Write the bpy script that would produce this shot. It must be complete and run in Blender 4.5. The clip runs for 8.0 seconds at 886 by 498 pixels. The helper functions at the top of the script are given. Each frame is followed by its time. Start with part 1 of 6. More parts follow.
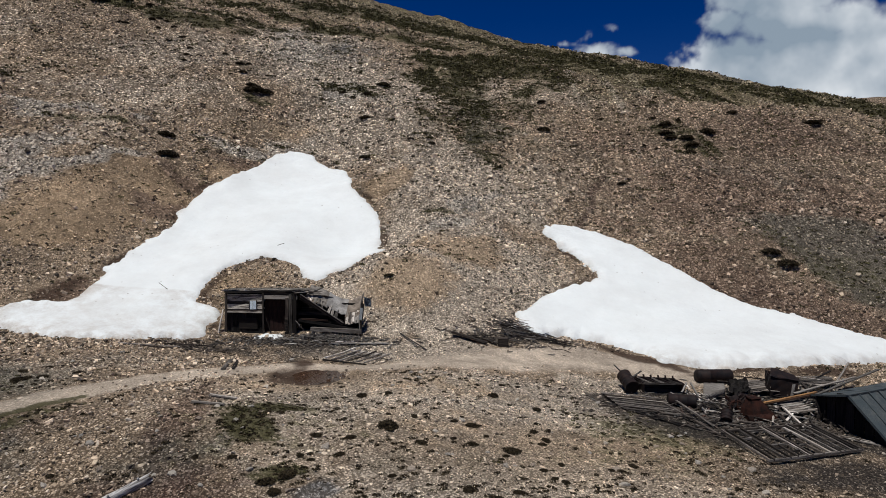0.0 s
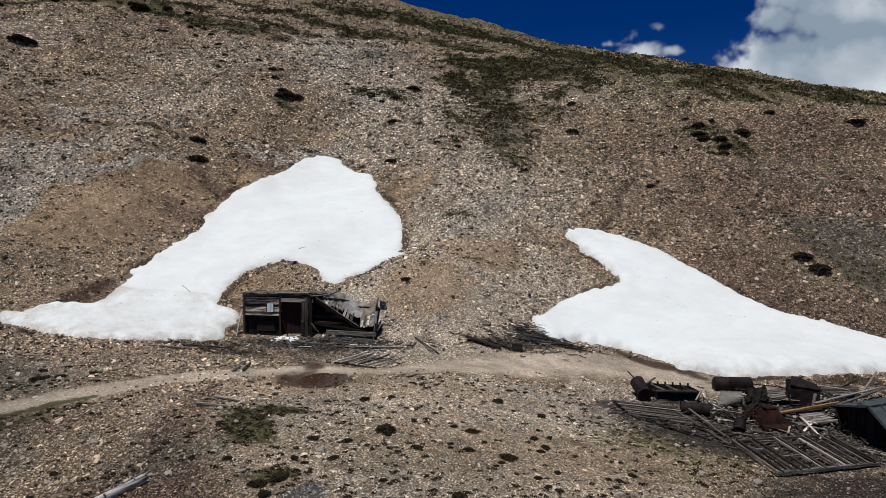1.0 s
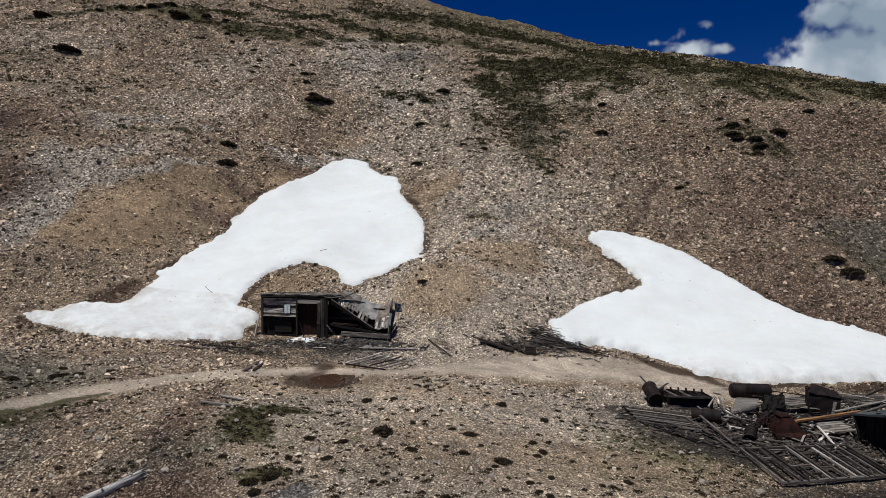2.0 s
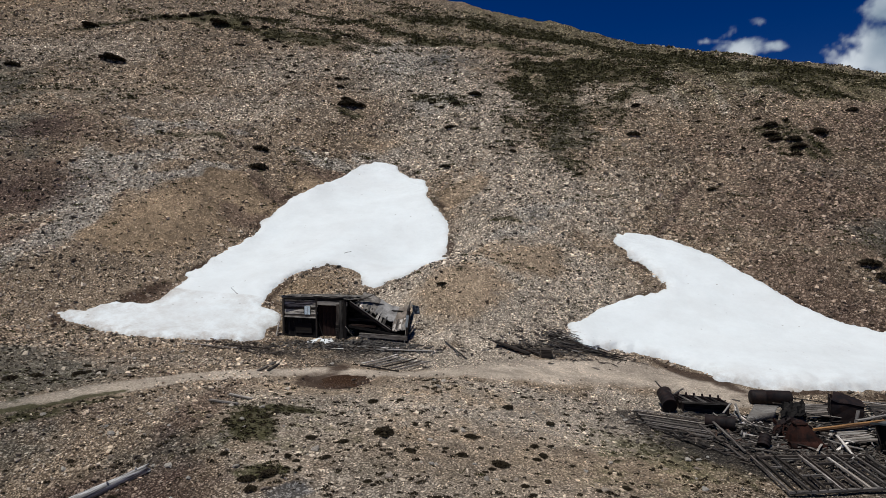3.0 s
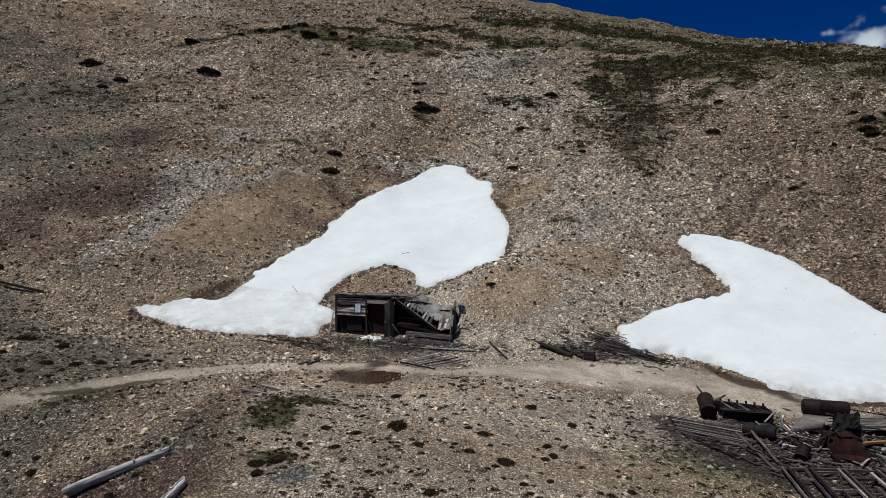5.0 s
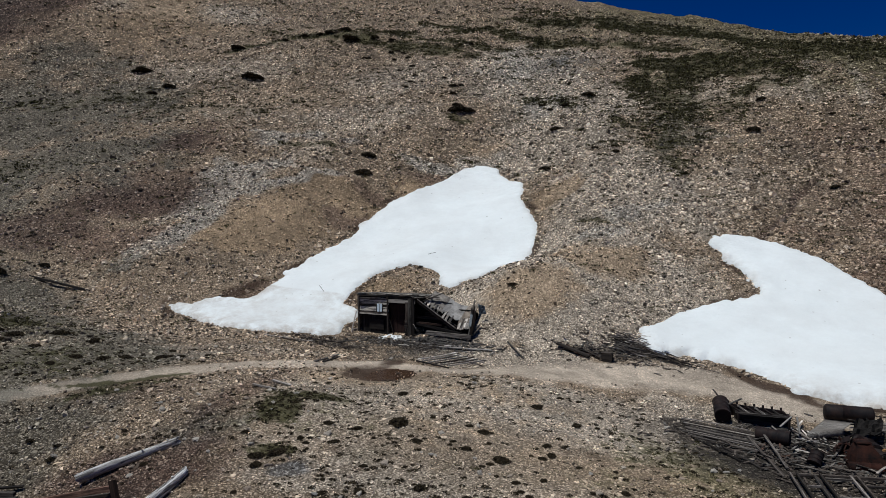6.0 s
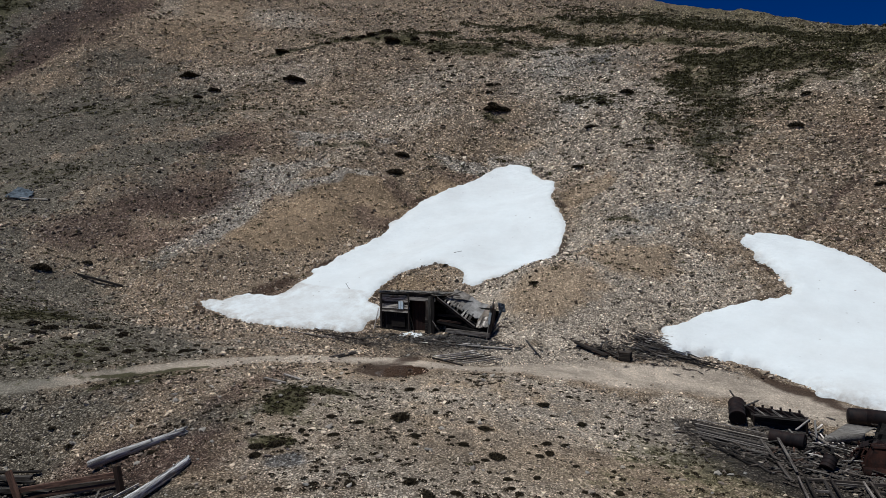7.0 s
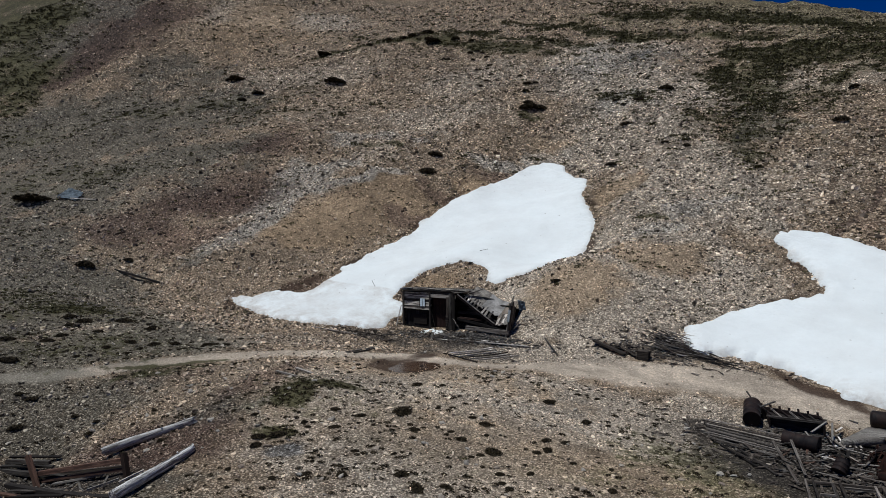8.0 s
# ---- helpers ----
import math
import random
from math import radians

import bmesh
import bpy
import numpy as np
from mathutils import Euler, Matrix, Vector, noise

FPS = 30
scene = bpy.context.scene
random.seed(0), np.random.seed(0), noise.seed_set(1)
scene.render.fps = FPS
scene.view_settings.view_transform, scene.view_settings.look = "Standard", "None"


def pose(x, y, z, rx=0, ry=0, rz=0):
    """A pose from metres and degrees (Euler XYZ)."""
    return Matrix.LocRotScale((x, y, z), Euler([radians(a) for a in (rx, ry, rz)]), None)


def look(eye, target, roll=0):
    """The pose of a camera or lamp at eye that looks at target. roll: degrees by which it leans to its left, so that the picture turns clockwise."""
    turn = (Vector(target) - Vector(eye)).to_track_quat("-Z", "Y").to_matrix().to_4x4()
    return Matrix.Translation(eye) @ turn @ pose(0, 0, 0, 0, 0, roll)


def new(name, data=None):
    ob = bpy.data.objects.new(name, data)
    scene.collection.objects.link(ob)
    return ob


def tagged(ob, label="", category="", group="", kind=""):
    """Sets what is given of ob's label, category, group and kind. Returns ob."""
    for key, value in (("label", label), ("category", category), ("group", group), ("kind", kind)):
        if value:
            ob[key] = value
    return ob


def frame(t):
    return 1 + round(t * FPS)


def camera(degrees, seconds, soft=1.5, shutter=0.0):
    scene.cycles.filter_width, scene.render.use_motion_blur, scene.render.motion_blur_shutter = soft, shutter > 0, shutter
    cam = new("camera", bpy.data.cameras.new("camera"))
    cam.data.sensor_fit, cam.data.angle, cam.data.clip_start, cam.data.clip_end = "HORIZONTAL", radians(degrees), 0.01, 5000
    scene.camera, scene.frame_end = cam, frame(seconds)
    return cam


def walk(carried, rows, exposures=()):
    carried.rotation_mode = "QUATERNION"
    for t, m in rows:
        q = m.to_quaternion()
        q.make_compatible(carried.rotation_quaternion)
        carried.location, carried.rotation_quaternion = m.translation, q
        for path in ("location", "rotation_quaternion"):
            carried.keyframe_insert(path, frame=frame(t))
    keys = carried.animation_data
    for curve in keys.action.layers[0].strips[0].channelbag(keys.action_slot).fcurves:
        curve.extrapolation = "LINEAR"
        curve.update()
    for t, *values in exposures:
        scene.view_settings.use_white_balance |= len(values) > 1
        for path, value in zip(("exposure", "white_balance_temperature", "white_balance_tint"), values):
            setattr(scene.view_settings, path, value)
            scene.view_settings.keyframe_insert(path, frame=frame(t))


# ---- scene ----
cam = camera(64.8, 8.0, soft=0.75)
METRES, EYE, TILT, LEAN, TURN = 14.0, 6.3, -3.0, 0.0, 0.0
ROWS = [
    (0.0, 0.0, 0.0, 0.0, -0.0, 0.0, -0.0),
    (0.5, 0.0562, 0.0016, 0.0035, 1.75, 0.1, -0.03),
    (1.0, 0.1145, 0.0044, 0.0074, 3.52, 0.17, -0.09),
    (1.5, 0.1751, 0.0085, 0.0089, 5.32, 0.25, -0.15),
    (3.0, 0.3495, 0.0193, 0.0109, 10.82, 0.51, -0.33),
    (3.5, 0.4064, 0.0273, 0.0109, 12.86, 0.61, -0.39),
    (4.0, 0.4621, 0.0365, 0.0048, 14.97, 0.67, -0.46),
    (4.5, 0.5209, 0.046, -0.0008, 17.1, 0.72, -0.54),
    (6.0, 0.7158, 0.0967, -0.0127, 23.52, 0.92, -0.77),
    (6.5, 0.7803, 0.1222, -0.0182, 25.64, 0.93, -0.86),
    (7.0, 0.8407, 0.1513, -0.0242, 27.78, 0.95, -0.93),
    (7.5, 0.902, 0.1817, -0.0307, 29.92, 0.94, -0.99),
    (8.0, 0.9615, 0.2138, -0.0368, 32.05, 0.94, -1.07),
]
EXPOSURES = [(0.0, 0.04, 6500, 9), (3.0, -0.02, 6350, 8), (4.5, -0.06, 6250, 6), (8.0, -0.09, 6080, 6)]
walk(cam, [(t, pose(0, 0, EYE, TILT, LEAN, TURN) @ pose(METRES * x, METRES * y, METRES * z, 90 + pitch, roll, yaw)) for t, x, y, z, yaw, pitch, roll in ROWS], EXPOSURES)

# ---- light ----
SUN_FROM = Vector((-0.16, -0.28, 0.94)).normalized()
world = bpy.data.worlds.new("sky")
scene.world = world
world.use_nodes = True
wn = world.node_tree
wn.nodes.clear()
sky = wn.nodes.new("ShaderNodeTexSky")
sky.sky_type = "NISHITA"
sky.sun_disc = False
sky.sun_elevation = math.asin(SUN_FROM.z)
sky.sun_rotation = math.atan2(SUN_FROM.x, SUN_FROM.y)
sky.altitude = 3600
sky.air_density, sky.dust_density, sky.ozone_density = 1.0, 0.1, 4.0
back = wn.nodes.new("ShaderNodeBackground")
back.inputs["Strength"].default_value = 0.05
wout = wn.nodes.new("ShaderNodeOutputWorld")
deep = wn.nodes.new("ShaderNodeHueSaturation")
deep.inputs["Saturation"].default_value = 1.4
deep.inputs["Value"].default_value = 0.72
deep.inputs["Hue"].default_value = 0.523
wn.links.new(sky.outputs[0], deep.inputs["Color"])
wn.links.new(deep.outputs[0], back.inputs["Color"])
wn.links.new(back.outputs[0], wout.inputs[0])
sun_data = bpy.data.lights.new("sun", "SUN")
sun_data.energy, sun_data.angle, sun_data.color = 3.3, radians(0.53), (1.0, 0.97, 0.925)
sun = new("sun", sun_data)
sun.matrix_world = look(SUN_FROM * 300, (0, 0, 0))


# ---- materials ----
def mat(name):
    m = bpy.data.materials.new(name)
    m.use_nodes = True
    nt = m.node_tree
    return m, nt, nt.nodes["Principled BSDF"]


def node(nt, kind, **values):
    n = nt.nodes.new(kind)
    for k, v in values.items():
        n.inputs[k.replace("_", " ")].default_value = v
    return n


def ramp(nt, source, stops):
    r = nt.nodes.new("ShaderNodeValToRGB")
    els = r.color_ramp.elements
    while len(els) < len(stops):
        els.new(0.5)
    for e, (p, c) in zip(els, stops):
        e.position = p
        e.color = (*c, 1) if len(c) == 3 else c
    nt.links.new(source, r.inputs[0])
    return r.outputs[0]


def grey(v):
    return (v, v, v)


def mixed(nt, factor, a, b, how="MIX"):
    m = nt.nodes.new("ShaderNodeMix")
    m.data_type, m.blend_type = "RGBA", how
    for sock, val in ((m.inputs[0], factor), (m.inputs[6], a), (m.inputs[7], b)):
        if isinstance(val, (int, float)):
            sock.default_value = val
        elif isinstance(val, tuple):
            sock.default_value = (*val, 1)
        else:
            nt.links.new(val, sock)
    return m.outputs[2]


def calc(nt, how, a, b=0.0):
    m = nt.nodes.new("ShaderNodeMath")
    m.operation = how
    m.use_clamp = False
    for sock, val in ((m.inputs[0], a), (m.inputs[1], b)):
        if isinstance(val, (int, float)):
            sock.default_value = val
        else:
            nt.links.new(val, sock)
    return m.outputs[0]


def coords(nt):
    return nt.nodes.new("ShaderNodeTexCoord").outputs["Object"]


def noise_of(nt, where, scale, detail=4, rough=0.6):
    n = node(nt, "ShaderNodeTexNoise", Scale=scale, Detail=detail, Roughness=rough)
    nt.links.new(where, n.inputs["Vector"])
    return n.outputs["Fac"]


def bumped(nt, bsdf, height, distance, strength=1.0):
    b = node(nt, "ShaderNodeBump", Strength=strength, Distance=distance)
    nt.links.new(height, b.inputs["Height"])
    nt.links.new(b.outputs[0], bsdf.inputs["Normal"])
    return b


def attr(nt, name):
    a = nt.nodes.new("ShaderNodeAttribute")
    a.attribute_name = name
    return a.outputs["Fac"]


TAN, DUN = (0.46, 0.347, 0.238), (0.36, 0.278, 0.197)
ZONES = {  # what lies on the ground, and its colour; the near-black one includes painted shade
    "pale": (0.64, 0.552, 0.445), "ochre": (0.43, 0.308, 0.19), "rust": (0.25, 0.17, 0.122), "ash": (0.56, 0.52, 0.455), "track": (0.60, 0.505, 0.40),
    "lichen": (0.135, 0.134, 0.110), "maroon": (0.105, 0.062, 0.05), "heath": (0.19, 0.17, 0.085), "grass": (0.072, 0.067, 0.028), "dark_soil_shade": (0.040, 0.034, 0.030), "wet": (0.058, 0.033, 0.021), "slate": (0.19, 0.195, 0.20)}


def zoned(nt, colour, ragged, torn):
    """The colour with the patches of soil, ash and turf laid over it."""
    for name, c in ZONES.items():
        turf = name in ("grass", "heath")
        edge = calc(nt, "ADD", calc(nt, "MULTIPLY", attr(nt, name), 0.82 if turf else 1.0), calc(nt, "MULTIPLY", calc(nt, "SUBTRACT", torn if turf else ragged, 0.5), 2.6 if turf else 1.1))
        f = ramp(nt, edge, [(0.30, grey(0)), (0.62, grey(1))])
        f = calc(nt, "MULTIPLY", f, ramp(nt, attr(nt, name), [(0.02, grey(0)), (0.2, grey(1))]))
        f = calc(nt, "MULTIPLY", f, 0.92 if name in ("dark_soil_shade", "wet", "track", "grass") else (0.85 if name in ("pale", "rust") else 0.75))
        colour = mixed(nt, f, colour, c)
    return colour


def ground_material():
    """Broken stone of three sizes bedded in darker soil, with shade painted between the stones."""
    m, nt, bsdf = mat("stony_ground")
    at = coords(nt)
    big = noise_of(nt, at, 0.11, 5, 0.55)
    mid = noise_of(nt, at, 0.9, 6, 0.65)
    fine = noise_of(nt, at, 14, 4, 0.7)
    soil = mixed(nt, ramp(nt, big, [(0.35, grey(0)), (0.65, grey(1))]), TAN, DUN)
    torn = calc(nt, "ADD", calc(nt, "MULTIPLY", mid, 0.5), calc(nt, "MULTIPLY", noise_of(nt, at, 2.4, 4, 0.7), 0.5))
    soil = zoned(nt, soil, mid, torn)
    part_xyz = nt.nodes.new("ShaderNodeSeparateXYZ")
    nt.links.new(at, part_xyz.inputs[0])
    upslope = ramp(nt, calc(nt, "MULTIPLY", part_xyz.outputs[1], 0.01), [(0.34, grey(0)), (0.75, grey(1))])
    smooth = calc(nt, "SUBTRACT", 1.0, calc(nt, "MULTIPLY", attr(nt, "track"), 0.8))
    smooth = calc(nt, "MULTIPLY", smooth, calc(nt, "SUBTRACT", 1.0, calc(nt, "MULTIPLY", attr(nt, "ochre"), 0.35)))
    smooth = calc(nt, "MULTIPLY", smooth, calc(nt, "SUBTRACT", 1.0, calc(nt, "MULTIPLY", attr(nt, "grass"), 0.65)))
    smooth = calc(nt, "MAXIMUM", 0.0, calc(nt, "MULTIPLY", smooth, calc(nt, "SUBTRACT", 1.0, calc(nt, "MULTIPLY", attr(nt, "wet"), 0.8))))
    warp = nt.nodes.new("ShaderNodeVectorMath")
    warp.operation = "MULTIPLY_ADD"
    n3 = node(nt, "ShaderNodeTexNoise", Scale=5.0, Detail=2.0)
    nt.links.new(at, n3.inputs["Vector"])
    nt.links.new(n3.outputs["Color"], warp.inputs[0])
    warp.inputs[1].default_value = (0.09, 0.09, 0.09)
    nt.links.new(at, warp.inputs[2])
    colour, height = soil, calc(nt, "MULTIPLY", fine, 0.25)
    colour = mixed(nt, 1.0, colour, ramp(nt, fine, [(0.25, grey(0.42)), (0.75, grey(1.40))]), "MULTIPLY")
    nearby = calc(nt, "SUBTRACT", 1.0, upslope)
    # size in pieces to the metre, share of cells that hold a stone, height, and where it lies
    for scale, share, lift, where in ((13.0, 0.62, 0.22, None), (7.5, 0.34, 0.4, None), (5.0, 0.55, 0.5, upslope), (4.2, 0.10, 0.6, nearby), (3.1, 0.30, 0.8, upslope)):
        v = node(nt, "ShaderNodeTexVoronoi", Scale=scale)
        nt.links.new(warp.outputs[0], v.inputs["Vector"])
        own = nt.nodes.new("ShaderNodeSeparateColor")
        nt.links.new(v.outputs["Color"], own.inputs[0])
        reach = calc(nt, "MULTIPLY", smooth, where) if where else smooth
        here = calc(nt, "MULTIPLY", ramp(nt, own.outputs[0], [(share - 0.02, grey(1)), (share + 0.02, grey(0))]), ramp(nt, v.outputs["Distance"], [(0.34, grey(1)), (0.50, grey(0))]))
        here = calc(nt, "MULTIPLY", here, reach)
        tone = ramp(nt, own.outputs[1], [(0.0, grey(0.10)), (0.28, grey(0.42)), (0.55, grey(1.15)), (0.8, grey(2.05)), (1.0, grey(2.9))])
        soft = ramp(nt, own.outputs[1], [(0.0, grey(0.20)), (0.3, grey(0.6)), (0.6, grey(1.05)), (0.84, grey(1.6)), (1.0, grey(2.2))])
        tone = tone if where else mixed(nt, upslope, soft, tone)
        stone = mixed(nt, 0.18, mixed(nt, 1.0, soil, tone, "MULTIPLY"), ramp(nt, own.outputs[1], [(0.0, (0.10, 0.082, 0.066)), (0.3, (0.24, 0.19, 0.145)), (0.6, (0.42, 0.35, 0.27)), (0.8, (0.44, 0.40, 0.35)), (1.0, (0.80, 0.71, 0.59))]))
        # shade between stones, painted as soil darkened to a fifth
        gap_shade = calc(nt, "MULTIPLY", ramp(nt, v.outputs["Distance"], [(0.42, grey(0)), (0.54, grey(0.9))]), calc(nt, "MULTIPLY", reach, 0.0 if share < 0.5 else 1.0))
        colour = mixed(nt, gap_shade, colour, mixed(nt, 1.0, soil, (0.20, 0.185, 0.17), "MULTIPLY"))
        colour = mixed(nt, here, colour, stone)
        dome = calc(nt, "MULTIPLY", calc(nt, "SUBTRACT", 0.65, v.outputs["Distance"]), here)
        height = calc(nt, "ADD", height, calc(nt, "MULTIPLY", dome, lift))
    colour = mixed(nt, 1.0, colour, ramp(nt, mid, [(0.25, grey(0.60)), (0.75, grey(1.36))]), "MULTIPLY")
    colour = mixed(nt, 1.0, colour, ramp(nt, noise_of(nt, at, 0.24, 4, 0.6), [(0.3, grey(0.76)), (0.7, grey(1.22))]), "MULTIPLY")
    rill = nt.nodes.new("ShaderNodeMapping")
    rill.inputs["Scale"].default_value = (0.8, 0.10, 0.25)
    nt.links.new(at, rill.inputs["Vector"])
    worn = mixed(nt, upslope, grey(1), ramp(nt, noise_of(nt, rill.outputs[0], 1.0, 5, 0.65), [(0.3, grey(0.66)), (0.7, grey(1.3))]))
    colour = mixed(nt, 1.0, colour, worn, "MULTIPLY")
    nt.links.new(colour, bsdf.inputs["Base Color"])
    bsdf.inputs["Roughness"].default_value = 0.95
    bsdf.inputs["Specular IOR Level"].default_value = 0.2
    bumped(nt, bsdf, height, 0.21, 1.0)
    return m


def stone_material():
    """Broken rock: the colour of the ground that it weathered from, each piece lighter or darker."""
    m, nt, bsdf = mat("weathered_stone")
    at = coords(nt)
    own = nt.nodes.new("ShaderNodeNewGeometry").outputs["Random Per Island"]
    other = calc(nt, "FRACT", calc(nt, "MULTIPLY", own, 61.7))
    base = mixed(nt, ramp(nt, other, [(0.3, grey(0)), (0.7, grey(1))]), (0.45, 0.345, 0.24), (0.43, 0.36, 0.28))
    base = mixed(nt, 0.75, base, zoned(nt, base, noise_of(nt, at, 0.9, 6, 0.65), noise_of(nt, at, 1.4, 6, 0.7)))
    tone = ramp(nt, own, [(0.0, grey(0.10)), (0.22, grey(0.36)), (0.42, grey(0.95)), (0.64, grey(1.6)), (0.86, grey(2.2)), (1.0, grey(2.7))])
    base = mixed(nt, 0.22, mixed(nt, 1.0, base, tone, "MULTIPLY"), ramp(nt, own, [(0.0, (0.07, 0.058, 0.05)), (0.4, (0.29, 0.222, 0.158)), (0.75, (0.56, 0.465, 0.355)), (1.0, (0.80, 0.71, 0.59))]))
    speck = noise_of(nt, at, 16, 4, 0.7)
    colour = mixed(nt, 1.0, base, ramp(nt, speck, [(0.25, grey(0.68)), (0.75, grey(1.2))]), "MULTIPLY")
    nt.links.new(colour, bsdf.inputs["Base Color"])
    bsdf.inputs["Roughness"].default_value = 0.9
    bsdf.inputs["Specular IOR Level"].default_value = 0.25
    bumped(nt, bsdf, speck, 0.03, 0.7)
    return m


def snow_material():
    m, nt, bsdf = mat("old_snow")
    at = coords(nt)
    drift = noise_of(nt, at, 0.22, 5, 0.6)
    cups = noise_of(nt, at, 2.6, 4, 0.55)
    dirt = noise_of(nt, at, 0.7, 7, 0.75)
    colour = mixed(nt, ramp(nt, drift, [(0.35, grey(0)), (0.7, grey(1))]), (0.835, 0.876, 0.872), (0.775, 0.80, 0.79))
    grime = calc(nt, "MULTIPLY", attr(nt, "grime"), ramp(nt, dirt, [(0.40, grey(0)), (0.62, grey(1))]))
    colour = mixed(nt, grime, colour, (0.42, 0.36, 0.30))
    # grit that has melted out, in loose swarms
    grit = node(nt, "ShaderNodeTexVoronoi", Scale=2.2)
    nt.links.new(at, grit.inputs["Vector"])
    own = nt.nodes.new("ShaderNodeSeparateColor")
    nt.links.new(grit.outputs["Color"], own.inputs[0])
    spot = calc(nt, "MULTIPLY", ramp(nt, grit.outputs["Distance"], [(0.10, grey(1)), (0.16, grey(0))]), ramp(nt, own.outputs[0], [(0.78, grey(0)), (0.82, grey(1))]))
    spot = calc(nt, "MULTIPLY", spot, ramp(nt, noise_of(nt, at, 0.35, 3, 0.6), [(0.50, grey(0.1)), (0.62, grey(0.9))]))
    colour = mixed(nt, spot, colour, (0.30, 0.27, 0.24))
    stained = noise_of(nt, at, 0.5, 6, 0.7)
    colour = mixed(nt, 1.0, colour, ramp(nt, stained, [(0.3, grey(0.93)), (0.6, grey(1.0))]), "MULTIPLY")
    nt.links.new(colour, bsdf.inputs["Base Color"])
    bsdf.inputs["Roughness"].default_value = 0.7
    bsdf.inputs["Specular IOR Level"].default_value = 0.2
    bumped(nt, bsdf, calc(nt, "ADD", cups, calc(nt, "MULTIPLY", drift, 1.5)), 0.10, 0.55)
    return m


GROUND, STONE, SNOW = ground_material(), stone_material(), snow_material()


def wood_material(name, light, dark, stain, rough=0.85):
    """Old split timber: grain along the piece's own x, weather streaks and dark stains."""
    m, nt, bsdf = mat(name)
    at = coords(nt)
    own = nt.nodes.new("ShaderNodeObjectInfo").outputs["Random"]
    stretch = nt.nodes.new("ShaderNodeMapping")
    stretch.inputs["Scale"].default_value = (0.5, 6.0, 6.0)
    shift = nt.nodes.new("ShaderNodeCombineXYZ")
    for k in range(3):
        nt.links.new(calc(nt, "MULTIPLY", own, 37.0 + 11 * k), shift.inputs[k])
    nt.links.new(shift.outputs[0], stretch.inputs["Location"])
    nt.links.new(at, stretch.inputs["Vector"])
    grain = noise_of(nt, stretch.outputs[0], 2.6, 6, 0.7)
    blot = noise_of(nt, stretch.outputs[0], 0.35, 4, 0.6)
    colour = mixed(nt, ramp(nt, grain, [(0.43, grey(0)), (0.57, grey(1))]), dark, light)
    colour = mixed(nt, ramp(nt, blot, [(0.42, grey(0)), (0.66, grey(0.85))]), colour, stain)
    colour = mixed(nt, 1.0, colour, ramp(nt, own, [(0, grey(0.22)), (0.6, grey(0.85)), (1, grey(1.9))]), "MULTIPLY")
    nt.links.new(colour, bsdf.inputs["Base Color"])
    bsdf.inputs["Roughness"].default_value = rough
    bsdf.inputs["Specular IOR Level"].default_value = 0.25
    bumped(nt, bsdf, grain, 0.012, 0.8)
    return m


def metal_material(name, paint, rust, share, rough, metallic):
    m, nt, bsdf = mat(name)
    at = coords(nt)
    wear = noise_of(nt, at, 2.4, 7, 0.7)
    pit = noise_of(nt, at, 28, 4, 0.7)
    f = ramp(nt, wear, [(share - 0.1, grey(1)), (share + 0.1, grey(0))])
    colour = mixed(nt, f, paint, rust)
    colour = mixed(nt, 1.0, colour, ramp(nt, pit, [(0.25, grey(0.65)), (0.75, grey(1.25))]), "MULTIPLY")
    nt.links.new(colour, bsdf.inputs["Base Color"])
    bsdf.inputs["Metallic"].default_value = metallic
    bsdf.inputs["Specular IOR Level"].default_value = 0.2
    bsdf.inputs["Roughness"].default_value = rough
    bumped(nt, bsdf, pit, 0.006, 0.6)
    return m


def plain_material(name, light, dark, scale, rough=0.9):
    m, nt, bsdf = mat(name)
    at = coords(nt)
    n = noise_of(nt, at, scale, 6, 0.7)
    fine = noise_of(nt, at, scale * 9, 3, 0.6)
    colour = mixed(nt, ramp(nt, n, [(0.35, grey(0)), (0.65, grey(1))]), dark, light)
    colour = mixed(nt, 1.0, colour, ramp(nt, fine, [(0.25, grey(0.7)), (0.75, grey(1.25))]), "MULTIPLY")
    nt.links.new(colour, bsdf.inputs["Base Color"])
    bsdf.inputs["Roughness"].default_value = rough
    bsdf.inputs["Specular IOR Level"].default_value = 0.2
    bumped(nt, bsdf, fine, 0.01, 0.6)
    return m


def leaf_material(name, light, dark):
    m, nt, bsdf = mat(name)
    own = nt.nodes.new("ShaderNodeNewGeometry").outputs["Random Per Island"]
    nt.links.new(ramp(nt, own, [(0, dark), (0.7, light), (1, tuple(min(1, 1.7 * v) for v in light))]), bsdf.inputs["Base Color"])
    bsdf.inputs["Roughness"].default_value = 0.8
    bsdf.inputs["Specular IOR Level"].default_value = 0.2
    return m


WOOD_DARK = wood_material("dark_stained_timber", (0.085, 0.07, 0.058), (0.022, 0.018, 0.015), (0.03, 0.022, 0.018))
WOOD_HUT = wood_material("hut_boards", (0.44, 0.405, 0.35), (0.026, 0.022, 0.019), (0.07, 0.06, 0.052))
WOOD_GREY = wood_material("grey_weathered_timber", (0.30, 0.27, 0.24), (0.055, 0.047, 0.041), (0.085, 0.067, 0.055))
WOOD_LINTEL = wood_material("lintel_boards", (0.36, 0.335, 0.30), (0.10, 0.09, 0.08), (0.17, 0.15, 0.13))
# black for burnt timber, and for shade painted onto the insides of hollow things
CHARRED_SHADE = wood_material("charred_shade_timber", (0.030, 0.025, 0.022), (0.008, 0.007, 0.006), (0.011, 0.009, 0.008))
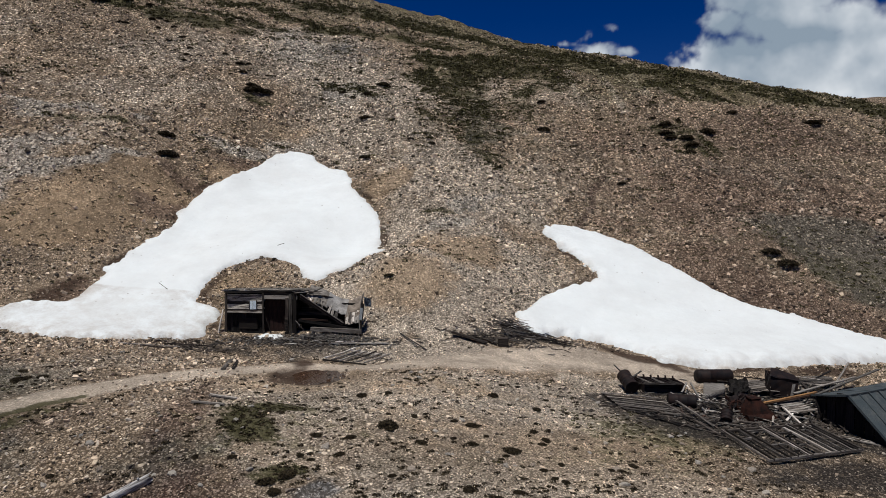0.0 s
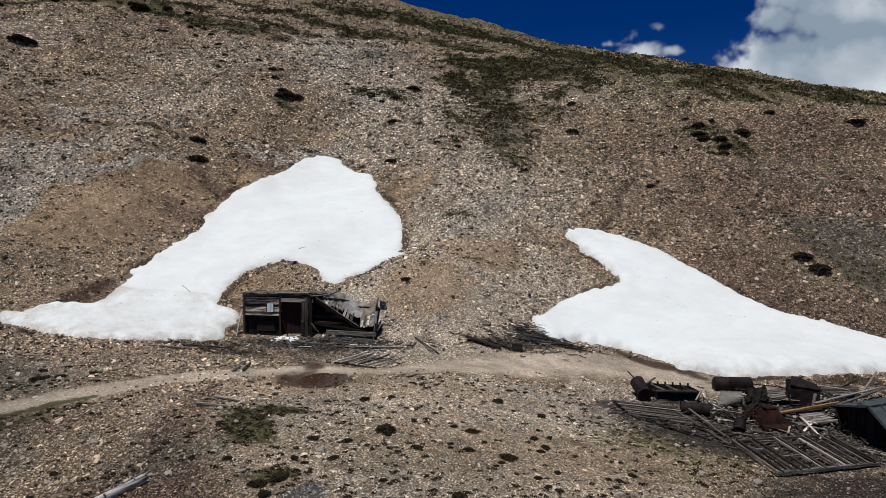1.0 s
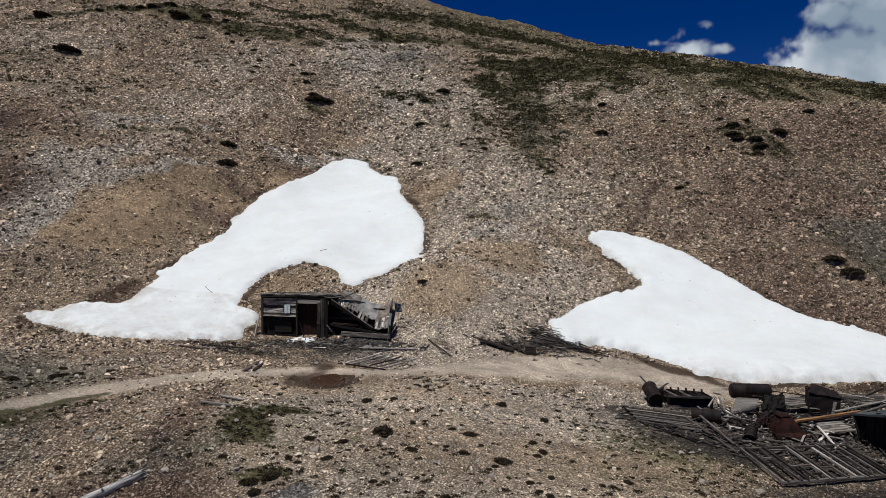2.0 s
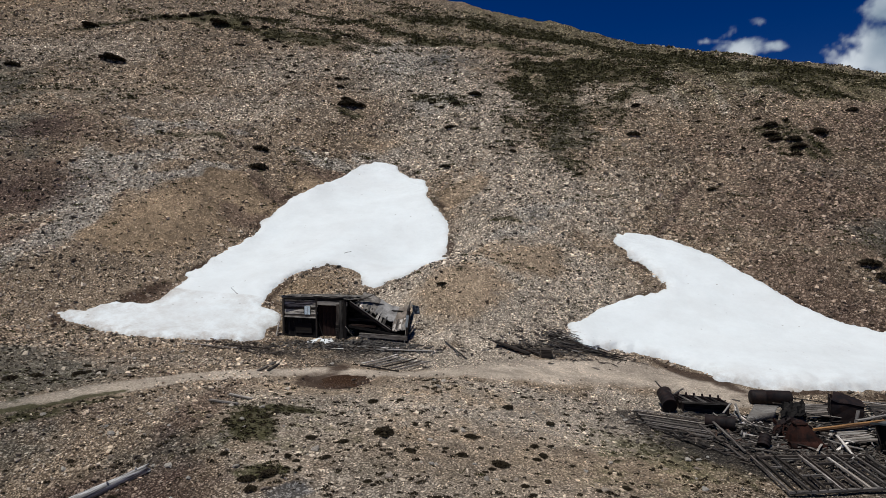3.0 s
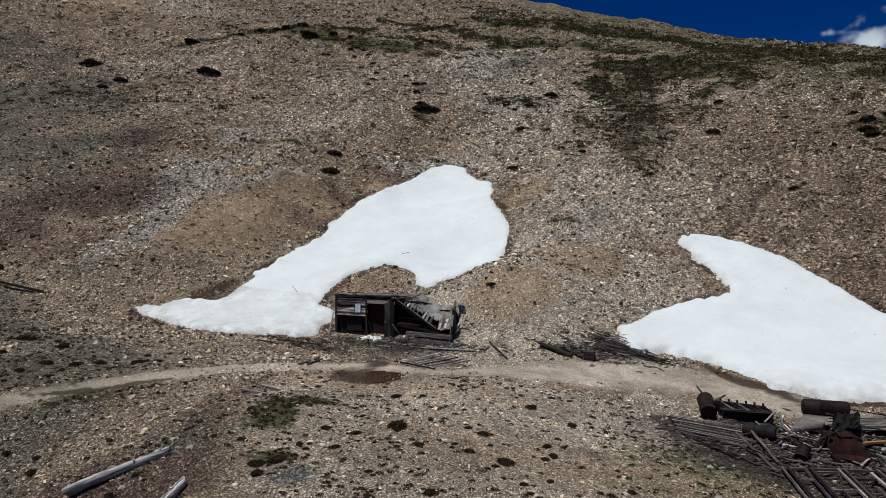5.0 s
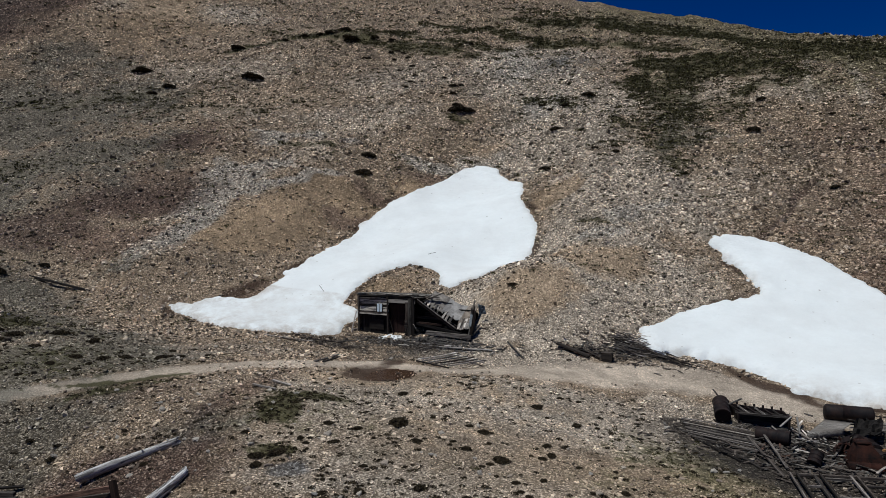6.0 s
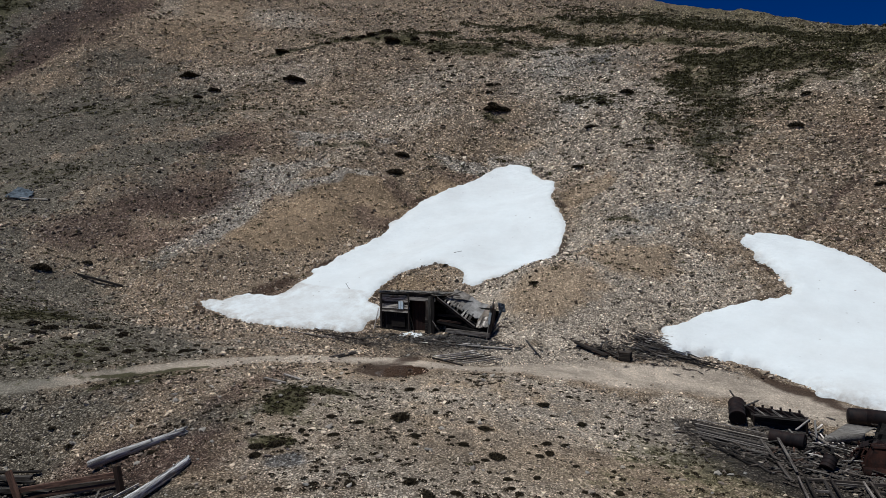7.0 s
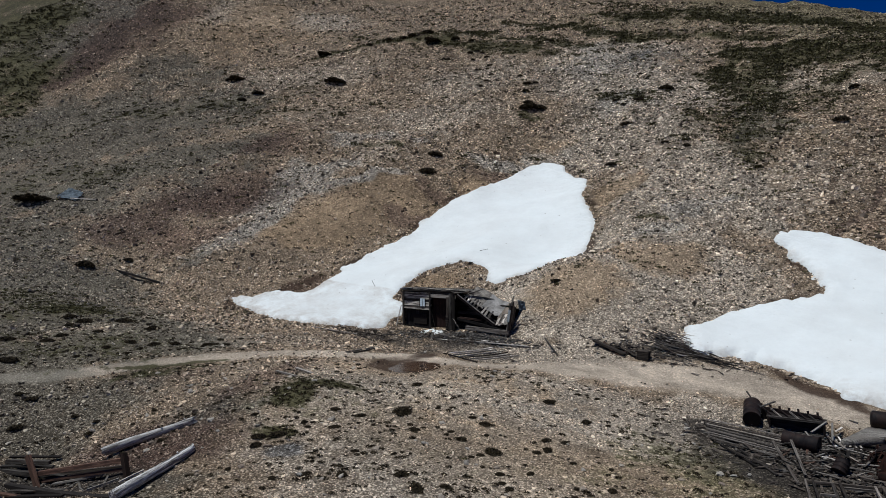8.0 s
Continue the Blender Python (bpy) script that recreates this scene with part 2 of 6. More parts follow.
WOOD_PALE = wood_material("pale_weathered_timber", (0.62, 0.58, 0.53), (0.24, 0.215, 0.19), (0.33, 0.28, 0.23))
WOOD_BROWN = wood_material("brown_timber", (0.17, 0.098, 0.070), (0.036, 0.021, 0.016), (0.07, 0.04, 0.03))
POST_WOOD = wood_material("reddish_post", (0.15, 0.082, 0.058), (0.035, 0.02, 0.015), (0.07, 0.04, 0.03))
WOOD_ORANGE = wood_material("orange_timber", (0.30, 0.155, 0.06), (0.12, 0.065, 0.03), (0.14, 0.085, 0.05))
LOG_WOOD = wood_material("silvered_log", (0.70, 0.69, 0.67), (0.06, 0.055, 0.05), (0.24, 0.225, 0.21))
FELT = plain_material("roofing_felt", (0.33, 0.30, 0.265), (0.07, 0.06, 0.052), 2.6)
RUST_DARK = metal_material("dark_rusted_iron", (0.011, 0.009, 0.010), (0.030, 0.018, 0.0155), 0.48, 0.7, 0.1)
RUST_RED = metal_material("red_rusted_iron", (0.044, 0.016, 0.0105), (0.009, 0.006, 0.0055), 0.47, 0.85, 0.2)
TEAL_ROOF = metal_material("faded_blue_grey_roofing", (0.058, 0.073, 0.080), (0.105, 0.11, 0.108), 0.42, 0.7, 0.0)
FELT_GREY = plain_material("smooth_grey_felt", (0.40, 0.385, 0.365), (0.17, 0.16, 0.15), 1.6)
FELT_BROWN = plain_material("brown_felt", (0.32, 0.27, 0.22), (0.10, 0.08, 0.065), 2.2)
PAPER_DIM = plain_material("dull_metal_plate", (0.30, 0.33, 0.35), (0.17, 0.19, 0.2), 5.0)
PAPER = plain_material("pale_sheet", (0.80, 0.90, 0.94), (0.62, 0.74, 0.82), 4.0)
BLUE_SHEET = plain_material("faded_blue_sheet", (0.15, 0.185, 0.215), (0.07, 0.085, 0.10), 3.0)
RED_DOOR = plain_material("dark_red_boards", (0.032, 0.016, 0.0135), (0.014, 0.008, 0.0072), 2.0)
SHRUB = leaf_material("dark_shrub_leaves", (0.046, 0.034, 0.018), (0.013, 0.010, 0.006))
HERB = leaf_material("olive_turf", (0.078, 0.071, 0.030), (0.022, 0.019, 0.009))


def lone_stone_material():
    m, nt, bsdf = mat("lone_stone")
    at = coords(nt)
    own = nt.nodes.new("ShaderNodeObjectInfo").outputs["Random"]
    speck = noise_of(nt, at, 3.5, 5, 0.7)
    base = ramp(nt, own, [(0.0, (0.24, 0.19, 0.15)), (0.4, (0.42, 0.34, 0.26)), (0.7, (0.38, 0.355, 0.315)), (1.0, (0.66, 0.58, 0.48))])
    nt.links.new(mixed(nt, 1.0, base, ramp(nt, speck, [(0.25, grey(0.6)), (0.75, grey(1.25))]), "MULTIPLY"), bsdf.inputs["Base Color"])
    bsdf.inputs["Roughness"].default_value = 0.9
    bumped(nt, bsdf, speck, 0.2, 0.6)
    return m


LONE_STONE = lone_stone_material()


# ---- lie of the land ----
# broad swells: x, y, radius, height
SWELLS = [
    (-92, 87, 26, 2.98), (-120, 101, 26, 2.19), (-106, 101, 26, 2.43), (-106, 101, 26, 2.43), (-66, 44, 16, 1.42),
    (42, 89, 16, 1.56), (-3, 125, 16, -1.81), (15, 143, 16, -3.84), (-48, 53, 10, 1.52), (18, 89, 10, 1.55),
    (-48, 101, 10, 1.36), (36, 113, 10, -1.02), (18, 131, 10, -2.43), (-18, 149, 10, -3.82), (0, 149, 10, -1.86),
    (18, 149, 10, -2.27),
]
# spurs and gullies, 6 m across: x, y, height
SPURS = [
    (-24, 33, -1.25), (-16, 57, -0.8), (-12, 65, -1.63), (-4, 73, 1.65), (-24, 77, 1.15), (0, 81, -0.91),
]
# knolls and hollows at the foot of the slope, 3.5 m across: x, y, height
KNOLLS = [
    (-15, 17, -1.69), (-6, 17, -0.63), (-9, 26, 0.34), (0, 26, 0.32), (-24, 29, 0.86), (0, 32, 0.64),
    (6, 32, -0.29), (-36, 35, -1.44), (-27, 35, -0.69), (-12, 38, -1.32), (-3, 38, -1.2), (18, 38, 0.54),
    (9, 41, -0.51), (-30, 41, 1.34), (-21, 41, -0.45), (-3, 44, 2.52), (-6, 44, -0.48), (-21, 47, -0.47),
    (-12, 47, 0.67), (18, 47, -0.46), (-27, 50, 2.16), (-6, 50, -1.57), (0, 50, 0.65), (-18, 50, -1.15),
    (24, 53, 2.09), (0, 56, 1.21), (-72, 56, 1.43), (-27, 59, 1.87), (-6, 59, 0.6), (15, 62, -0.46),
    (-11.5, 15.5, -1.3), (-7.5, 20.5, 0.35), (15.5, 36.3, -0.4),
]


# crests of the old spoil heaps and one gully: a line of x, y, then half width and height
CRESTS = [
    (((-39.9, 60.8), (-37.9, 64.2), (-34, 63.1), (-27, 61.0)), 1.1, 0.65),
    (((-33, 54.2), (-28.8, 54.4), (-25.3, 54.3), (-22.8, 56.2), (-21.3, 58.6)), 0.9, 0.6),
    (((-1.1, 53.9), (0.8, 53.7), (3.3, 55.6), (4.5, 57)), 0.8, 0.4),
    (((1.6, 64.3), (5, 59), (7.5, 54.6)), 1.3, 0.55),
    (((10.4, 55.4), (12.2, 59.1), (13.7, 63.8), (15.1, 66)), 0.8, -0.4),
    (((-51.7, 100.3), (-43.6, 99.4), (-36.5, 99.9), (-29.4, 100.1)), 1.6, 0.8),
    (((-20.4, 105.7), (-14, 109), (-6.8, 108.7), (0, 109.4)), 1.6, 0.8),
]


def line_distance(x, y, points):
    """How far from a line of straight stretches the points lie."""
    near = np.full(np.shape(x), 1e9)
    for (ax, ay), (bx, by) in zip(points, points[1:]):
        k = np.clip(((x - ax) * (bx - ax) + (y - ay) * (by - ay)) / ((bx - ax) ** 2 + (by - ay) ** 2), 0, 1)
        near = np.minimum(near, np.hypot(x - ax - k * (bx - ax), y - ay - k * (by - ay)))
    return near


def lattice(ix, iy, seed):
    v = (ix.astype(np.int64) * 374761393 + iy.astype(np.int64) * 668265263 + seed * 974634777) & 0xFFFFFFFF
    v = ((v ^ (v >> 13)) * 1274126177) & 0xFFFFFFFF
    v = (v ^ (v >> 16)) & 0xFFFFFF
    return v / float(0xFFFFFF)


def vnoise(x, y, size, seed=0):
    """Smooth noise from 0 to 1 with features of that size in metres."""
    u, v = np.asarray(x, float) / size, np.asarray(y, float) / size
    iu, iv = np.floor(u), np.floor(v)
    fu, fv = u - iu, v - iv
    fu, fv = fu * fu * (3 - 2 * fu), fv * fv * (3 - 2 * fv)
    a, b = lattice(iu, iv, seed), lattice(iu + 1, iv, seed)
    c, d = lattice(iu, iv + 1, seed), lattice(iu + 1, iv + 1, seed)
    return (a + (b - a) * fu) * (1 - fv) + (c + (d - c) * fu) * fv


def fbm(x, y, size, octaves=4, seed=0):
    total, amp, norm = 0.0, 1.0, 0.0
    for k in range(octaves):
        total = total + amp * vnoise(x, y, size / 2 ** k, seed + 17 * k)
        norm += amp
        amp *= 0.5
    return total / norm


def lay(x, y):
    """The smooth height of the ground."""
    x, y = np.asarray(x, float), np.asarray(y, float)
    xc = np.clip(x, -160, 160)
    yc = np.clip(y, -160, 400)
    z = -2.6886 + -0.0915 * xc + 0.031 * yc + 0.4763 * 4.0 * np.logaddexp(0, (yc - 40 - 0.05 * xc) / 4.0)
    for a, b, r, q in SWELLS:
        z = z + q * np.exp(-((x - a) ** 2 + (y - b) ** 2) / (2 * r * r))
    for r, spots in ((6.0, SPURS), (3.5, KNOLLS)):
        for a, b, q in spots:
            z = z + q * np.exp(-((x - a) ** 2 + (y - b) ** 2) / (2 * r * r))
    # the rounded crest of the mountain, behind which the land falls away
    west = np.clip(-80 - x, 0, 400)
    z = z + 0.28 * west * np.clip((y - 20) / 60, 0, 1)
    u = np.clip(x, -60, 90) / 30
    crest = 0.5 * np.clip(-60 - x, 0, 400) + 43.67 - 9.983 * u + 0.2467 * u * u + 0.2729 * u ** 3 + (0.15 + 0.0217 * u) * (yc - 120)
    z = -2.0 * np.logaddexp(-z / 2.0, -crest / 2.0)
    return z - 0.55 * 8 * np.logaddexp(0, (y - 190) / 8.0) * (y < 900) - 0.55 * 710 * (y >= 900)


def ground_z(x, y):
    """The height of the ground with its small unevenness."""
    x, y = np.asarray(x, float), np.asarray(y, float)
    rough = 0.6 + 0.9 * np.clip((y - 42) / 15, 0, 1)
    z = lay(x, y) + rough * (0.34 * (fbm(x, y, 3.2, 3, 3) - 0.5) + 0.16 * (fbm(x, y, 0.8, 3, 9) - 0.5))
    # rills and ledges on the mountainside
    hill = np.clip((y - 46) / 14, 0, 1)
    z = z + hill * (0.9 * (fbm(x * 1.6 + 0.3 * y, y * 0.55, 5, 3, 13) - 0.5) - 0.5 * np.abs(fbm(x * 1.3 - 0.25 * y, y * 0.5, 9, 3, 15) - 0.5))
    for points, wide, high in CRESTS:
        z = z + high * np.exp(-(line_distance(x, y, points) / wide) ** 2)
    # the hut is dug into the slope
    dug = (x > -12.15) & (x < -4.85) & (y > 39.35) & (y < 40.85)
    z = np.where(dug, np.minimum(z, -0.62), z)
    far = np.clip((y - 60) / 40, 0, 1)
    return z + far * 1.1 * (fbm(x, y, 9, 3, 31) - 0.5)


def gz(x, y):
    return float(ground_z(np.array([x]), np.array([y]))[0])


# ---- building helpers ----
def part(name, bm, material, parent=None, label=""):
    me = bpy.data.meshes.new(name)
    bm.to_mesh(me)
    bm.free()
    return placed(name, me, material, parent, label)


def placed(name, me, material, parent=None, label=""):
    ob = new(name, me)
    if material and not me.materials:
        me.materials.append(material)
    if parent:
        ob.parent = parent
    return tagged(ob, label) if label else ob


def mesh_of(name, verts, faces):
    """A mesh from arrays of vertices and of triangles or quads."""
    me = bpy.data.meshes.new(name)
    verts, faces = np.asarray(verts, np.float32), np.asarray(faces, np.int32)
    n, k = faces.shape
    me.vertices.add(len(verts))
    me.vertices.foreach_set("co", verts.ravel())
    me.loops.add(n * k)
    me.loops.foreach_set("vertex_index", faces.ravel())
    me.polygons.add(n)
    me.polygons.foreach_set("loop_start", np.arange(0, n * k, k, dtype=np.int32))
    me.polygons.foreach_set("use_smooth", np.zeros(n, bool))
    me.update(calc_edges=True)
    return me


def give(me, name, values):
    a = me.attributes.new(name, "FLOAT", "POINT")
    a.data.foreach_set("value", np.asarray(values, np.float32))


def grid_faces(nx, ny):
    i = np.arange(nx * ny).reshape(ny, nx)
    return np.stack([i[:-1, :-1], i[:-1, 1:], i[1:, 1:], i[1:, :-1]], -1).reshape(-1, 4)


# ---- patches of soil, turf and ash: x, y, half length, half width, turn in degrees, strength ----
PATCHES = {"track": []}
PATCHES["heath"] = [(9, 27.5, 3.5, 2.5, 0, .8), (7, 24, 3, 2, 0, .5), (-6, 24, 4, 3, 20, .45), (-2, 30, 6, 1.5, 10, .3), (10, 142, 30, 26, 0, 1.4), (46, 106, 26, 13, 0, 1.4), (76, 100, 20, 15, 0, 1.2), (24, 98, 12, 10, 0, 1.3), (14, 120, 14, 26, -10, 1), (26, 96, 14, 9, 0, 1), (42, 93, 16, 7, 0, .9), (20, 86, 8, 4, 0, .6), (-20, 118, 24, 9, 0, .55), (60, 96, 16, 8, 0, .8), (-16, 86, 4, 6, 20, .3)]
PATCHES["pale"] = [(-2, 37, 6, 2, 0, .9), (5, 29.5, 10, 3.5, 15, .9), (-2, 26, 9, 5, 0, .65), (2, 21, 10, 4.5, 0, .62), (-20, 26, 6, 3, 40, .4), (9, 34, 4, 2, 0, .7), (-16, 31, 6, 3, 20, .4)]
PATCHES["pale"] += [(2, 60, 7, 8, 0, .95), (9, 64, 4, 6, 0, .5), (-30, 72, 12, 6, 20, .55), (3, 61, 5, 8, 0, .8), (11, 66, 6, 7, 0, .4), (-46, 70, 14, 8, 20, .4), (1, 46, 9, 7, 0, 1.1), (-3, 47, 3, 6, 0, 1), (0, 50, 6, 8, 0, 1), (-1, 59, 5, 7, 0, 1), (3, 44, 7, 4, 0, .9), (-5, 47, 3, 4, 0, .8), (-8, 70, 9, 7, 0, .85), (0, 40.5, 9, 2.2, 0, .8), (-10, 42.6, 3, 1.5, 0, .5)]
PATCHES["pale"] += [(-30, 60, 7, 5, 0, .5), (-11, 60, 3, 5, 0, .6), (-55, 64, 9, 4, 30, .35)]
PATCHES["pale"] += [(-8, 82, 12, 10, 0, .8), (-32, 86, 12, 10, 20, .55), (-16, 100, 10, 8, 0, .8), (8, 86, 8, 6, 0, .5), (-20, 95, 8, 12, 0, .8), (14, 80, 8, 7, 0, .2), (-60, 80, 18, 8, 20, .5), (-68, 92, 14, 7, 15, .3), (-77, 103, 10, 8, 0, .7), (-58, 91, 10, 5, 0, .35), (-6, 78, 8, 7, 0, .85), (-15, 86, 12, 9, 0, .7), (14, 84, 8, 5, 0, .5), (-85, 95, 14, 7, 20, .6)]
PATCHES["ochre"] = [(2, 24, 8, 4.5, 0, .5), (4, 36, 12, 1.5, 25, .4), (-6, 28.6, 5, 1.6, 20, .5), (0, 29, 6, 2, 10, .5), (-25.4, 48.2, 5.7, 2.6, 56, 1.15), (-27.1, 44.5, 3.1, 1.6, 34, 1.1), (-22.7, 53.8, 3.9, 2.8, 43, 1.1), (-19.2, 60.1, 2.4, 1.9, 35, 1.1), (-1, 43, 3.4, 2.1, 35, 1), (3.2, 48.2, 3, 2.1, 31, .85), (.9, 48.7, 2.5, 2, 26, .6), (-5.4, 58.1, 1.3, 2.9, -24, 1.1), (-15.4, 70.8, 2.9, 2, 13, .6), (-12, 44, 2.2, 1, 7, .8), (17.1, 73.3, 3.2, 7.1, 10, .4)]
PATCHES["ochre"] += [(-85, 96, 6, 10, 10, .9), (-80, 92, 16, 9, 20, .55)]
PATCHES["rust"] = [(-9.6, 18.6, 3.5, 2.2, 20, .95), (-15, 23, 3.5, 2, 30, .55), (-29, 27, 4, 2, -30, .45), (-9, 24, 1, 4.5, 0, .7), (-8.5, 20.5, 1.2, 2, 0, .7), (-14, 22, 3, 1.5, 0, .35)]
PATCHES["rust"] += [(-22.2, 41.2, 1.8, 1.3, 20, .9), (-18.5, 62.5, 2.2, 1.6, 33, .9), (-20.3, 52.5, 2.4, 1, 37, 1), (-20.1, 57.2, 2.6, .9, 23, .8), (18.4, 50.4, 4.5, 4, -8, .9), (13.5, 57.8, 2.7, 3.1, 17, .5), (-45, 61, 3, 4, 20, .7), (30, 62, 16, 13, 0, .8), (32, 48, 9, 5, 0, .8), (18, 72, 10, 6, 0, .5), (24, 47.5, 7, 2.5, -20, .9), (26, 62, 12, 6, 0, .5), (-41, 48, 7, 4, 45, .95), (-44, 58, 6, 3.5, 20, .8), (-36, 42, 6, 2.5, 20, .8)]
PATCHES["rust"] += [(-18, 74, 5, 3, 0, .4), (-97.5, 76, 4.5, 15, -5, 1.6), (26, 78, 10, 5, 0, .4), (40, 78, 14, 8, 0, .6), (-108, 80, 10, 14, 30, .9)]
PATCHES["ash"] = [(-31.2, 44.3, 1.7, 3.4, 12, 1.1), (-33.6, 49.5, 3.1, 3.6, -15, 1.2), (-34.8, 54.7, 3.3, 3.4, -4, 1.2), (-35.7, 64.4, 4.2, 2.2, 22, .95), (-29.6, 64.2, 2.8, 2.6, 19, .9), (-27.1, 52.6, 3.6, 1, 46, 1.1), (-24, 55.5, 2.6, .8, 50, 1.1), (-29.9, 50.5, 2, 2.2, -6, 1), (-18.6, 65.7, 2.8, 1.5, 16, .9), (-32, 40.5, 2.1, 2.5, 7, .6), (1.4, 52, 2.4, 1, 25, .8), (2.9, 54.5, 2.2, .7, 33, 1), (-15.1, 67.8, 4, 2.6, 9, .5)]
PATCHES["ash"] += [(-19.5, 95.5, 3.9, 10, 10, .8), (-11.3, 79.9, 2.6, 7, 15, .7), (-14, 94, 5, 8, 0, .6)]
PATCHES["maroon"] = [(-43.5, 40.6, 4.2, 2.4, 15, 1), (-10, 18, 4, 2.5, 15, .7), (-7.6, 19.4, 2.5, 2, 0, .6), (-9.4, 22.6, .8, 2.4, 10, .5), (-8.9, 19.2, 1.3, 1.6, 10, .55), (-97, 68, 2.6, 7, 0, 1.3), (-44.6, 58, 2.5, 4, 15, .75), (-40, 47, 8, 3, 35, .75), (24, 47, 6, 2, -20, .5), (-98.5, 80, 2.4, 10, -8, 1.4)]
PATCHES["grass"] = [(8.5, 28, 3.5, 2.5, 20, .42), (-22, 23, 6, 3.5, 40, .55), (-30, 27, 8, 4, 0, .6), (-6.6, 23.5, .8, 1.6, 35, 1.6), (-6, 25.2, 1.4, .5, 20, 1.1), (-4.95, 20.7, .8, .45, 25, 1.4), (-15.2, 23.3, 3.2, .5, 40, .72)]
PATCHES["grass"] += [(-125, 72, 16, 8, 10, 1.5), (-111, 63, 8, 6, 0, 1.4), (-96, 56, 6, 3, 0, 1), (26, 73.6, 1, 1.3, 0, 1.2), (-103, 64, 6, 6, 0, 1.1), (-98, 58, 8, 3, 0, .8), (-62, 46, 14, 4, 20, .5), (-72, 62, 24, 3, 35, .5), (-50, 70, 14, 3, 30, .4), (2, 73, 4, 7, 0, .66), (6, 67.5, 3, 4, 0, .5), (5, 69, 2.6, 4, 0, .45), (26, 75, 5, 3, 0, .59), (30, 53, 6, 4, 0, .45)]
PATCHES["grass"] += [(-132, 84, 14, 6, 0, 1.3), (-5, 125, 9, 2.5, 0, 1.4), (6, 123, 8, 3, 0, 1.4), (13, 108, 3, 5, 0, 1.2), (-18, 108, 6, 1.5, 0, 1.2), (-4, 108.5, 9, 2.2, 0, 1.2), (5, 100, 6, 3, 0, 1.15), (10, 94, 4, 4, 0, .9), (-1, 91.5, 3.6, 2.8, 0, 1.4), (1.5, 79, 3.5, 5, 0, .62), (0, 95, 3.6, 4.5, 0, 1.3), (-2, 99, 2.5, 3, 0, 1.1), (-21, 122, 8, 2, 0, 1.2), (-6, 129, 11, 3, 0, 1.2), (17, 106, 3.5, 4, 0, 1.1)]
PATCHES["grass"] += [(31, 88.5, 4.5, 2.4, 0, 1.2), (23.9, 75.6, .9, 1.4, 0, 1.2), (28.9, 75.3, 1.3, 1.3, 0, 1.2), (-20, 75.4, 1.5, 1.1, 0, 1.2), (-140, 100, 20, 20, 0, 1), (3, 83, 4, 5, 0, .7), (9, 80, 3, 6, 0, .55), (12, 87, 4, 4, 0, .85), (0, 90, 3, 4, 0, 1.1), (3, 96, 6, 4, 0, 1.2), (-40, 98, 16, 1.8, -2, 1), (-54, 97, 12, 1.8, 10, .95), (-36, 103, 16, 2.2, -4, .98), (20, 101, 12, 5, -15, .91), (40, 98, 16, 6, 0, .85)]
PATCHES["grass"] += [(0, 124, 30, 6, -10, .94), (2, 92, 5, 6, 0, 1.1), (3, 78, 4.5, 8, 0, .6), (60, 98, 14, 6, 0, .78), (-10, 81, 4, 3, 0, .59), (28, 104, 18, 5, -12, .95), (50, 92, 14, 3, -5, .8), (10, 92, 6, 3, 0, .8), (19, 94, 6, 3, 0, .7), (-28, 112, 20, 3, -5, .8), (12, 128, 20, 5, -20, .9), (30, 90, 8, 3, 0, .5)]
PATCHES["lichen"] = [(-9.5, 21, 5, 2.5, 20, .55), (-6, 17, 4, 2, 0, .7), (-24, 27, 8, 5, 0, 1), (-33, 25, 10, 8, 0, 1.15), (-20, 18.5, 6, 4, 0, 1.15), (-14.5, 17, 3, 2.5, 0, .9), (-48, 26, 18, 12, 0, 1), (-26, 21, 10, 9, 30, .6), (4, 22, 16, 4, 0, .3), (-16, 21, 6, 4.5, 0, .45)]
PATCHES["lichen"] += [(-36, 33, 7, 4, 0, .8), (-33, 38.5, 5, 2.5, 20, .5), (-52, 36, 7, 4, 0, 1), (-21, 22, 4, 3, 30, .9), (-70, 60, 14, 10, 20, .7), (-80, 75, 12, 8, 20, .6), (-50, 50, 8, 5, 20, .6), (-62, 44, 22, 14, 30, 1), (-76, 58, 26, 12, 30, .9), (-116, 74, 20, 20, 0, .9), (33, 56, 7, 6, 0, 1.25), (37, 50, 5, 3, 0, 1.1), (12, 73, 5, 9, 0, .35), (30, 70, 14, 8, 0, .4), (4, 76, 3, 9, 0, .8), (-13, 97, 8, 8, 0, .45)]
# dark soil and stains, with the shade under wreckage and timbers painted in
PATCHES["dark_soil_shade"] = [(-10.5, 16.4, 3.6, 1.1, 8, 1.1), (14.3, 28, 3.4, 2.2, 20, .8), (9.3, 31.3, 2.2, 1.4, 0, 1.2), (13, 31.5, 4.5, 2.6, 10, 1.3), (19, 30, 3, 3, 0, 1.2), (-8.6, 37.9, 3.6, .7, 0, .85), (-12.5, 36.4, 4.5, 1.2, -8, .62), (-7.5, 37.0, 5, 1.2, 0, .55), (-7.6, 35, .7, 2.6, 12, .6), (14, 31, 6.5, 4.2, 10, 1.05), (15, 24.6, 5.5, 2.4, 10, .65), (-4, 20.4, 1.2, .7, 0, .5), (3, 39, 3.5, .8, 10, .6)]
PATCHES["slate"] = [(-3.85, 19.95, .75, .45, 20, 1), (-12, 96, 5, 7, 0, .5)]
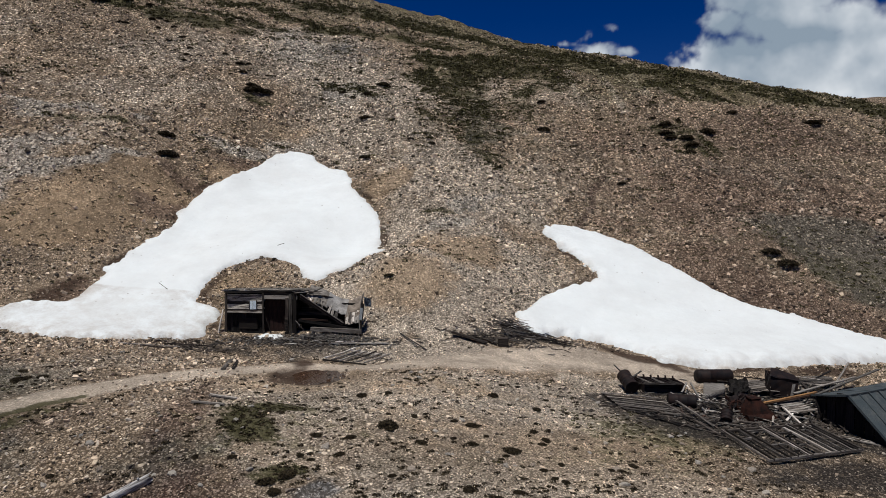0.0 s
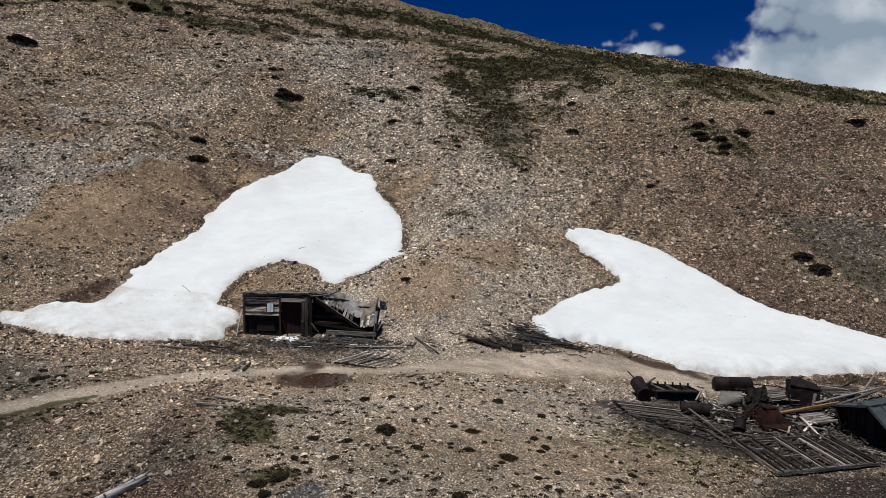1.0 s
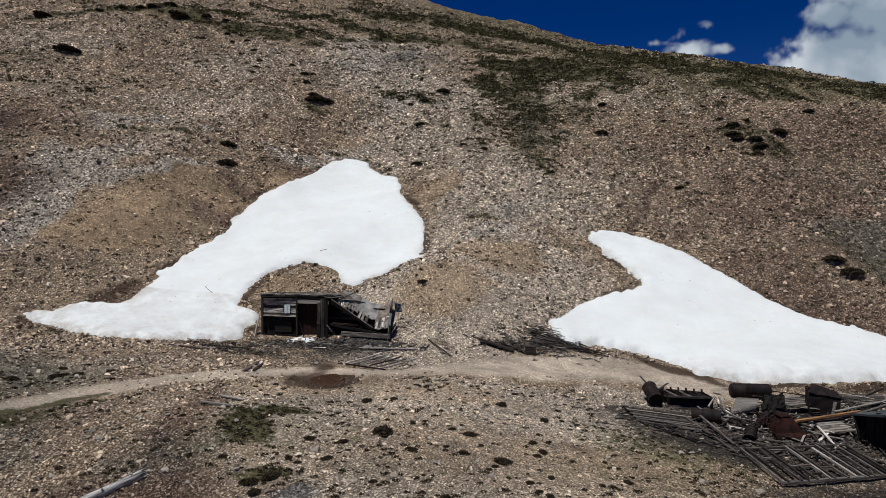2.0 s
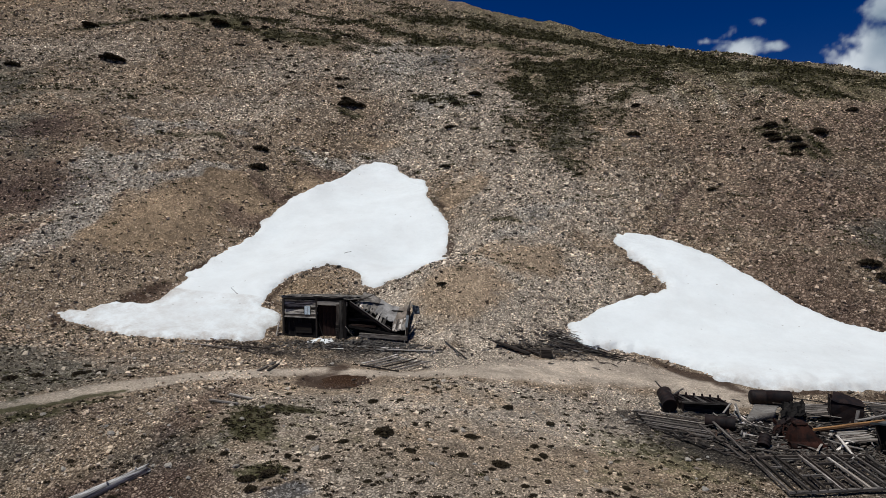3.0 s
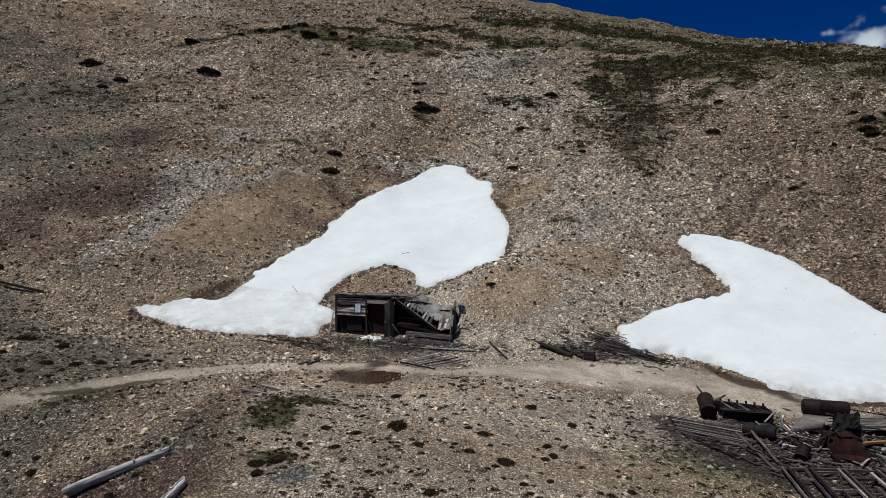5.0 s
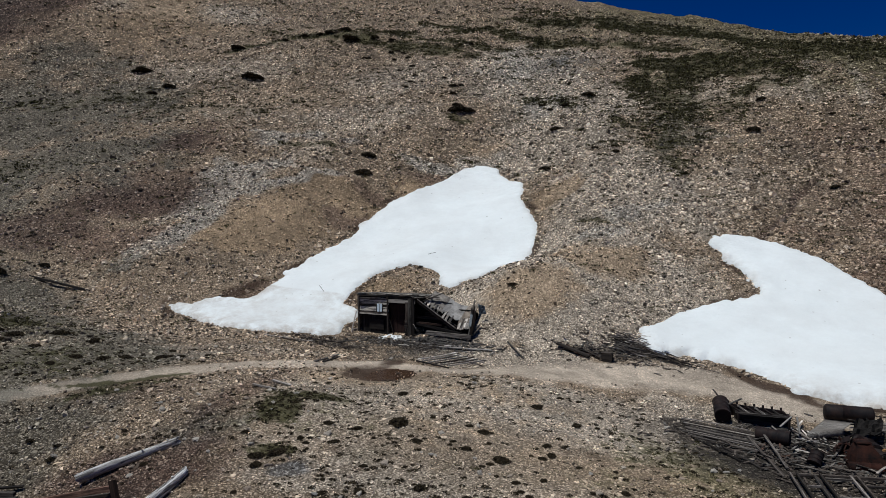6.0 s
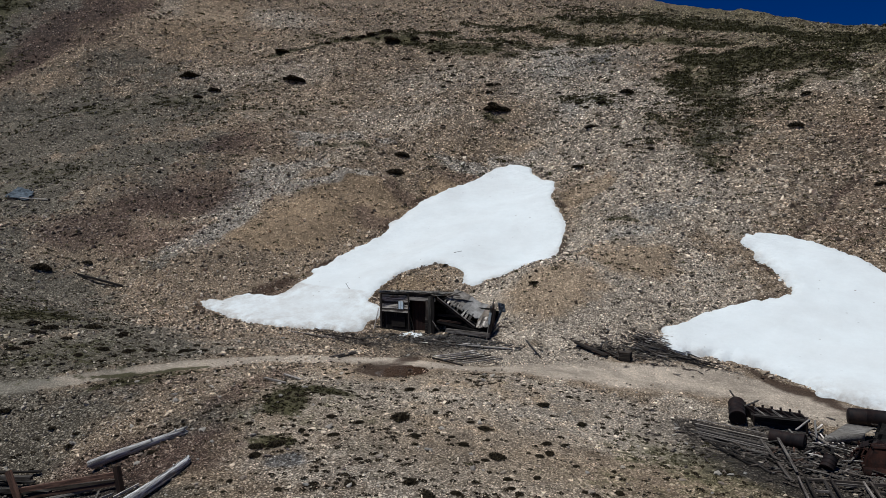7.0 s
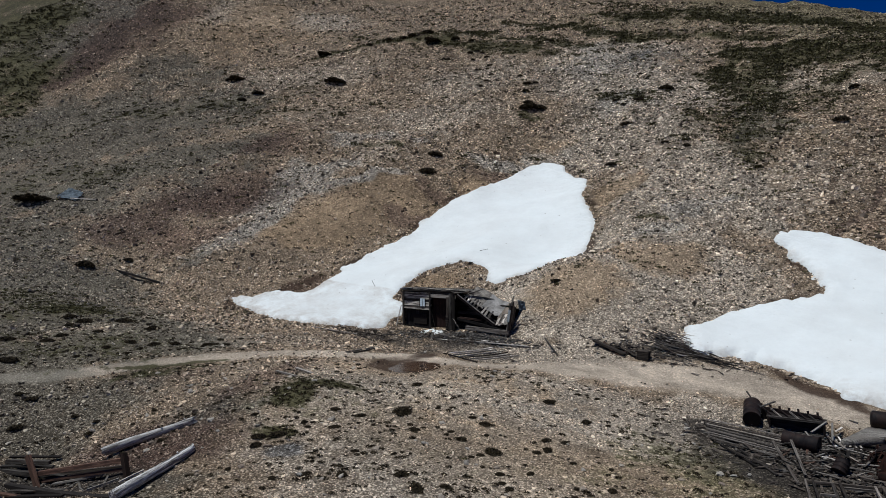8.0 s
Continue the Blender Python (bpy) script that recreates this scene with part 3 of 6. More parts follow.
PATCHES["wet"] = [(-5.8, 30.5, 1.7, 1.6, 0, 1), (-6.6, 33.4, .6, 2.4, 14, .75), (11.2, 39.4, 3.2, .5, -38, .85), (15.8, 37.35, 3.2, .45, 0, .95), (21, 38.1, 3, .6, 25, .8), (-23, 41.2, 2.4, .9, 55, .72), (-20.8, 45, 2.5, .8, 80, .7)]
TRACK = [(-40, 3), (-26, 12.5), (-20, 18.75), (-18.9, 20.7), (-17.6, 22.75), (-15.8, 24.6), (-14, 26.6), (-11.8, 28.8), (-8, 31.6), (-4, 33.2), (0.6, 34.6), (5.1, 37.0), (8.4, 38.2), (12.5, 36.8), (16, 35.2), (24, 34.4), (40, 33)]


# narrow bands of turf, rubble and bare soil: a line of x, y, then half width and strength
BANDS = {}
# turf lines just below the crests also paint in the crests' shadow lines
BANDS["grass"] = [(((-36, 62.6), (-34, 61.9), (-27, 59.9)), .4, .9), (((-63.3, 88), (-59.8, 93.2), (-55.5, 99.6), (-45.5, 97.4), (-35.6, 98.2), (-29.4, 99)), 1, 1.2), (((-20.4, 104.5), (-14, 107.6), (-6.8, 107.3), (0, 108)), 1.1, 1.1), (((-31, 122), (-23, 125), (-14.7, 123.4), (-7, 127)), 1.4, 1), (((-1.3, 53.1), (.8, 52.9)), .22, .8), (((-18, 22.4), (-15.5, 24), (-13.6, 26)), .3, .9)]
BANDS["ash"] = [(((.6, 53.9), (3.3, 56), (4.5, 57.3)), .5, 1.1), (((-33, 54.8), (-28.8, 55.1), (-25.3, 55.2)), .6, 1.1), (((-37.5, 65), (-33.8, 64.2), (-28, 62.2)), .7, 1)]
BANDS["pale"] = [(((21.6, 104), (20.9, 93.6), (20.4, 85), (20.4, 80)), .7, .8), (((26.2, 104), (24.8, 92), (24.5, 85)), .6, .8), (((16.7, 100), (15.9, 86), (16, 81)), .6, .8), (((28, 96), (26.8, 86)), .5, .7), (((1.6, 64), (5, 58.6), (7.3, 54.4)), 1.2, .9)]
BANDS["maroon"] = [(((10.4, 55.2), (12.2, 59), (13.7, 63.8), (15.1, 66)), .5, .7)]


def zone(name, x, y):
    f = np.zeros_like(x)
    wide = np.clip((y - 18) / 28, 0.12, 2.2)
    x0, y0 = x, y
    x = x + wide * 4.5 * (fbm(x, y, 6, 4, 41) - 0.5)
    y = y + wide * 4.5 * (fbm(x0, y0, 6, 4, 47) - 0.5)
    for a, b, p, q, turn, s in PATCHES[name]:
        c, d = math.cos(radians(turn)), math.sin(radians(turn))
        u, v = ((x - a) * c + (y - b) * d) / p, (-(x - a) * d + (y - b) * c) / q
        f = np.maximum(f, s * np.exp(-0.8 * (u * u + v * v) ** 1.3))
    for points, wide_by, s in BANDS.get(name, ()):
        f = np.maximum(f, s * np.exp(-(line_distance(0.85 * x0 + 0.15 * x, 0.85 * y0 + 0.15 * y, points) / wide_by) ** 2))
    if name in ("grass", "lichen"):
        f = f * np.clip(0.40 + 1.5 * (fbm(x0, y0, 3.0, 4, 37) - 0.12), 0.3, 1.25)
    if name == "track":
        x, y = x0 + 0.5 * (fbm(x0, y0, 3, 3, 43) - 0.5), y0
        near = line_distance(x, y, TRACK)
        width = np.interp(x, (-20, -16, -12, -5, 0, 8, 14), (0.5, 0.65, 1.1, 1.3, 1.8, 1.9, 1.1))
        f = 0.85 * np.exp(-0.8 * (near / width) ** 4)
    return f


def outline(points, steps=6):
    """A smooth closed line through the points."""
    p = np.array(points, float)
    n = len(p)
    out = []
    for i in range(n):
        a, b, c, d = p[i - 1], p[i], p[(i + 1) % n], p[(i + 2) % n]
        for t in np.arange(steps) / steps:
            out.append(0.5 * (2 * b + (c - a) * t + (2 * a - 5 * b + 4 * c - d) * t * t + (3 * b - a - 3 * c + d) * t ** 3))
    return np.array(out)


def depth_inside(x, y, line):
    """How far inside a closed line the points lie (outside: minus)."""
    far, inside = np.full(x.shape, 1e9), np.zeros(x.shape, bool)
    for (ax, ay), (bx, by) in zip(line, np.roll(line, -1, 0)):
        k = np.clip(((x - ax) * (bx - ax) + (y - ay) * (by - ay)) / max(1e-9, (bx - ax) ** 2 + (by - ay) ** 2), 0, 1)
        far = np.minimum(far, np.hypot(x - ax - k * (bx - ax), y - ay - k * (by - ay)))
        if ay != by:
            inside ^= ((ay > y) != (by > y)) & (x < (bx - ax) * (y - ay) / (by - ay) + ax)
    return np.where(inside, far, -far)


SNOW_BY_HUT = outline([(-26.1, 37.3), (-24.7, 38.4), (-23.4, 39.3), (-21.9, 40.1), (-21.4, 41.6), (-21.3, 43.1), (-21.0, 46.3), (-20.4, 49.5), (-19.8, 51.1),
    (-19.8, 53.1), (-19.4, 56.7), (-17.5, 59.9), (-16.1, 63.7), (-13.5, 66.2), (-10.6, 63.9), (-8.3, 61.5), (-7.3, 58.0), (-5.6, 55.5), (-4.8, 53.7), (-4.7, 50.9),
    (-4.4, 48.4), (-5.7, 44.9), (-7.1, 44.2), (-7.6, 43.4), (-8.3, 43.5), (-9.7, 45.3), (-10.9, 45.9), (-12.2, 45.8), (-13.8, 44.6), (-14.4, 43.5), (-14.7, 41.5),
    (-13.3, 41.1), (-12.8, 40.1), (-13.4, 39.4), (-13.1, 38.3), (-15.0, 37.3), (-17.5, 36.0), (-20.5, 35.9), (-23.6, 36.7)])
SNOW_BY_TRACK = outline([(7.6, 53.3), (8.6, 54.2), (10.3, 54.9), (12.2, 54.5), (14.9, 53.1), (17.1, 50.7), (18.3, 49.4), (19.9, 47.4), (21.7, 46.3), (23.7, 45.4),
    (26.4, 44.2), (30, 43.4), (36, 42.6), (37.5, 42.1), (34, 41.7), (30, 41.4), (26, 40.8), (22.6, 39.4), (20.5, 38.4), (19.0, 37.95), (17.2, 37.6), (15.0, 37.7),
    (13.5, 38.0), (12.6, 38.45), (11.5, 39.5), (9.85, 40.5), (8.9, 40.8), (6.9, 40.8), (5.3, 40.6), (4.5, 42.3), (5.4, 43.6), (7.1, 45.8), (9.4, 47.2), (10.7, 48.3), (10.3, 49.7), (9.4, 51.1), (8.5, 52.2)])


def snow_depth(x, y):
    return np.maximum(depth_inside(x, y, SNOW_BY_HUT), depth_inside(x, y, SNOW_BY_TRACK))


# ---- ground ----
def steps(lo, hi, fine, far_lo, far_hi):
    mid = list(np.arange(lo, hi, fine))
    out, s, v = [], fine, hi
    while v < far_hi:
        out.append(v)
        s *= 1.035 if v < hi + 120 else 1.2
        v += s
    left, s, v = [], fine, lo - fine
    while v > far_lo:
        left.append(v)
        s *= 1.035 if v > lo - 120 else 1.2
        v -= s
    return np.array(left[::-1] + mid + out)


def build_ground():
    xs, ys = steps(-32, 27, 0.2, -2500, 2500), steps(15, 58, 0.2, -2500, 2500)
    x, y = (a.ravel() for a in np.meshgrid(xs, ys))
    z = ground_z(x, y)
    pool = np.hypot((x + 5.55) / 1.35, (y - 30.65) / 1.6)
    z = np.where(pool < 1.3, np.minimum(z, -1.02 + 0.22 * np.clip(pool - 0.75, 0, 1)), z)
    me = mesh_of("ground", np.stack([x, y, z], 1), grid_faces(len(xs), len(ys)))
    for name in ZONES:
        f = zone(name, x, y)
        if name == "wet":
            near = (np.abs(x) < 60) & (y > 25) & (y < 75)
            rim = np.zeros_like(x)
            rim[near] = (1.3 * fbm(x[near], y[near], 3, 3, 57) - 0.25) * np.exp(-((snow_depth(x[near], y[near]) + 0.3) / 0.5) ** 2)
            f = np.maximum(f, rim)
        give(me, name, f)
    me.polygons.foreach_set("use_smooth", np.ones(len(me.polygons), bool))
    ob = placed("ground", me, GROUND)
    return tagged(ob, "brown stony mountainside with thin turf and bare soil", "ground", kind="structure")


def build_snow(name, line, thick, edge, label):
    lo, hi = line.min(0) - 1, line.max(0) + 1
    fine = 0.15 if len(line) > 60 else 0.045
    xs, ys = np.arange(lo[0], hi[0], fine), np.arange(lo[1], hi[1], fine)
    gx, gy = np.meshgrid(xs, ys)
    x, y = gx.ravel(), gy.ravel()
    inside = depth_inside(x, y, line)
    ragged = inside + 0.55 * (fbm(x, y, 1.3, 4, 51) - 0.5) + 0.60 * (np.abs(fbm(x, y, 1.1, 3, 53) - 0.5) * 2 - 0.23)
    lift = thick * np.tanh(ragged / edge) + 0.04 * np.clip(inside, 0, 3) * (fbm(x, y, 3.5, 2, 77) - 0.3)
    lift = np.where(ragged < 0, np.maximum(-0.5, ragged * 1.5), lift)
    z = lay(x, y) * 0.6 + ground_z(x, y) * 0.4
    edge_in = np.clip(inside / 1.5, 0, 1)
    z = ground_z(x, y) * (1 - edge_in) + z * edge_in + lift
    crumbled = np.clip((x - 11) / 3, 0, 1) * np.clip((40.5 - y) / 1.5, 0, 1) * (inside > 0) * np.exp(-np.clip(inside, 0, 9) / 1.3)
    z = z + 0.55 * crumbled * (fbm(x, y, 0.9, 3, 67) - 0.5)
    keep = ragged > -0.45
    if len(line) < 60:
        ragged = inside + 0.9 * (fbm(x, y, 0.30, 3, 58) - 0.60)
        z = ground_z(x, y) + np.where(ragged > 0, thick * np.tanh(ragged / edge), ragged)
    faces = grid_faces(len(xs), len(ys))
    faces = faces[keep[faces].all(1)]
    used = np.unique(faces)
    index = np.zeros(len(x), int)
    index[used] = np.arange(len(used))
    me = mesh_of(name, np.stack([x, y, z], 1)[used], index[faces])
    give(me, "grime", np.clip(0.45 * np.exp(-np.clip(inside, 0, 9) / 0.25) + np.where((x > 12) & (y < 40), 0.30 * np.exp(-np.clip(inside, 0, 9) / 1.1), 0) + np.where((x < -12) & (y < 42), 0.6 * np.exp(-np.clip(inside, 0, 9) / 2.6), 0) + 0.05, 0, 1)[used])
    me.polygons.foreach_set("use_smooth", np.ones(len(me.polygons), bool))
    return tagged(placed(name, me, SNOW), label, "snow", kind="structure")


build_ground()
build_snow("snow_patch_1", SNOW_BY_HUT, 0.24, 0.30, "large patch of old white snow in the hollow behind the hut")
build_snow("snow_patch_3", outline([(-11.0, 38.62), (-10.1, 38.95), (-9.2, 38.9), (-8.75, 38.65), (-9.3, 38.35), (-10.2, 38.38)]), 0.07, 0.12, "small remnant of dirty snow before the hut door")
build_snow("snow_patch_2", SNOW_BY_TRACK, 0.40, 0.32, "large patch of old white snow along the dirt track")


# ---- loose stones ----
CUBE = np.array([[x, y, z] for x in (-1, 1) for y in (-1, 1) for z in (-1, 1)], float)
CUBE_SIDES = np.array([[0, 1, 3, 2], [4, 6, 7, 5], [0, 4, 5, 1], [2, 3, 7, 6], [0, 2, 6, 4], [1, 5, 7, 3]])


def scatter(name, rng, x, y, size, label, category):
    """Angular stones of those sizes, sunk a little into the ground, in one mesh."""
    n = len(x)
    v = CUBE[None] * 0.72 + 0.34 * rng.uniform(-1, 1, (n, 8, 3))
    v = v * (size[:, None, None] * np.stack([rng.uniform(.8, 1.5, n), rng.uniform(.6, 1.1, n), rng.uniform(.45, .9, n)], -1)[:, None, :])
    a, b = rng.uniform(0, 6.283, n), rng.normal(0, 0.4, n)
    ca, sa, cb, sb = np.cos(a)[:, None], np.sin(a)[:, None], np.cos(b)[:, None], np.sin(b)[:, None]
    vx, vz = v[..., 0] * cb + v[..., 2] * sb, -v[..., 0] * sb + v[..., 2] * cb
    wx, wy = vx * ca - v[..., 1] * sa, vx * sa + v[..., 1] * ca
    z = ground_z(x, y)
    out = np.stack([wx + x[:, None], wy + y[:, None], vz + (z + size * 0.32)[:, None]], -1)
    faces = (CUBE_SIDES[None] + 8 * np.arange(n)[:, None, None]).reshape(-1, 4)
    me = mesh_of(name, out.reshape(-1, 3), faces)
    for zn in ZONES:
        give(me, zn, np.repeat(zone(zn, x, y), 8))
    return tagged(placed(name, me, STONE), label, category, kind="stuff")


def stone_spots(rng, n, d0, d1, least, power, most, west=0):
    """Stones over the land as it opens out from the foot of the valley, coarser up the mountain."""
    d = d0 * (d1 / d0) ** rng.random(n)
    a = np.radians(rng.uniform(-38, 70, n))
    x, y = 3 - d * np.sin(a), d * np.cos(a)
    size = least * d * (1 - rng.random(n) * (1 - most ** -power)) ** (-1 / power)
    if west:  # coarser rubble at the western foot of the slope
        size = size * np.interp(x, (-10, -6), (1.25, 0.9)) * np.interp(y, (28, 33), (1, 0.8))
    dense = 0.2 + 1.1 * fbm(x, y, 3.4, 4, 5)
    bare = 1 - 0.9 * zone("track", x, y) - 0.62 * zone("ochre", x, y) - 0.6 * zone("grass", x, y) - 0.35 * zone("heath", x, y) - 0.8 * zone("wet", x, y) - 0.5 * zone("dark_soil_shade", x, y) - 0.45 * zone("lichen", x, y) + 0.6 * zone("ash", x, y)
    keep = rng.random(n) < dense * bare
    near = keep & (np.abs(x) < 40) & (y > 34) & (y < 68)
    keep[near] &= snow_depth(x[near], y[near]) < 0.05
    keep &= ~((x > -12.4) & (x < -4.4) & (y > 38.9) & (y < 42.5))
    return x[keep], y[keep], size[keep]


rng = np.random.default_rng(5)
scatter("loose_stones", rng, *stone_spots(rng, 95000, 15, 42, 0.00080, 3.1, 4.4, 1), "angular tan and grey stones lying loose on the soil", "stones")
scatter("hillside_scree", rng, *stone_spots(rng, 115000, 40, 75, 0.00080, 3.0, 4.4), "angular tan and grey scree covering the hillside", "stones")
scatter("upper_scree", rng, *stone_spots(rng, 75000, 73, 150, 0.00080, 3.4, 2.7), "broken pale rock strewn over the upper mountainside", "stones")


# ---- the rust-brown pool on the track ----
def build_pool():
    n = 64
    a = np.arange(n) * 2 * np.pi / n
    r = 1 + 0.13 * np.sin(3 * a + 1) + 0.08 * np.sin(7 * a) + 0.05 * np.sin(13 * a + 2)
    ring = np.stack([-5.55 + 1.22 * r * np.cos(a), 30.65 + 1.42 * r * np.sin(a), np.full(n, -0.985)], 1)
    bm = bmesh.new()
    bm.faces.new([bm.verts.new(q) for q in ring])
    m, nt, bsdf = mat("muddy_water")
    at = coords(nt)
    silt = noise_of(nt, at, 1.2, 4, 0.6)
    nt.links.new(mixed(nt, silt, (0.040, 0.020, 0.011), (0.068, 0.036, 0.019)), bsdf.inputs["Base Color"])
    bsdf.inputs["Roughness"].default_value = 0.25
    bsdf.inputs["Specular IOR Level"].default_value = 0.3
    bumped(nt, bsdf, noise_of(nt, at, 5, 2, 0.5), 0.004, 0.4)
    return tagged(part("water", bm, m), "shallow rust-brown puddle on the dirt track", "puddle", kind="structure")


build_pool()


# ---- clouds far behind the mountain ----
def build_clouds():
    xs, zs = np.linspace(340, 3100, 560), np.linspace(250, 1000, 190)
    x, z = (a.ravel() for a in np.meshgrid(xs, zs))
    cover = np.zeros_like(x)
    for a, b, p, q, s in ((1130, 750, 250, 115, 1.15), (960, 650, 90, 60, .9), (1200, 500, 400, 130, 1.25), (1720, 520, 560, 190, 1.3), (1380, 660, 160, 90, 1.0), (520, 545, 80, 42, .85), (480, 612, 48, 40, .62), (565, 632, 46, 22, .5), (630, 550, 60, 22, .62), (430, 575, 40, 16, .42), (2100, 600, 300, 200, .9), (2400, 560, 500, 200, 1.1), (1500, 560, 420, 110, 1.2), (1200, 640, 240, 90, 1.2)):
        cover = np.maximum(cover, s * np.exp(-(((x - a) / p) ** 2 + ((z - b) / q) ** 2) * 0.9))
    puff = 0.5 * fbm(x, z, 120, 6, 91) + 0.5 * fbm(x, z, 36, 5, 92)
    alpha = np.clip((cover + (1.25 - 0.55 * np.clip((x - 900) / 150, 0, 1)) * (puff - 0.5) - 0.32) / 0.46, 0, 1)
    alpha = alpha * alpha * (3 - 2 * alpha)
    lit = np.clip(0.44 + 1.1 * (fbm(x - 30, z + 40, 190, 5, 91) - fbm(x, z, 190, 5, 91)) + 1.0 * (fbm(x, z, 260, 3, 95) - 0.5) - 0.5 * np.exp(-((z - 600) / 45) ** 2) * np.clip((x - 850) / 100, 0, 1) * np.clip((1650 - x) / 400, 0, 1), 0, 1)
    me = mesh_of("backdrop", np.stack([x, np.full_like(x, 2400.0), z], 1), grid_faces(len(xs), len(zs)))
    give(me, "cover", alpha)
    give(me, "lit", lit)
    m, nt, bsdf = mat("cloud")
    nt.nodes.remove(bsdf)
    colour = ramp(nt, attr(nt, "lit"), [(0.05, (0.25, 0.315, 0.39)), (0.5, (0.47, 0.52, 0.58)), (1.0, (0.82, 0.845, 0.875))])
    glow, clear, mix = nt.nodes.new("ShaderNodeEmission"), nt.nodes.new("ShaderNodeBsdfTransparent"), nt.nodes.new("ShaderNodeMixShader")
    nt.links.new(colour, glow.inputs[0])
    nt.links.new(attr(nt, "cover"), mix.inputs[0])
    nt.links.new(clear.outputs[0], mix.inputs[1])
    nt.links.new(glow.outputs[0], mix.inputs[2])
    nt.links.new(mix.outputs[0], nt.nodes["Material Output"].inputs[0])
    return tagged(placed("backdrop", me, m), "white and grey cumulus clouds beyond the ridge", "clouds", kind="structure")


build_clouds()


# ---- timber and scrap ----
def bar(a, b, width, thick, up=(0, 0, 1), bend=0.0, ragged=0.0, seed=0):
    """A mesh of a plank or beam with its own x along it, and the pose that lays it from a to b."""
    r = random.Random(seed)
    a, b = Vector(a), Vector(b)
    way = b - a
    length = way.length
    bm = bmesh.new()
    rings, n = [], 5
    for i in range(n + 1):
        t = i / n
        x = (t - 0.5) * length
        sag = bend * (1 - (2 * t - 1) ** 2)
        w, h = width * (1 - ragged * r.random() * 0.3) / 2, thick * (1 - ragged * r.random() * 0.2) / 2
        ring = []
        for sy, sz in ((-1, -1), (1, -1), (1, 1), (-1, 1)):
            end = ragged * r.uniform(-0.5, 0.3) * width * 1.6 if i in (0, n) else 0.0
            ring.append(bm.verts.new((x + end, sy * w + ragged * r.uniform(-.08, .08) * width, sz * h + sag)))
        rings.append(ring)
    for p, q in zip(rings, rings[1:]):
        for k in range(4):
            bm.faces.new((p[k], p[(k + 1) % 4], q[(k + 1) % 4], q[k]))
    bm.faces.new(rings[0][::-1])
    bm.faces.new(rings[-1])
    bmesh.ops.recalc_face_normals(bm, faces=bm.faces)
    ex = way.normalized()
    ey = Vector(up).cross(ex)
    if ey.length < 1e-4:
        ey = Vector((0, 1, 0)).cross(ex)
    ey.normalize()
    ez = ex.cross(ey)
    m = Matrix((ex, ey, ez)).transposed().to_4x4()
    m.translation = (a + b) / 2
    return bm, m


SEED = [0]


def piece(name, a, b, width, thick, material, parent=None, up=(0, 0, 1), bend=0.0, ragged=0.3, label=""):
    SEED[0] += 1
    bm, m = bar(a, b, width, thick, up, bend, ragged, SEED[0])
    ob = part(name, bm, material, parent, label)
    ob.matrix_world = m if parent is None else m
    if parent:
        ob.matrix_parent_inverse = parent.matrix_basis.inverted()
    return ob


def empty(name, at, label, category, group=""):
    ob = new(name)
    ob.empty_display_size = 0.2
    ob.matrix_basis = pose(*at)
    return tagged(ob, label, category, group)


def tube(radius, length, segments=20, rim=0.03, hollow=False, dent=0.0, seed=0):
    """A drum or tank along its own x, with rims and ribs."""
    r = random.Random(seed)
    bm = bmesh.new()
    prof = [(-0.5, 0.90), (-0.5, 1.0 + rim), (-0.485, 1.0 + rim), (-0.47, 1.0), (-0.18, 1.0), (-0.17, 1.0 + rim * .8), (-0.155, 1.0 + rim * .8), (-0.145, 1.0),
            (0.145, 1.0), (0.155, 1.0 + rim * .8), (0.17, 1.0 + rim * .8), (0.18, 1.0), (0.47, 1.0), (0.485, 1.0 + rim), (0.5, 1.0 + rim), (0.5, 0.90)]
    rings = []
    for x, q in prof:
        ring = []
        for k in range(segments):
            ang = 2 * math.pi * k / segments
            d = 1 - dent * max(0.0, math.cos(ang - 1.1)) ** 6 * (1 - abs(2 * x)) + r.uniform(-.01, .01)
            ring.append(bm.verts.new((x * length, radius * q * d * math.cos(ang), radius * q * d * math.sin(ang))))
        rings.append(ring)
    for p, q in zip(rings, rings[1:]):
        for k in range(segments):
            bm.faces.new((p[k], p[(k + 1) % segments], q[(k + 1) % segments], q[k])).smooth = True
    for ring, x in ((rings[0], -0.485), (rings[-1], 0.485)):
        inner = [bm.verts.new((x * length, v.co.y * 0.98, v.co.z * 0.98)) for v in ring]
        for k in range(segments):
            bm.faces.new((ring[k], ring[(k + 1) % segments], inner[(k + 1) % segments], inner[k]))
        bm.faces.new(inner)
    bmesh.ops.recalc_face_normals(bm, faces=bm.faces)
    return bm


def along(a, b):
    ex = (Vector(b) - Vector(a)).normalized()
    m = ex.to_track_quat("X", "Z").to_matrix().to_4x4()
    m.translation = (Vector(a) + Vector(b)) / 2
    return m


def box_bm(size, bevel=0.02):
    bm = bmesh.new()
    bmesh.ops.create_cube(bm, size=1)
    bmesh.ops.scale(bm, vec=size, verts=bm.verts)
    if bevel:
        bmesh.ops.bevel(bm, geom=bm.edges[:], offset=bevel, segments=1, affect="EDGES")
    return bm


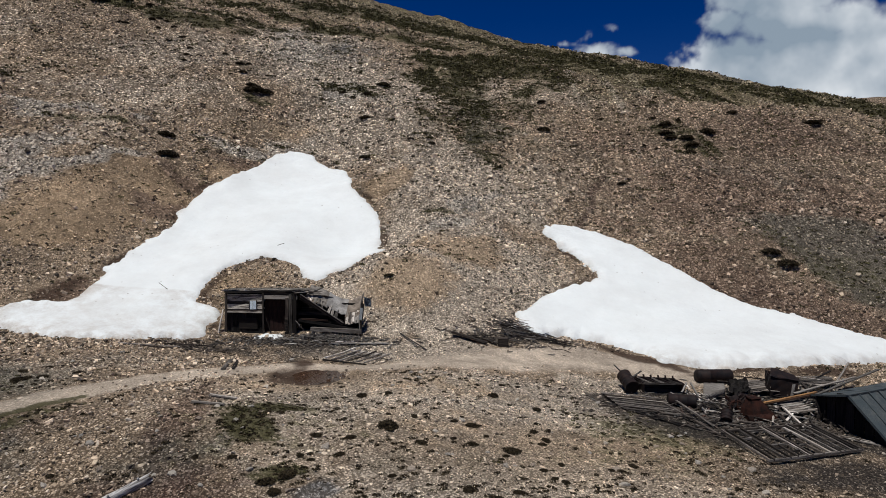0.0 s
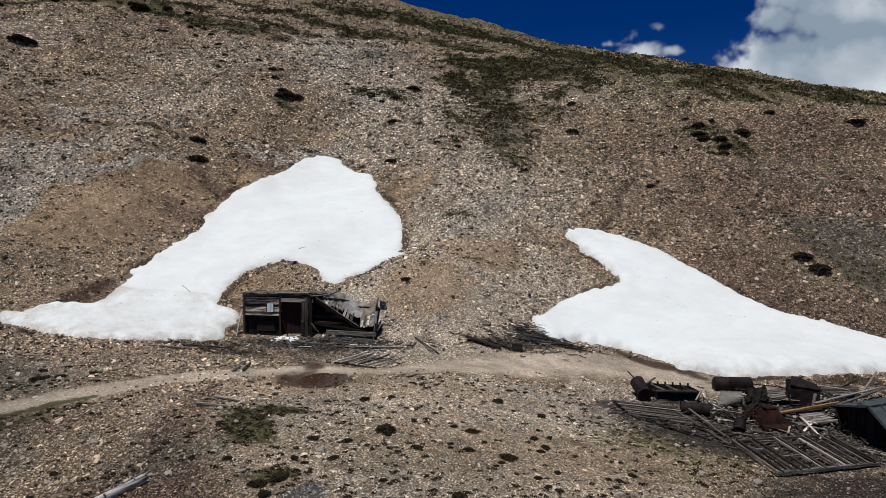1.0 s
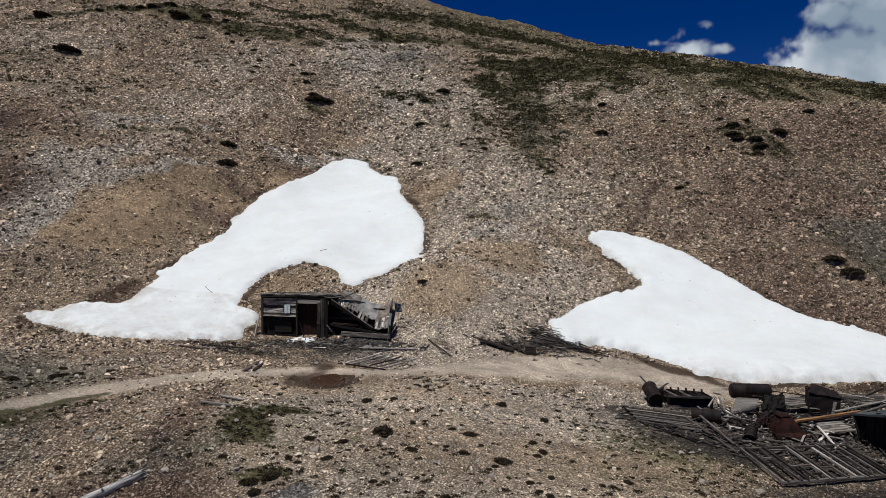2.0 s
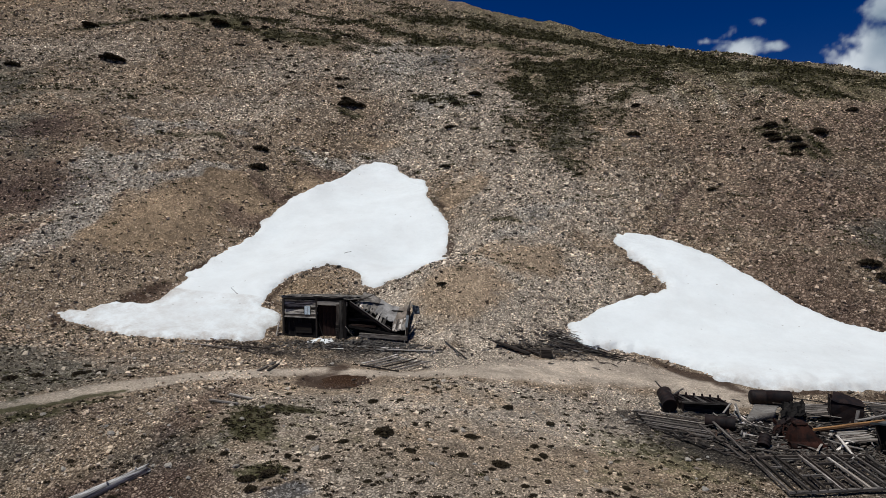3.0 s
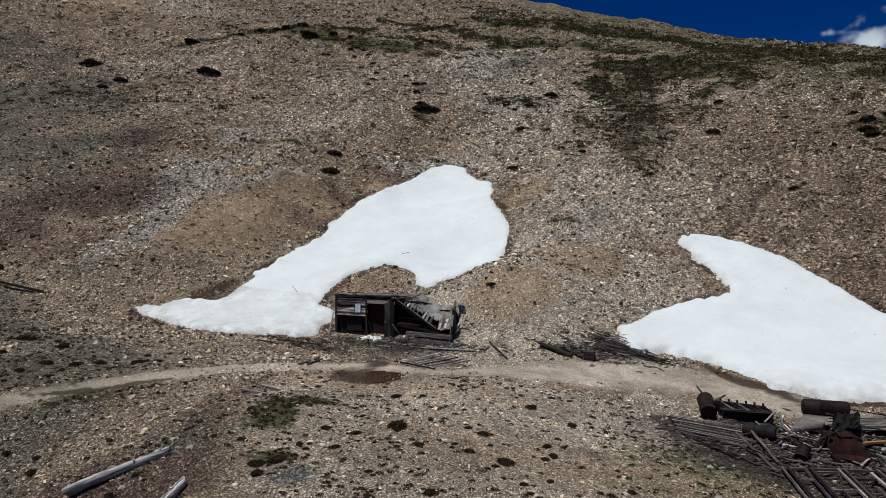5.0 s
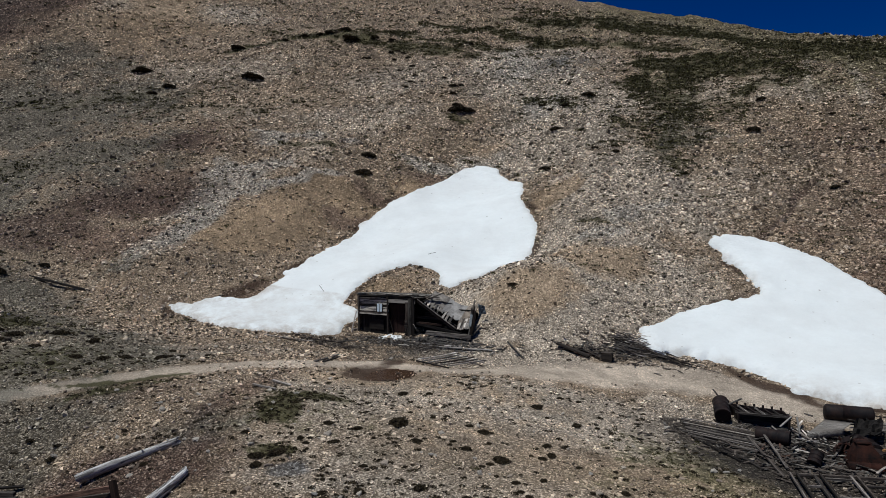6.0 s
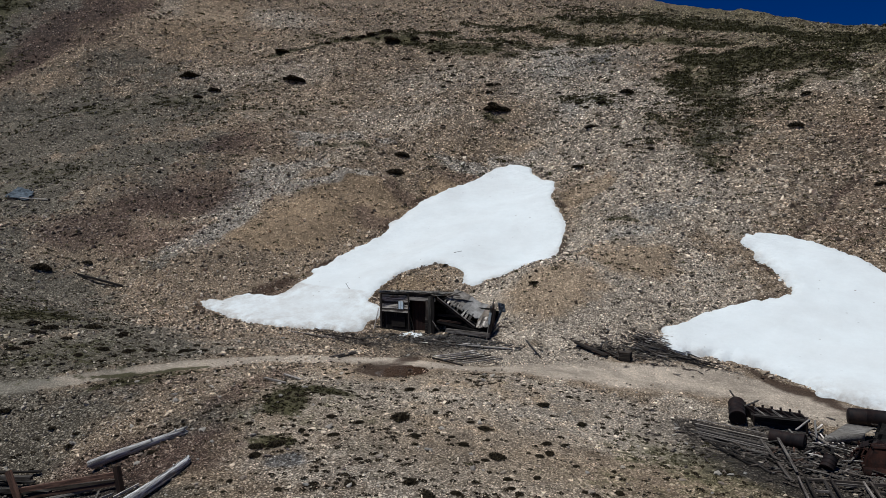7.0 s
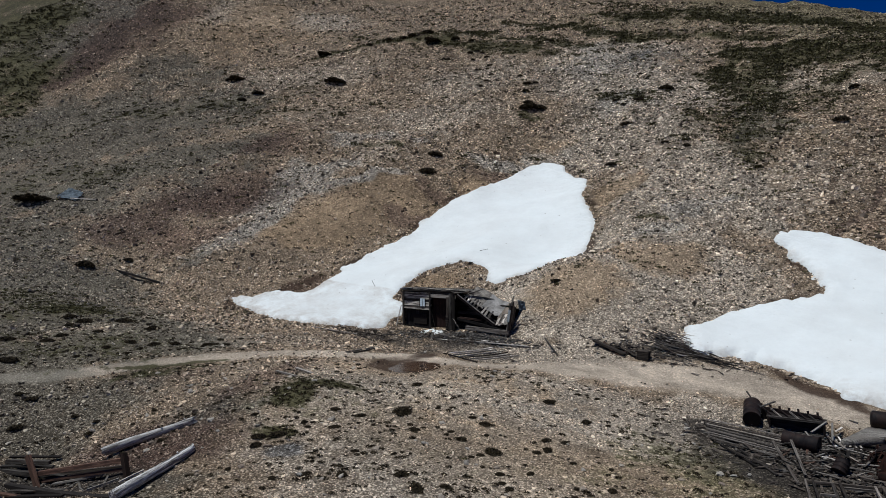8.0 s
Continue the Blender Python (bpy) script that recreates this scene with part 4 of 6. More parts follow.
def sheet_bm(corners, n, thick, warp, seed):
    """A bent sheet between four corners, with thickness."""
    r = np.random.default_rng(seed)
    a, b, c, d = (np.array(q, float) for q in corners)
    normal = np.cross(b - a, d - a)
    normal /= np.linalg.norm(normal)
    bm = bmesh.new()
    layers = []
    bumps = r.normal(0, warp, (n + 1, n + 1))
    for s in (0.5, -0.5):
        rows = []
        for i in range(n + 1):
            v = i / n
            rows.append([bm.verts.new(tuple((a * (1 - j / n) + b * j / n) * (1 - v) + (d * (1 - j / n) + c * j / n) * v + normal * (bumps[i, j] + s * thick))) for j in range(n + 1)])
        layers.append(rows)
    for k, rows in enumerate(layers):
        for i in range(n):
            for j in range(n):
                f = (rows[i][j], rows[i][j + 1], rows[i + 1][j + 1], rows[i + 1][j])
                bm.faces.new(f if k == 0 else f[::-1])
    t, u = layers
    ring = [(0, j) for j in range(n)] + [(i, n) for i in range(n)] + [(n, j) for j in range(n, 0, -1)] + [(i, 0) for i in range(n, 0, -1)]
    for (i, j), (p, q) in zip(ring, ring[1:] + ring[:1]):
        bm.faces.new((t[i][j], u[i][j], u[p][q], t[p][q]))
    bmesh.ops.recalc_face_normals(bm, faces=bm.faces)
    return bm


def fixed(ob, parent):
    ob.matrix_parent_inverse = parent.matrix_basis.inverted()
    return ob


def fixed_piece(name, a, b, width, thick, material, parent):
    """A bar laid in the world and held by a part that lies anywhere."""
    SEED[0] += 1
    bm, m = bar(a, b, width, thick, (0, 1, 0), 0.0, 0.2, SEED[0])
    ob = part(name, bm, material, parent)
    ob.matrix_basis = m
    ob.matrix_parent_inverse = (parent.parent.matrix_basis @ parent.matrix_parent_inverse @ parent.matrix_basis).inverted()
    return ob


# ---- the hut ----
def build_hut():
    hut = empty("mine_hut", (-8.4, 39.2, -0.5), "derelict dark timber hut with a collapsed roof, below the snow", "hut")
    x0, x1, y0, y1, base = -12.25, -8.15, 39.25, 41.0, -0.75

    def front(x):
        return y0 - (x - x0) * 0.10
    # upper front boards beside the doorway, each a little out of line
    for k in range(7):
        z = 0.79 + 0.142 * k
        out = 0.012 * ((k * 5) % 3)
        piece("wall_board", (x0 + 0.03 * (k % 3), front(x0) - out, z), (-10.10 + 0.03 * ((k * 2) % 3), front(-10.12) - out, z + 0.012 * (k % 2)), 0.035, 0.136, WOOD_HUT if k not in (0, 3) else WOOD_DARK, hut, ragged=0.5)
    # boards above the doorway
    piece("lintel_board", (-10.15, front(-10.1) - .03, 1.56), (-8.15, front(-8.2) - .03, 1.54), 0.05, 0.22, WOOD_LINTEL, hut, ragged=0.3)
    piece("lintel_board", (-10.1, front(-10.1), 1.72), (-8.2, front(-8.2), 1.71), 0.04, 0.13, WOOD_HUT, hut, ragged=0.3)
    # the recess below the boards, closed by black planks that paint its shade
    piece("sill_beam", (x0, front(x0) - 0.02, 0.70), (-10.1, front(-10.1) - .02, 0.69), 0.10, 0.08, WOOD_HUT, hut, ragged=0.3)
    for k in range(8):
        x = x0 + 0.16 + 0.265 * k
        piece("recess_board", (x, front(x) + 0.22, base), (x + .01, front(x) + 0.22, 0.72), 0.25, 0.03, CHARRED_SHADE, hut, up=(0, 1, 0), ragged=0.2)
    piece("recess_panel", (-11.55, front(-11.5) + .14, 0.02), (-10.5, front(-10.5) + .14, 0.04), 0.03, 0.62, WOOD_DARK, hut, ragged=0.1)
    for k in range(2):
        piece("wall_board", (x0, front(x0), -0.62 + 0.17 * k), (-10.15, front(-10.15), -0.64 + 0.175 * k), 0.035, 0.16, CHARRED_SHADE, hut, ragged=0.6)
    # corner and door posts
    for x, w in ((x0 - 0.01, 0.13), (-10.10, 0.10)):
        piece("post", (x, front(x) - 0.04, base), (x, front(x) - 0.04, 1.78), w, 0.12, WOOD_DARK, hut, up=(0, 1, 0), ragged=0.4)
    for x, w, top, mt in ((-8.74, 0.17, 1.50, WOOD_DARK), (-8.53, 0.20, 1.78, WOOD_HUT), (-8.30, 0.22, 1.76, WOOD_DARK)):
        piece("post", (x, front(x) - 0.05, base), (x + .01, front(x) - 0.05, top), w, 0.10, mt, hut, up=(0, 1, 0), ragged=0.5)
    for k in range(7):
        piece("stacked_block", (-8.86, front(-8.8) - .06, base + .12 + .17 * k), (-8.66, front(-8.7) - .06, base + .12 + .17 * k), 0.09, 0.15, WOOD_DARK, hut, ragged=0.5)
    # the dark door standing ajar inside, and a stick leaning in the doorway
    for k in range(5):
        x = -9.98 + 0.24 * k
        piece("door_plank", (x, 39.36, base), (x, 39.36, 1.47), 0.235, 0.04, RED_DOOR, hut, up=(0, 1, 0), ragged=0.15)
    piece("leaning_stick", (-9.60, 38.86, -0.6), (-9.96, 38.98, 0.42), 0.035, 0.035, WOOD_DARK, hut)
    # side, back, ceiling and floor; the black ones are added to keep the inside dark
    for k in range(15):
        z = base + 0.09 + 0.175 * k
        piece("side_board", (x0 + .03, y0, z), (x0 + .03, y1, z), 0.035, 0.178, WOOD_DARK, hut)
        piece("back_board", (x0, y1 - .12, z), (-8.0 if k > 8 else -4.9, y1 - .12, z), 0.035, 0.185, CHARRED_SHADE, hut)
    part("floor", box_bm((7.3, 1.6, 0.06), 0), CHARRED_SHADE, hut).matrix_basis = hut.matrix_basis.inverted() @ pose(-8.5, 40.2, -0.56)
    part("ceiling", box_bm((4.3, 2.15, 0.05), 0), CHARRED_SHADE, hut).matrix_basis = hut.matrix_basis.inverted() @ pose(-10.1, 40.02, 1.825)
    # pale window pane beside the doorway, in a thin frame
    pane = piece("window", (-10.68, front(-10.66) - 0.07, 0.86), (-10.68, front(-10.66) - 0.07, 1.34), 0.36, 0.012, PAPER, hut, up=(0, 1, 0), ragged=0.05, label="small pale bluish window pane in a thin frame")
    for dx in (-.20, .20):
        fixed_piece("window_frame", (-10.68 + dx, front(-10.66) - 0.085, 0.83), (-10.68 + dx, front(-10.66) - 0.085, 1.37), 0.035, 0.03, WOOD_DARK, pane)
    fixed_piece("glazing_bar", (-10.68, front(-10.66) - 0.085, 0.86), (-10.68, front(-10.66) - 0.085, 1.34), 0.012, 0.012, WOOD_GREY, pane)
    # the standing half's roof: layers of split boards
    for k in range(5):
        y = y0 + 0.07 + 0.40 * k
        piece("roof_board", (x0 - 0.10 - 0.05 * (k % 3), y, 1.90 - 0.02 * k), (-7.75 + 0.25 * ((k * 7) % 3 - 1), y - 0.40, 1.92 - 0.02 * k), 0.39, 0.04, WOOD_HUT, hut, bend=0.02, ragged=0.6)
    for k in range(7):
        a = x0 - 0.08 + 0.62 * k
        piece("roof_strip", (a, front(a) + 0.02 + .03 * (k % 2), 1.94 + 0.015 * (k % 3)), (a + 0.75, front(a + .75) + 0.03 + .05 * (k % 3), 1.95 + 0.02 * ((k * 3) % 4)), 0.34, 0.025, FELT if k % 3 else WOOD_HUT, hut, bend=0.02, ragged=0.9)
    piece("eave_beam", (x0 - 0.08, y0 - 0.06, 1.85), (-7.9, front(-7.9) - 0.05, 1.85), 0.08, 0.06, WOOD_DARK, hut, ragged=0.6)
    piece("eave_board", (-8.4, front(-8.4) + .02, 1.88), (-7.15, front(-7.2) - 0.05, 1.98), 0.30, 0.035, WOOD_HUT, hut, bend=-0.08, ragged=0.8)
    piece("eave_beam", (x0 - 0.1, y1, 1.78), (-7.7, y1 - .3, 1.78), 0.12, 0.12, WOOD_DARK, hut)
    piece("ridge_scrap", (-8.3, 38.8, 1.80), (-7.0, 39.7, 1.78), 0.22, 0.04, WOOD_DARK, hut, ragged=0.8)
    piece("ridge_scrap", (-7.9, 38.9, 1.55), (-6.85, 39.9, 2.02), 0.12, 0.04, WOOD_HUT, hut, ragged=0.8)

    # the fallen half
    xs_f = (-8.0, -7.6, -7.0, -6.2, -5.7, -5.3, -4.7)

    def sag(x, v):
        """Height of the sagging roof at x, from the front edge (v 0) to the back (v 1)."""
        low = np.interp(x, xs_f, (1.64, 1.40, 1.00, 0.48, 0.20, 0.14, 0.24))
        high = np.interp(x, xs_f, (2.02, 2.00, 1.80, 1.28, 1.12, 1.14, 1.42))
        return float(low + (high - low) * v ** 0.8)

    def felt(xa, xb, yf, lift, material, label):
        bm = bmesh.new()
        nu, nv = 12, 8
        layers = []
        for drop in (0.0, -0.035):
            layers.append([[bm.verts.new((xa + (xb - xa) * i / nu, yf + (40.75 - yf) * j / nv + (0.05 * ((i * 7) % 3 - 1) if j == 0 else 0),
                                          sag(xa + (xb - xa) * i / nu, (yf + (40.75 - yf) * j / nv - 39.0) / 1.75) + lift + drop + 0.02 * math.sin(i * 1.3 + j))) for i in range(nu + 1)] for j in range(nv + 1)])
        for k, rows in enumerate(layers):
            for j in range(nv):
                for i in range(nu):
                    f = (rows[j][i], rows[j][i + 1], rows[j + 1][i + 1], rows[j + 1][i])
                    bm.faces.new(f if k == 0 else f[::-1]).smooth = True
        for i in range(nu):
            bm.faces.new((layers[0][0][i], layers[1][0][i], layers[1][0][i + 1], layers[0][0][i + 1]))
        fixed(part("roof_felt", bm, material, hut, label), hut)
    felt(-7.70, -6.55, 39.22, 0.05, FELT, "sagging dark roofing felt")
    felt(-6.62, -5.50, 39.34, 0.09, FELT_GREY, "smooth curved grey roofing felt")
    felt(-5.54, -4.72, 39.20, 0.06, FELT_BROWN, "brownish roofing felt")
    felt(-7.75, -4.75, 39.60, -0.02, WOOD_DARK, "dark boards beneath the felt")
    rr = random.Random(4)
    for k in range(15):
        x = -7.62 + 0.198 * k
        if k in (5, 9, 10):
            continue
        piece("roof_shake", (x, 38.90 + 0.06 * (k % 3), sag(x, 0.0) + 0.03 + rr.uniform(-.03, .03)), (x + rr.uniform(-.04, .06), 39.52, sag(x, 0.30) + 0.07), rr.uniform(.13, .185), 0.03, WOOD_PALE if k % 4 else WOOD_GREY, hut, ragged=0.7)
    for k in range(5):
        x = -5.42 + 0.16 * k
        piece("roof_shake", (x, 38.86, sag(x, 0) - .10 + rr.uniform(-.03, .02)), (x + .02, 39.25, sag(x, .15) + .04), 0.15, 0.03, WOOD_PALE if k != 2 else WOOD_GREY, hut, ragged=0.5)
    for k in range(3):
        piece("felt_tear", (-7.4 + .3 * k, 39.5 + .2 * k, sag(-7.4 + .3 * k, .45 + .1 * k) + .09), (-7.0 + .3 * k, 39.9 + .25 * k, sag(-7 + .3 * k, .6 + .1 * k) + .10), 0.16, 0.02, WOOD_HUT, hut, ragged=0.9)
    piece("fallen_rafter", (-7.95, 38.72, 1.66), (-5.62, 38.95, 0.02), 0.07, 0.15, WOOD_DARK, hut, ragged=0.2)
    piece("rafter_cap", (-7.93, 38.68, 1.75), (-5.60, 38.92, 0.11), 0.10, 0.035, WOOD_LINTEL, hut, ragged=0.4, label="grey cap board on the fallen rafter")
    piece("fallen_rafter", (-8.1, 39.3, 1.45), (-5.4, 39.5, -0.12), 0.14, 0.16, CHARRED_SHADE, hut)
    piece("fallen_beam", (-8.1, 38.98, 0.26), (-4.7, 38.9, -0.30), 0.16, 0.15, CHARRED_SHADE, hut, ragged=0.5)
    piece("fallen_beam", (-7.4, 38.80, -0.22), (-4.55, 38.7, -0.34), 0.18, 0.24, WOOD_GREY, hut, ragged=0.4)
    piece("fallen_board", (-7.9, 38.95, 0.33), (-6.5, 39.0, 0.24), 0.16, 0.10, WOOD_BROWN, hut, ragged=0.9, label="reddish brown board")
    piece("fallen_board", (-8.15, 39.15, 0.62), (-6.6, 39.3, 0.55), 0.05, 0.16, WOOD_DARK, hut, ragged=0.9)
    piece("fallen_board", (-7.9, 39.5, 0.0), (-5.2, 39.4, 0.05), 0.05, 0.22, CHARRED_SHADE, hut, ragged=0.6)
    # black boards added behind the fallen half, standing for the shade inside
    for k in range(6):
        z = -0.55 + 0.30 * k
        piece("inner_board", (-8.2, 40.3, z), (-4.9, 40.2, z - 0.05), 0.04, 0.30, CHARRED_SHADE, hut)
    piece("bent_wire", (-8.22, 38.6, 0.28), (-7.95, 38.5, 0.0), 0.02, 0.02, WOOD_PALE, hut, bend=0.03)
    piece("bent_wire", (-7.95, 38.5, 0.0), (-7.5, 38.4, -0.55), 0.02, 0.02, WOOD_GREY, hut, bend=0.04)
    # the leaning end wall
    for k in range(3):
        y = 38.72 + 0.27 * k
        lean = 0.06 + 0.04 * math.sin(k * 2.1)
        top_z = (1.30, 1.36, 1.05, 1.30, 1.15, 1.3, 0.95)[k]
        piece("end_board", (-4.70, y, -0.65), (-4.64 + lean, y + 0.30 + 0.05 * (k % 3), top_z + 0.06 * (k % 2)), 0.26, 0.035, WOOD_DARK if k % 3 else WOOD_HUT, hut, up=(1, 0, 0), ragged=0.6)
    piece("end_post", (-4.66, 38.70, -0.7), (-4.52, 39.02, 1.22), 0.13, 0.13, WOOD_DARK, hut, ragged=0.5)
    piece("end_splinter", (-4.66, 39.15, 1.0), (-4.50, 39.30, 1.72), 0.10, 0.03, WOOD_PALE, hut, up=(0, 1, 0), ragged=0.9)
    piece("end_plate", (-4.62, 38.74, 0.30), (-4.55, 38.86, 0.98), 0.16, 0.015, PAPER_DIM, hut, up=(0, 1, 0), ragged=0.2, label="grey metal plate on the end wall")
    rag = part("blue_sheet", sheet_bm(((-4.55, 39.9, 1.45), (-4.2, 40.1, 1.35), (-4.12, 40.15, 0.85), (-4.5, 39.95, 0.9)), 5, 0.02, 0.03, 3), BLUE_SHEET, hut, "torn faded blue sheet")
    fixed(rag, hut)
    return hut


build_hut()


# ---- slatted panels lying on the ground ----
def on(x, y, up=0.0):
    return (x, y, gz(x, y) + up)


def slatted_panel(corners, slats, rails, material, label, width=0.09, thick=0.045, lift=0.12, skip=(), group="slatted timber panels lying on the ground"):
    """Slats from the edge a-b to the edge d-c, on rails across them."""
    a, b, c, d = (Vector(q) for q in corners)
    mid = (a + b + c + d) / 4
    ob = empty("slatted_panel", mid, label, "timber panel", group)
    rr = random.Random(int(abs(mid.x) * 100))
    for k in range(slats):
        if k in skip:
            continue
        t = k / (slats - 1)
        p, q = a.lerp(b, t), d.lerp(c, t)
        p, q = p + (q - p) * rr.uniform(-.04, .03), q + (q - p) * rr.uniform(-.05, .05)
        up = Vector((0, 0, lift + rr.uniform(-0.02, 0.03)))
        piece("slat", p + up, q + up, width, thick, rr.choice((material, material, material, WOOD_DARK, WOOD_PALE)), ob, bend=rr.uniform(-.04, .03), ragged=0.3)
    for t in rails:
        p, q = a.lerp(d, t), b.lerp(c, t)
        up = Vector((0, 0, lift - 0.06))
        piece("rail", p + (p - q) * 0.02 + up, q + (q - p) * 0.03 + up, 0.08, 0.07, WOOD_DARK if rr.random() < .5 else material, ob, ragged=0.2)
    return ob


slatted_panel((on(-5.95, 34.45), on(-3.8, 33.55), (-2.75, 36.2, gz(-2.75, 36.2) + .12), (-4.75, 37.0, gz(-4.75, 37.0) + .12)), 6, (0.0, 0.93), WOOD_PALE, "fallen slatted timber frame weathered grey, on the gravel below the hut", 0.085, 0.05, 0.14)


# ---- the heap of wreckage beside the track ----
slatted_panel((on(7.45, 32.5), on(8.0, 30.7), on(10.5, 30.0), on(10.35, 32.6)), 13, (0.04, 0.5, 0.95), WOOD_GREY, "grey slatted timber wall panel lying at the edge of the wreckage", 0.07, 0.03, 0.16)


def wall_frame():
    """A stud wall fallen flat: two plates, studs in pairs and short noggins."""
    a, b, c, d = (Vector(on(x, y, 0.14)) for x, y in ((11.44, 28.25), (16.15, 30.25), (16.6, 27.25), (12.05, 25.3)))
    ob = empty("wall_frame", (a + b + c + d) / 4, "large grey stud wall frame fallen flat beside the wreckage", "timber frame")
    up = Vector((0, 0, 0.05))
    piece("plate", a, b, 0.10, 0.10, WOOD_DARK, ob, ragged=0.2)
    piece("plate", d + (d - c) * 0.02, c + (c - d) * 0.02, 0.12, 0.10, WOOD_GREY, ob, ragged=0.2)
    rr = random.Random(31)
    for t, lo, wood in ((.0, 0, WOOD_GREY), (.045, 0, WOOD_DARK), (.16, .05, WOOD_GREY), (.205, .0, WOOD_DARK), (.30, .55, WOOD_GREY), (.41, 0, WOOD_GREY), (.455, 0, WOOD_DARK), (.55, .5, WOOD_DARK), (.63, .1, WOOD_GREY), (.70, 0, WOOD_GREY), (.745, .0, WOOD_DARK), (.82, .15, WOOD_GREY), (.88, 0, WOOD_GREY), (.93, .2, WOOD_DARK), (.99, .05, WOOD_GREY)):
        p, q = a.lerp(b, t), d.lerp(c, t + rr.uniform(-.015, .015))
        piece("stud", p.lerp(q, lo) + up, q + (q - p) * 0.02 + up, rr.uniform(.06, .10), 0.08, wood if rr.random() > .2 else WOOD_PALE, ob, bend=rr.uniform(-.02, .02), ragged=0.25)
    for t0, t1, v in ((.06, .15, .35), (.22, .40, .62), (.22, .40, .12), (.47, .62, .28), (.47, .54, .7), (.64, .69, .55), (.76, .81, .4), (.76, .92, .18), (.83, .87, .75), (.32, .40, .85)):
        piece("noggin", a.lerp(b, t0).lerp(d.lerp(c, t0), v) + up, a.lerp(b, t1).lerp(d.lerp(c, t1), v) + up, 0.08, 0.07, WOOD_GREY if t0 < .5 else WOOD_DARK, ob, ragged=0.2)
    return ob


wall_frame()
slatted_panel((on(11.75, 33.5), on(12.75, 33.4), on(12.95, 32.6), on(12.05, 32.5)), 6, (0.0, 1.0), WOOD_PALE, "small pale slatted crate side among the wreckage", 0.06, 0.03, 0.22)


def drum(a, b, radius, material, label, seed, dent=0.12):
    ob = part("drum", tube(radius, (Vector(b) - Vector(a)).length, 22, 0.035, dent=dent, seed=seed), material)
    ob.matrix_basis = along(a, b)
    return tagged(ob, label, "drum", "rusted drums in the wreckage")


drum((8.98, 34.3, -1.78), (9.12, 33.2, -2.12), 0.33, RUST_DARK, "dark rusted drum tipped against a frame in the wreckage", 2)
drum((10.42, 31.95, gz(10.4, 31.9) + 0.30), (11.62, 31.7, gz(11.6, 31.7) + 0.30), 0.31, RUST_DARK, "dark dented drum lying on broken boards", 3, 0.25)
drum((12.3, 29.9, gz(12.3, 30) + 0.10), (12.45, 30.2, gz(12.3, 30) + 0.42), 0.24, RUST_DARK, "small dark drum tipped over among broken boards", 4)


def tank(a, b, radius):
    """A long closed tank with domed ends."""
    length = (Vector(b) - Vector(a)).length
    bm = bmesh.new()
    seg, rings = 24, []
    prof = [(-0.5, 0.05), (-0.497, 0.5), (-0.485, 0.8), (-0.46, 0.97), (-0.44, 1.0), (-0.15, 1.0), (-0.148, 1.02), (-0.135, 1.02), (-0.133, 1.0), (0.2, 1.0), (0.44, 1.0), (0.46, 0.97), (0.485, 0.8), (0.497, 0.5), (0.5, 0.05)]
    for x, q in prof:
        rings.append([bm.verts.new((x * length, radius * q * math.cos(2 * math.pi * k / seg), radius * q * math.sin(2 * math.pi * k / seg))) for k in range(seg)])
    for p, q in zip(rings, rings[1:]):
        for k in range(seg):
            bm.faces.new((p[k], p[(k + 1) % seg], q[(k + 1) % seg], q[k])).smooth = True
    bm.faces.new(rings[0])
    bm.faces.new(rings[-1])
    bmesh.ops.recalc_face_normals(bm, faces=bm.faces)
    ob = part("iron_tank", bm, RUST_DARK)
    ob.matrix_basis = along(a, b)
    return tagged(ob, "long dark rusted iron tank lying beside the snow edge", "tank")


tank((13.15, 36.0, gz(13.15, 36.0) + 0.31), (15.1, 36.1, gz(15.1, 36.1) + 0.31), 0.345)


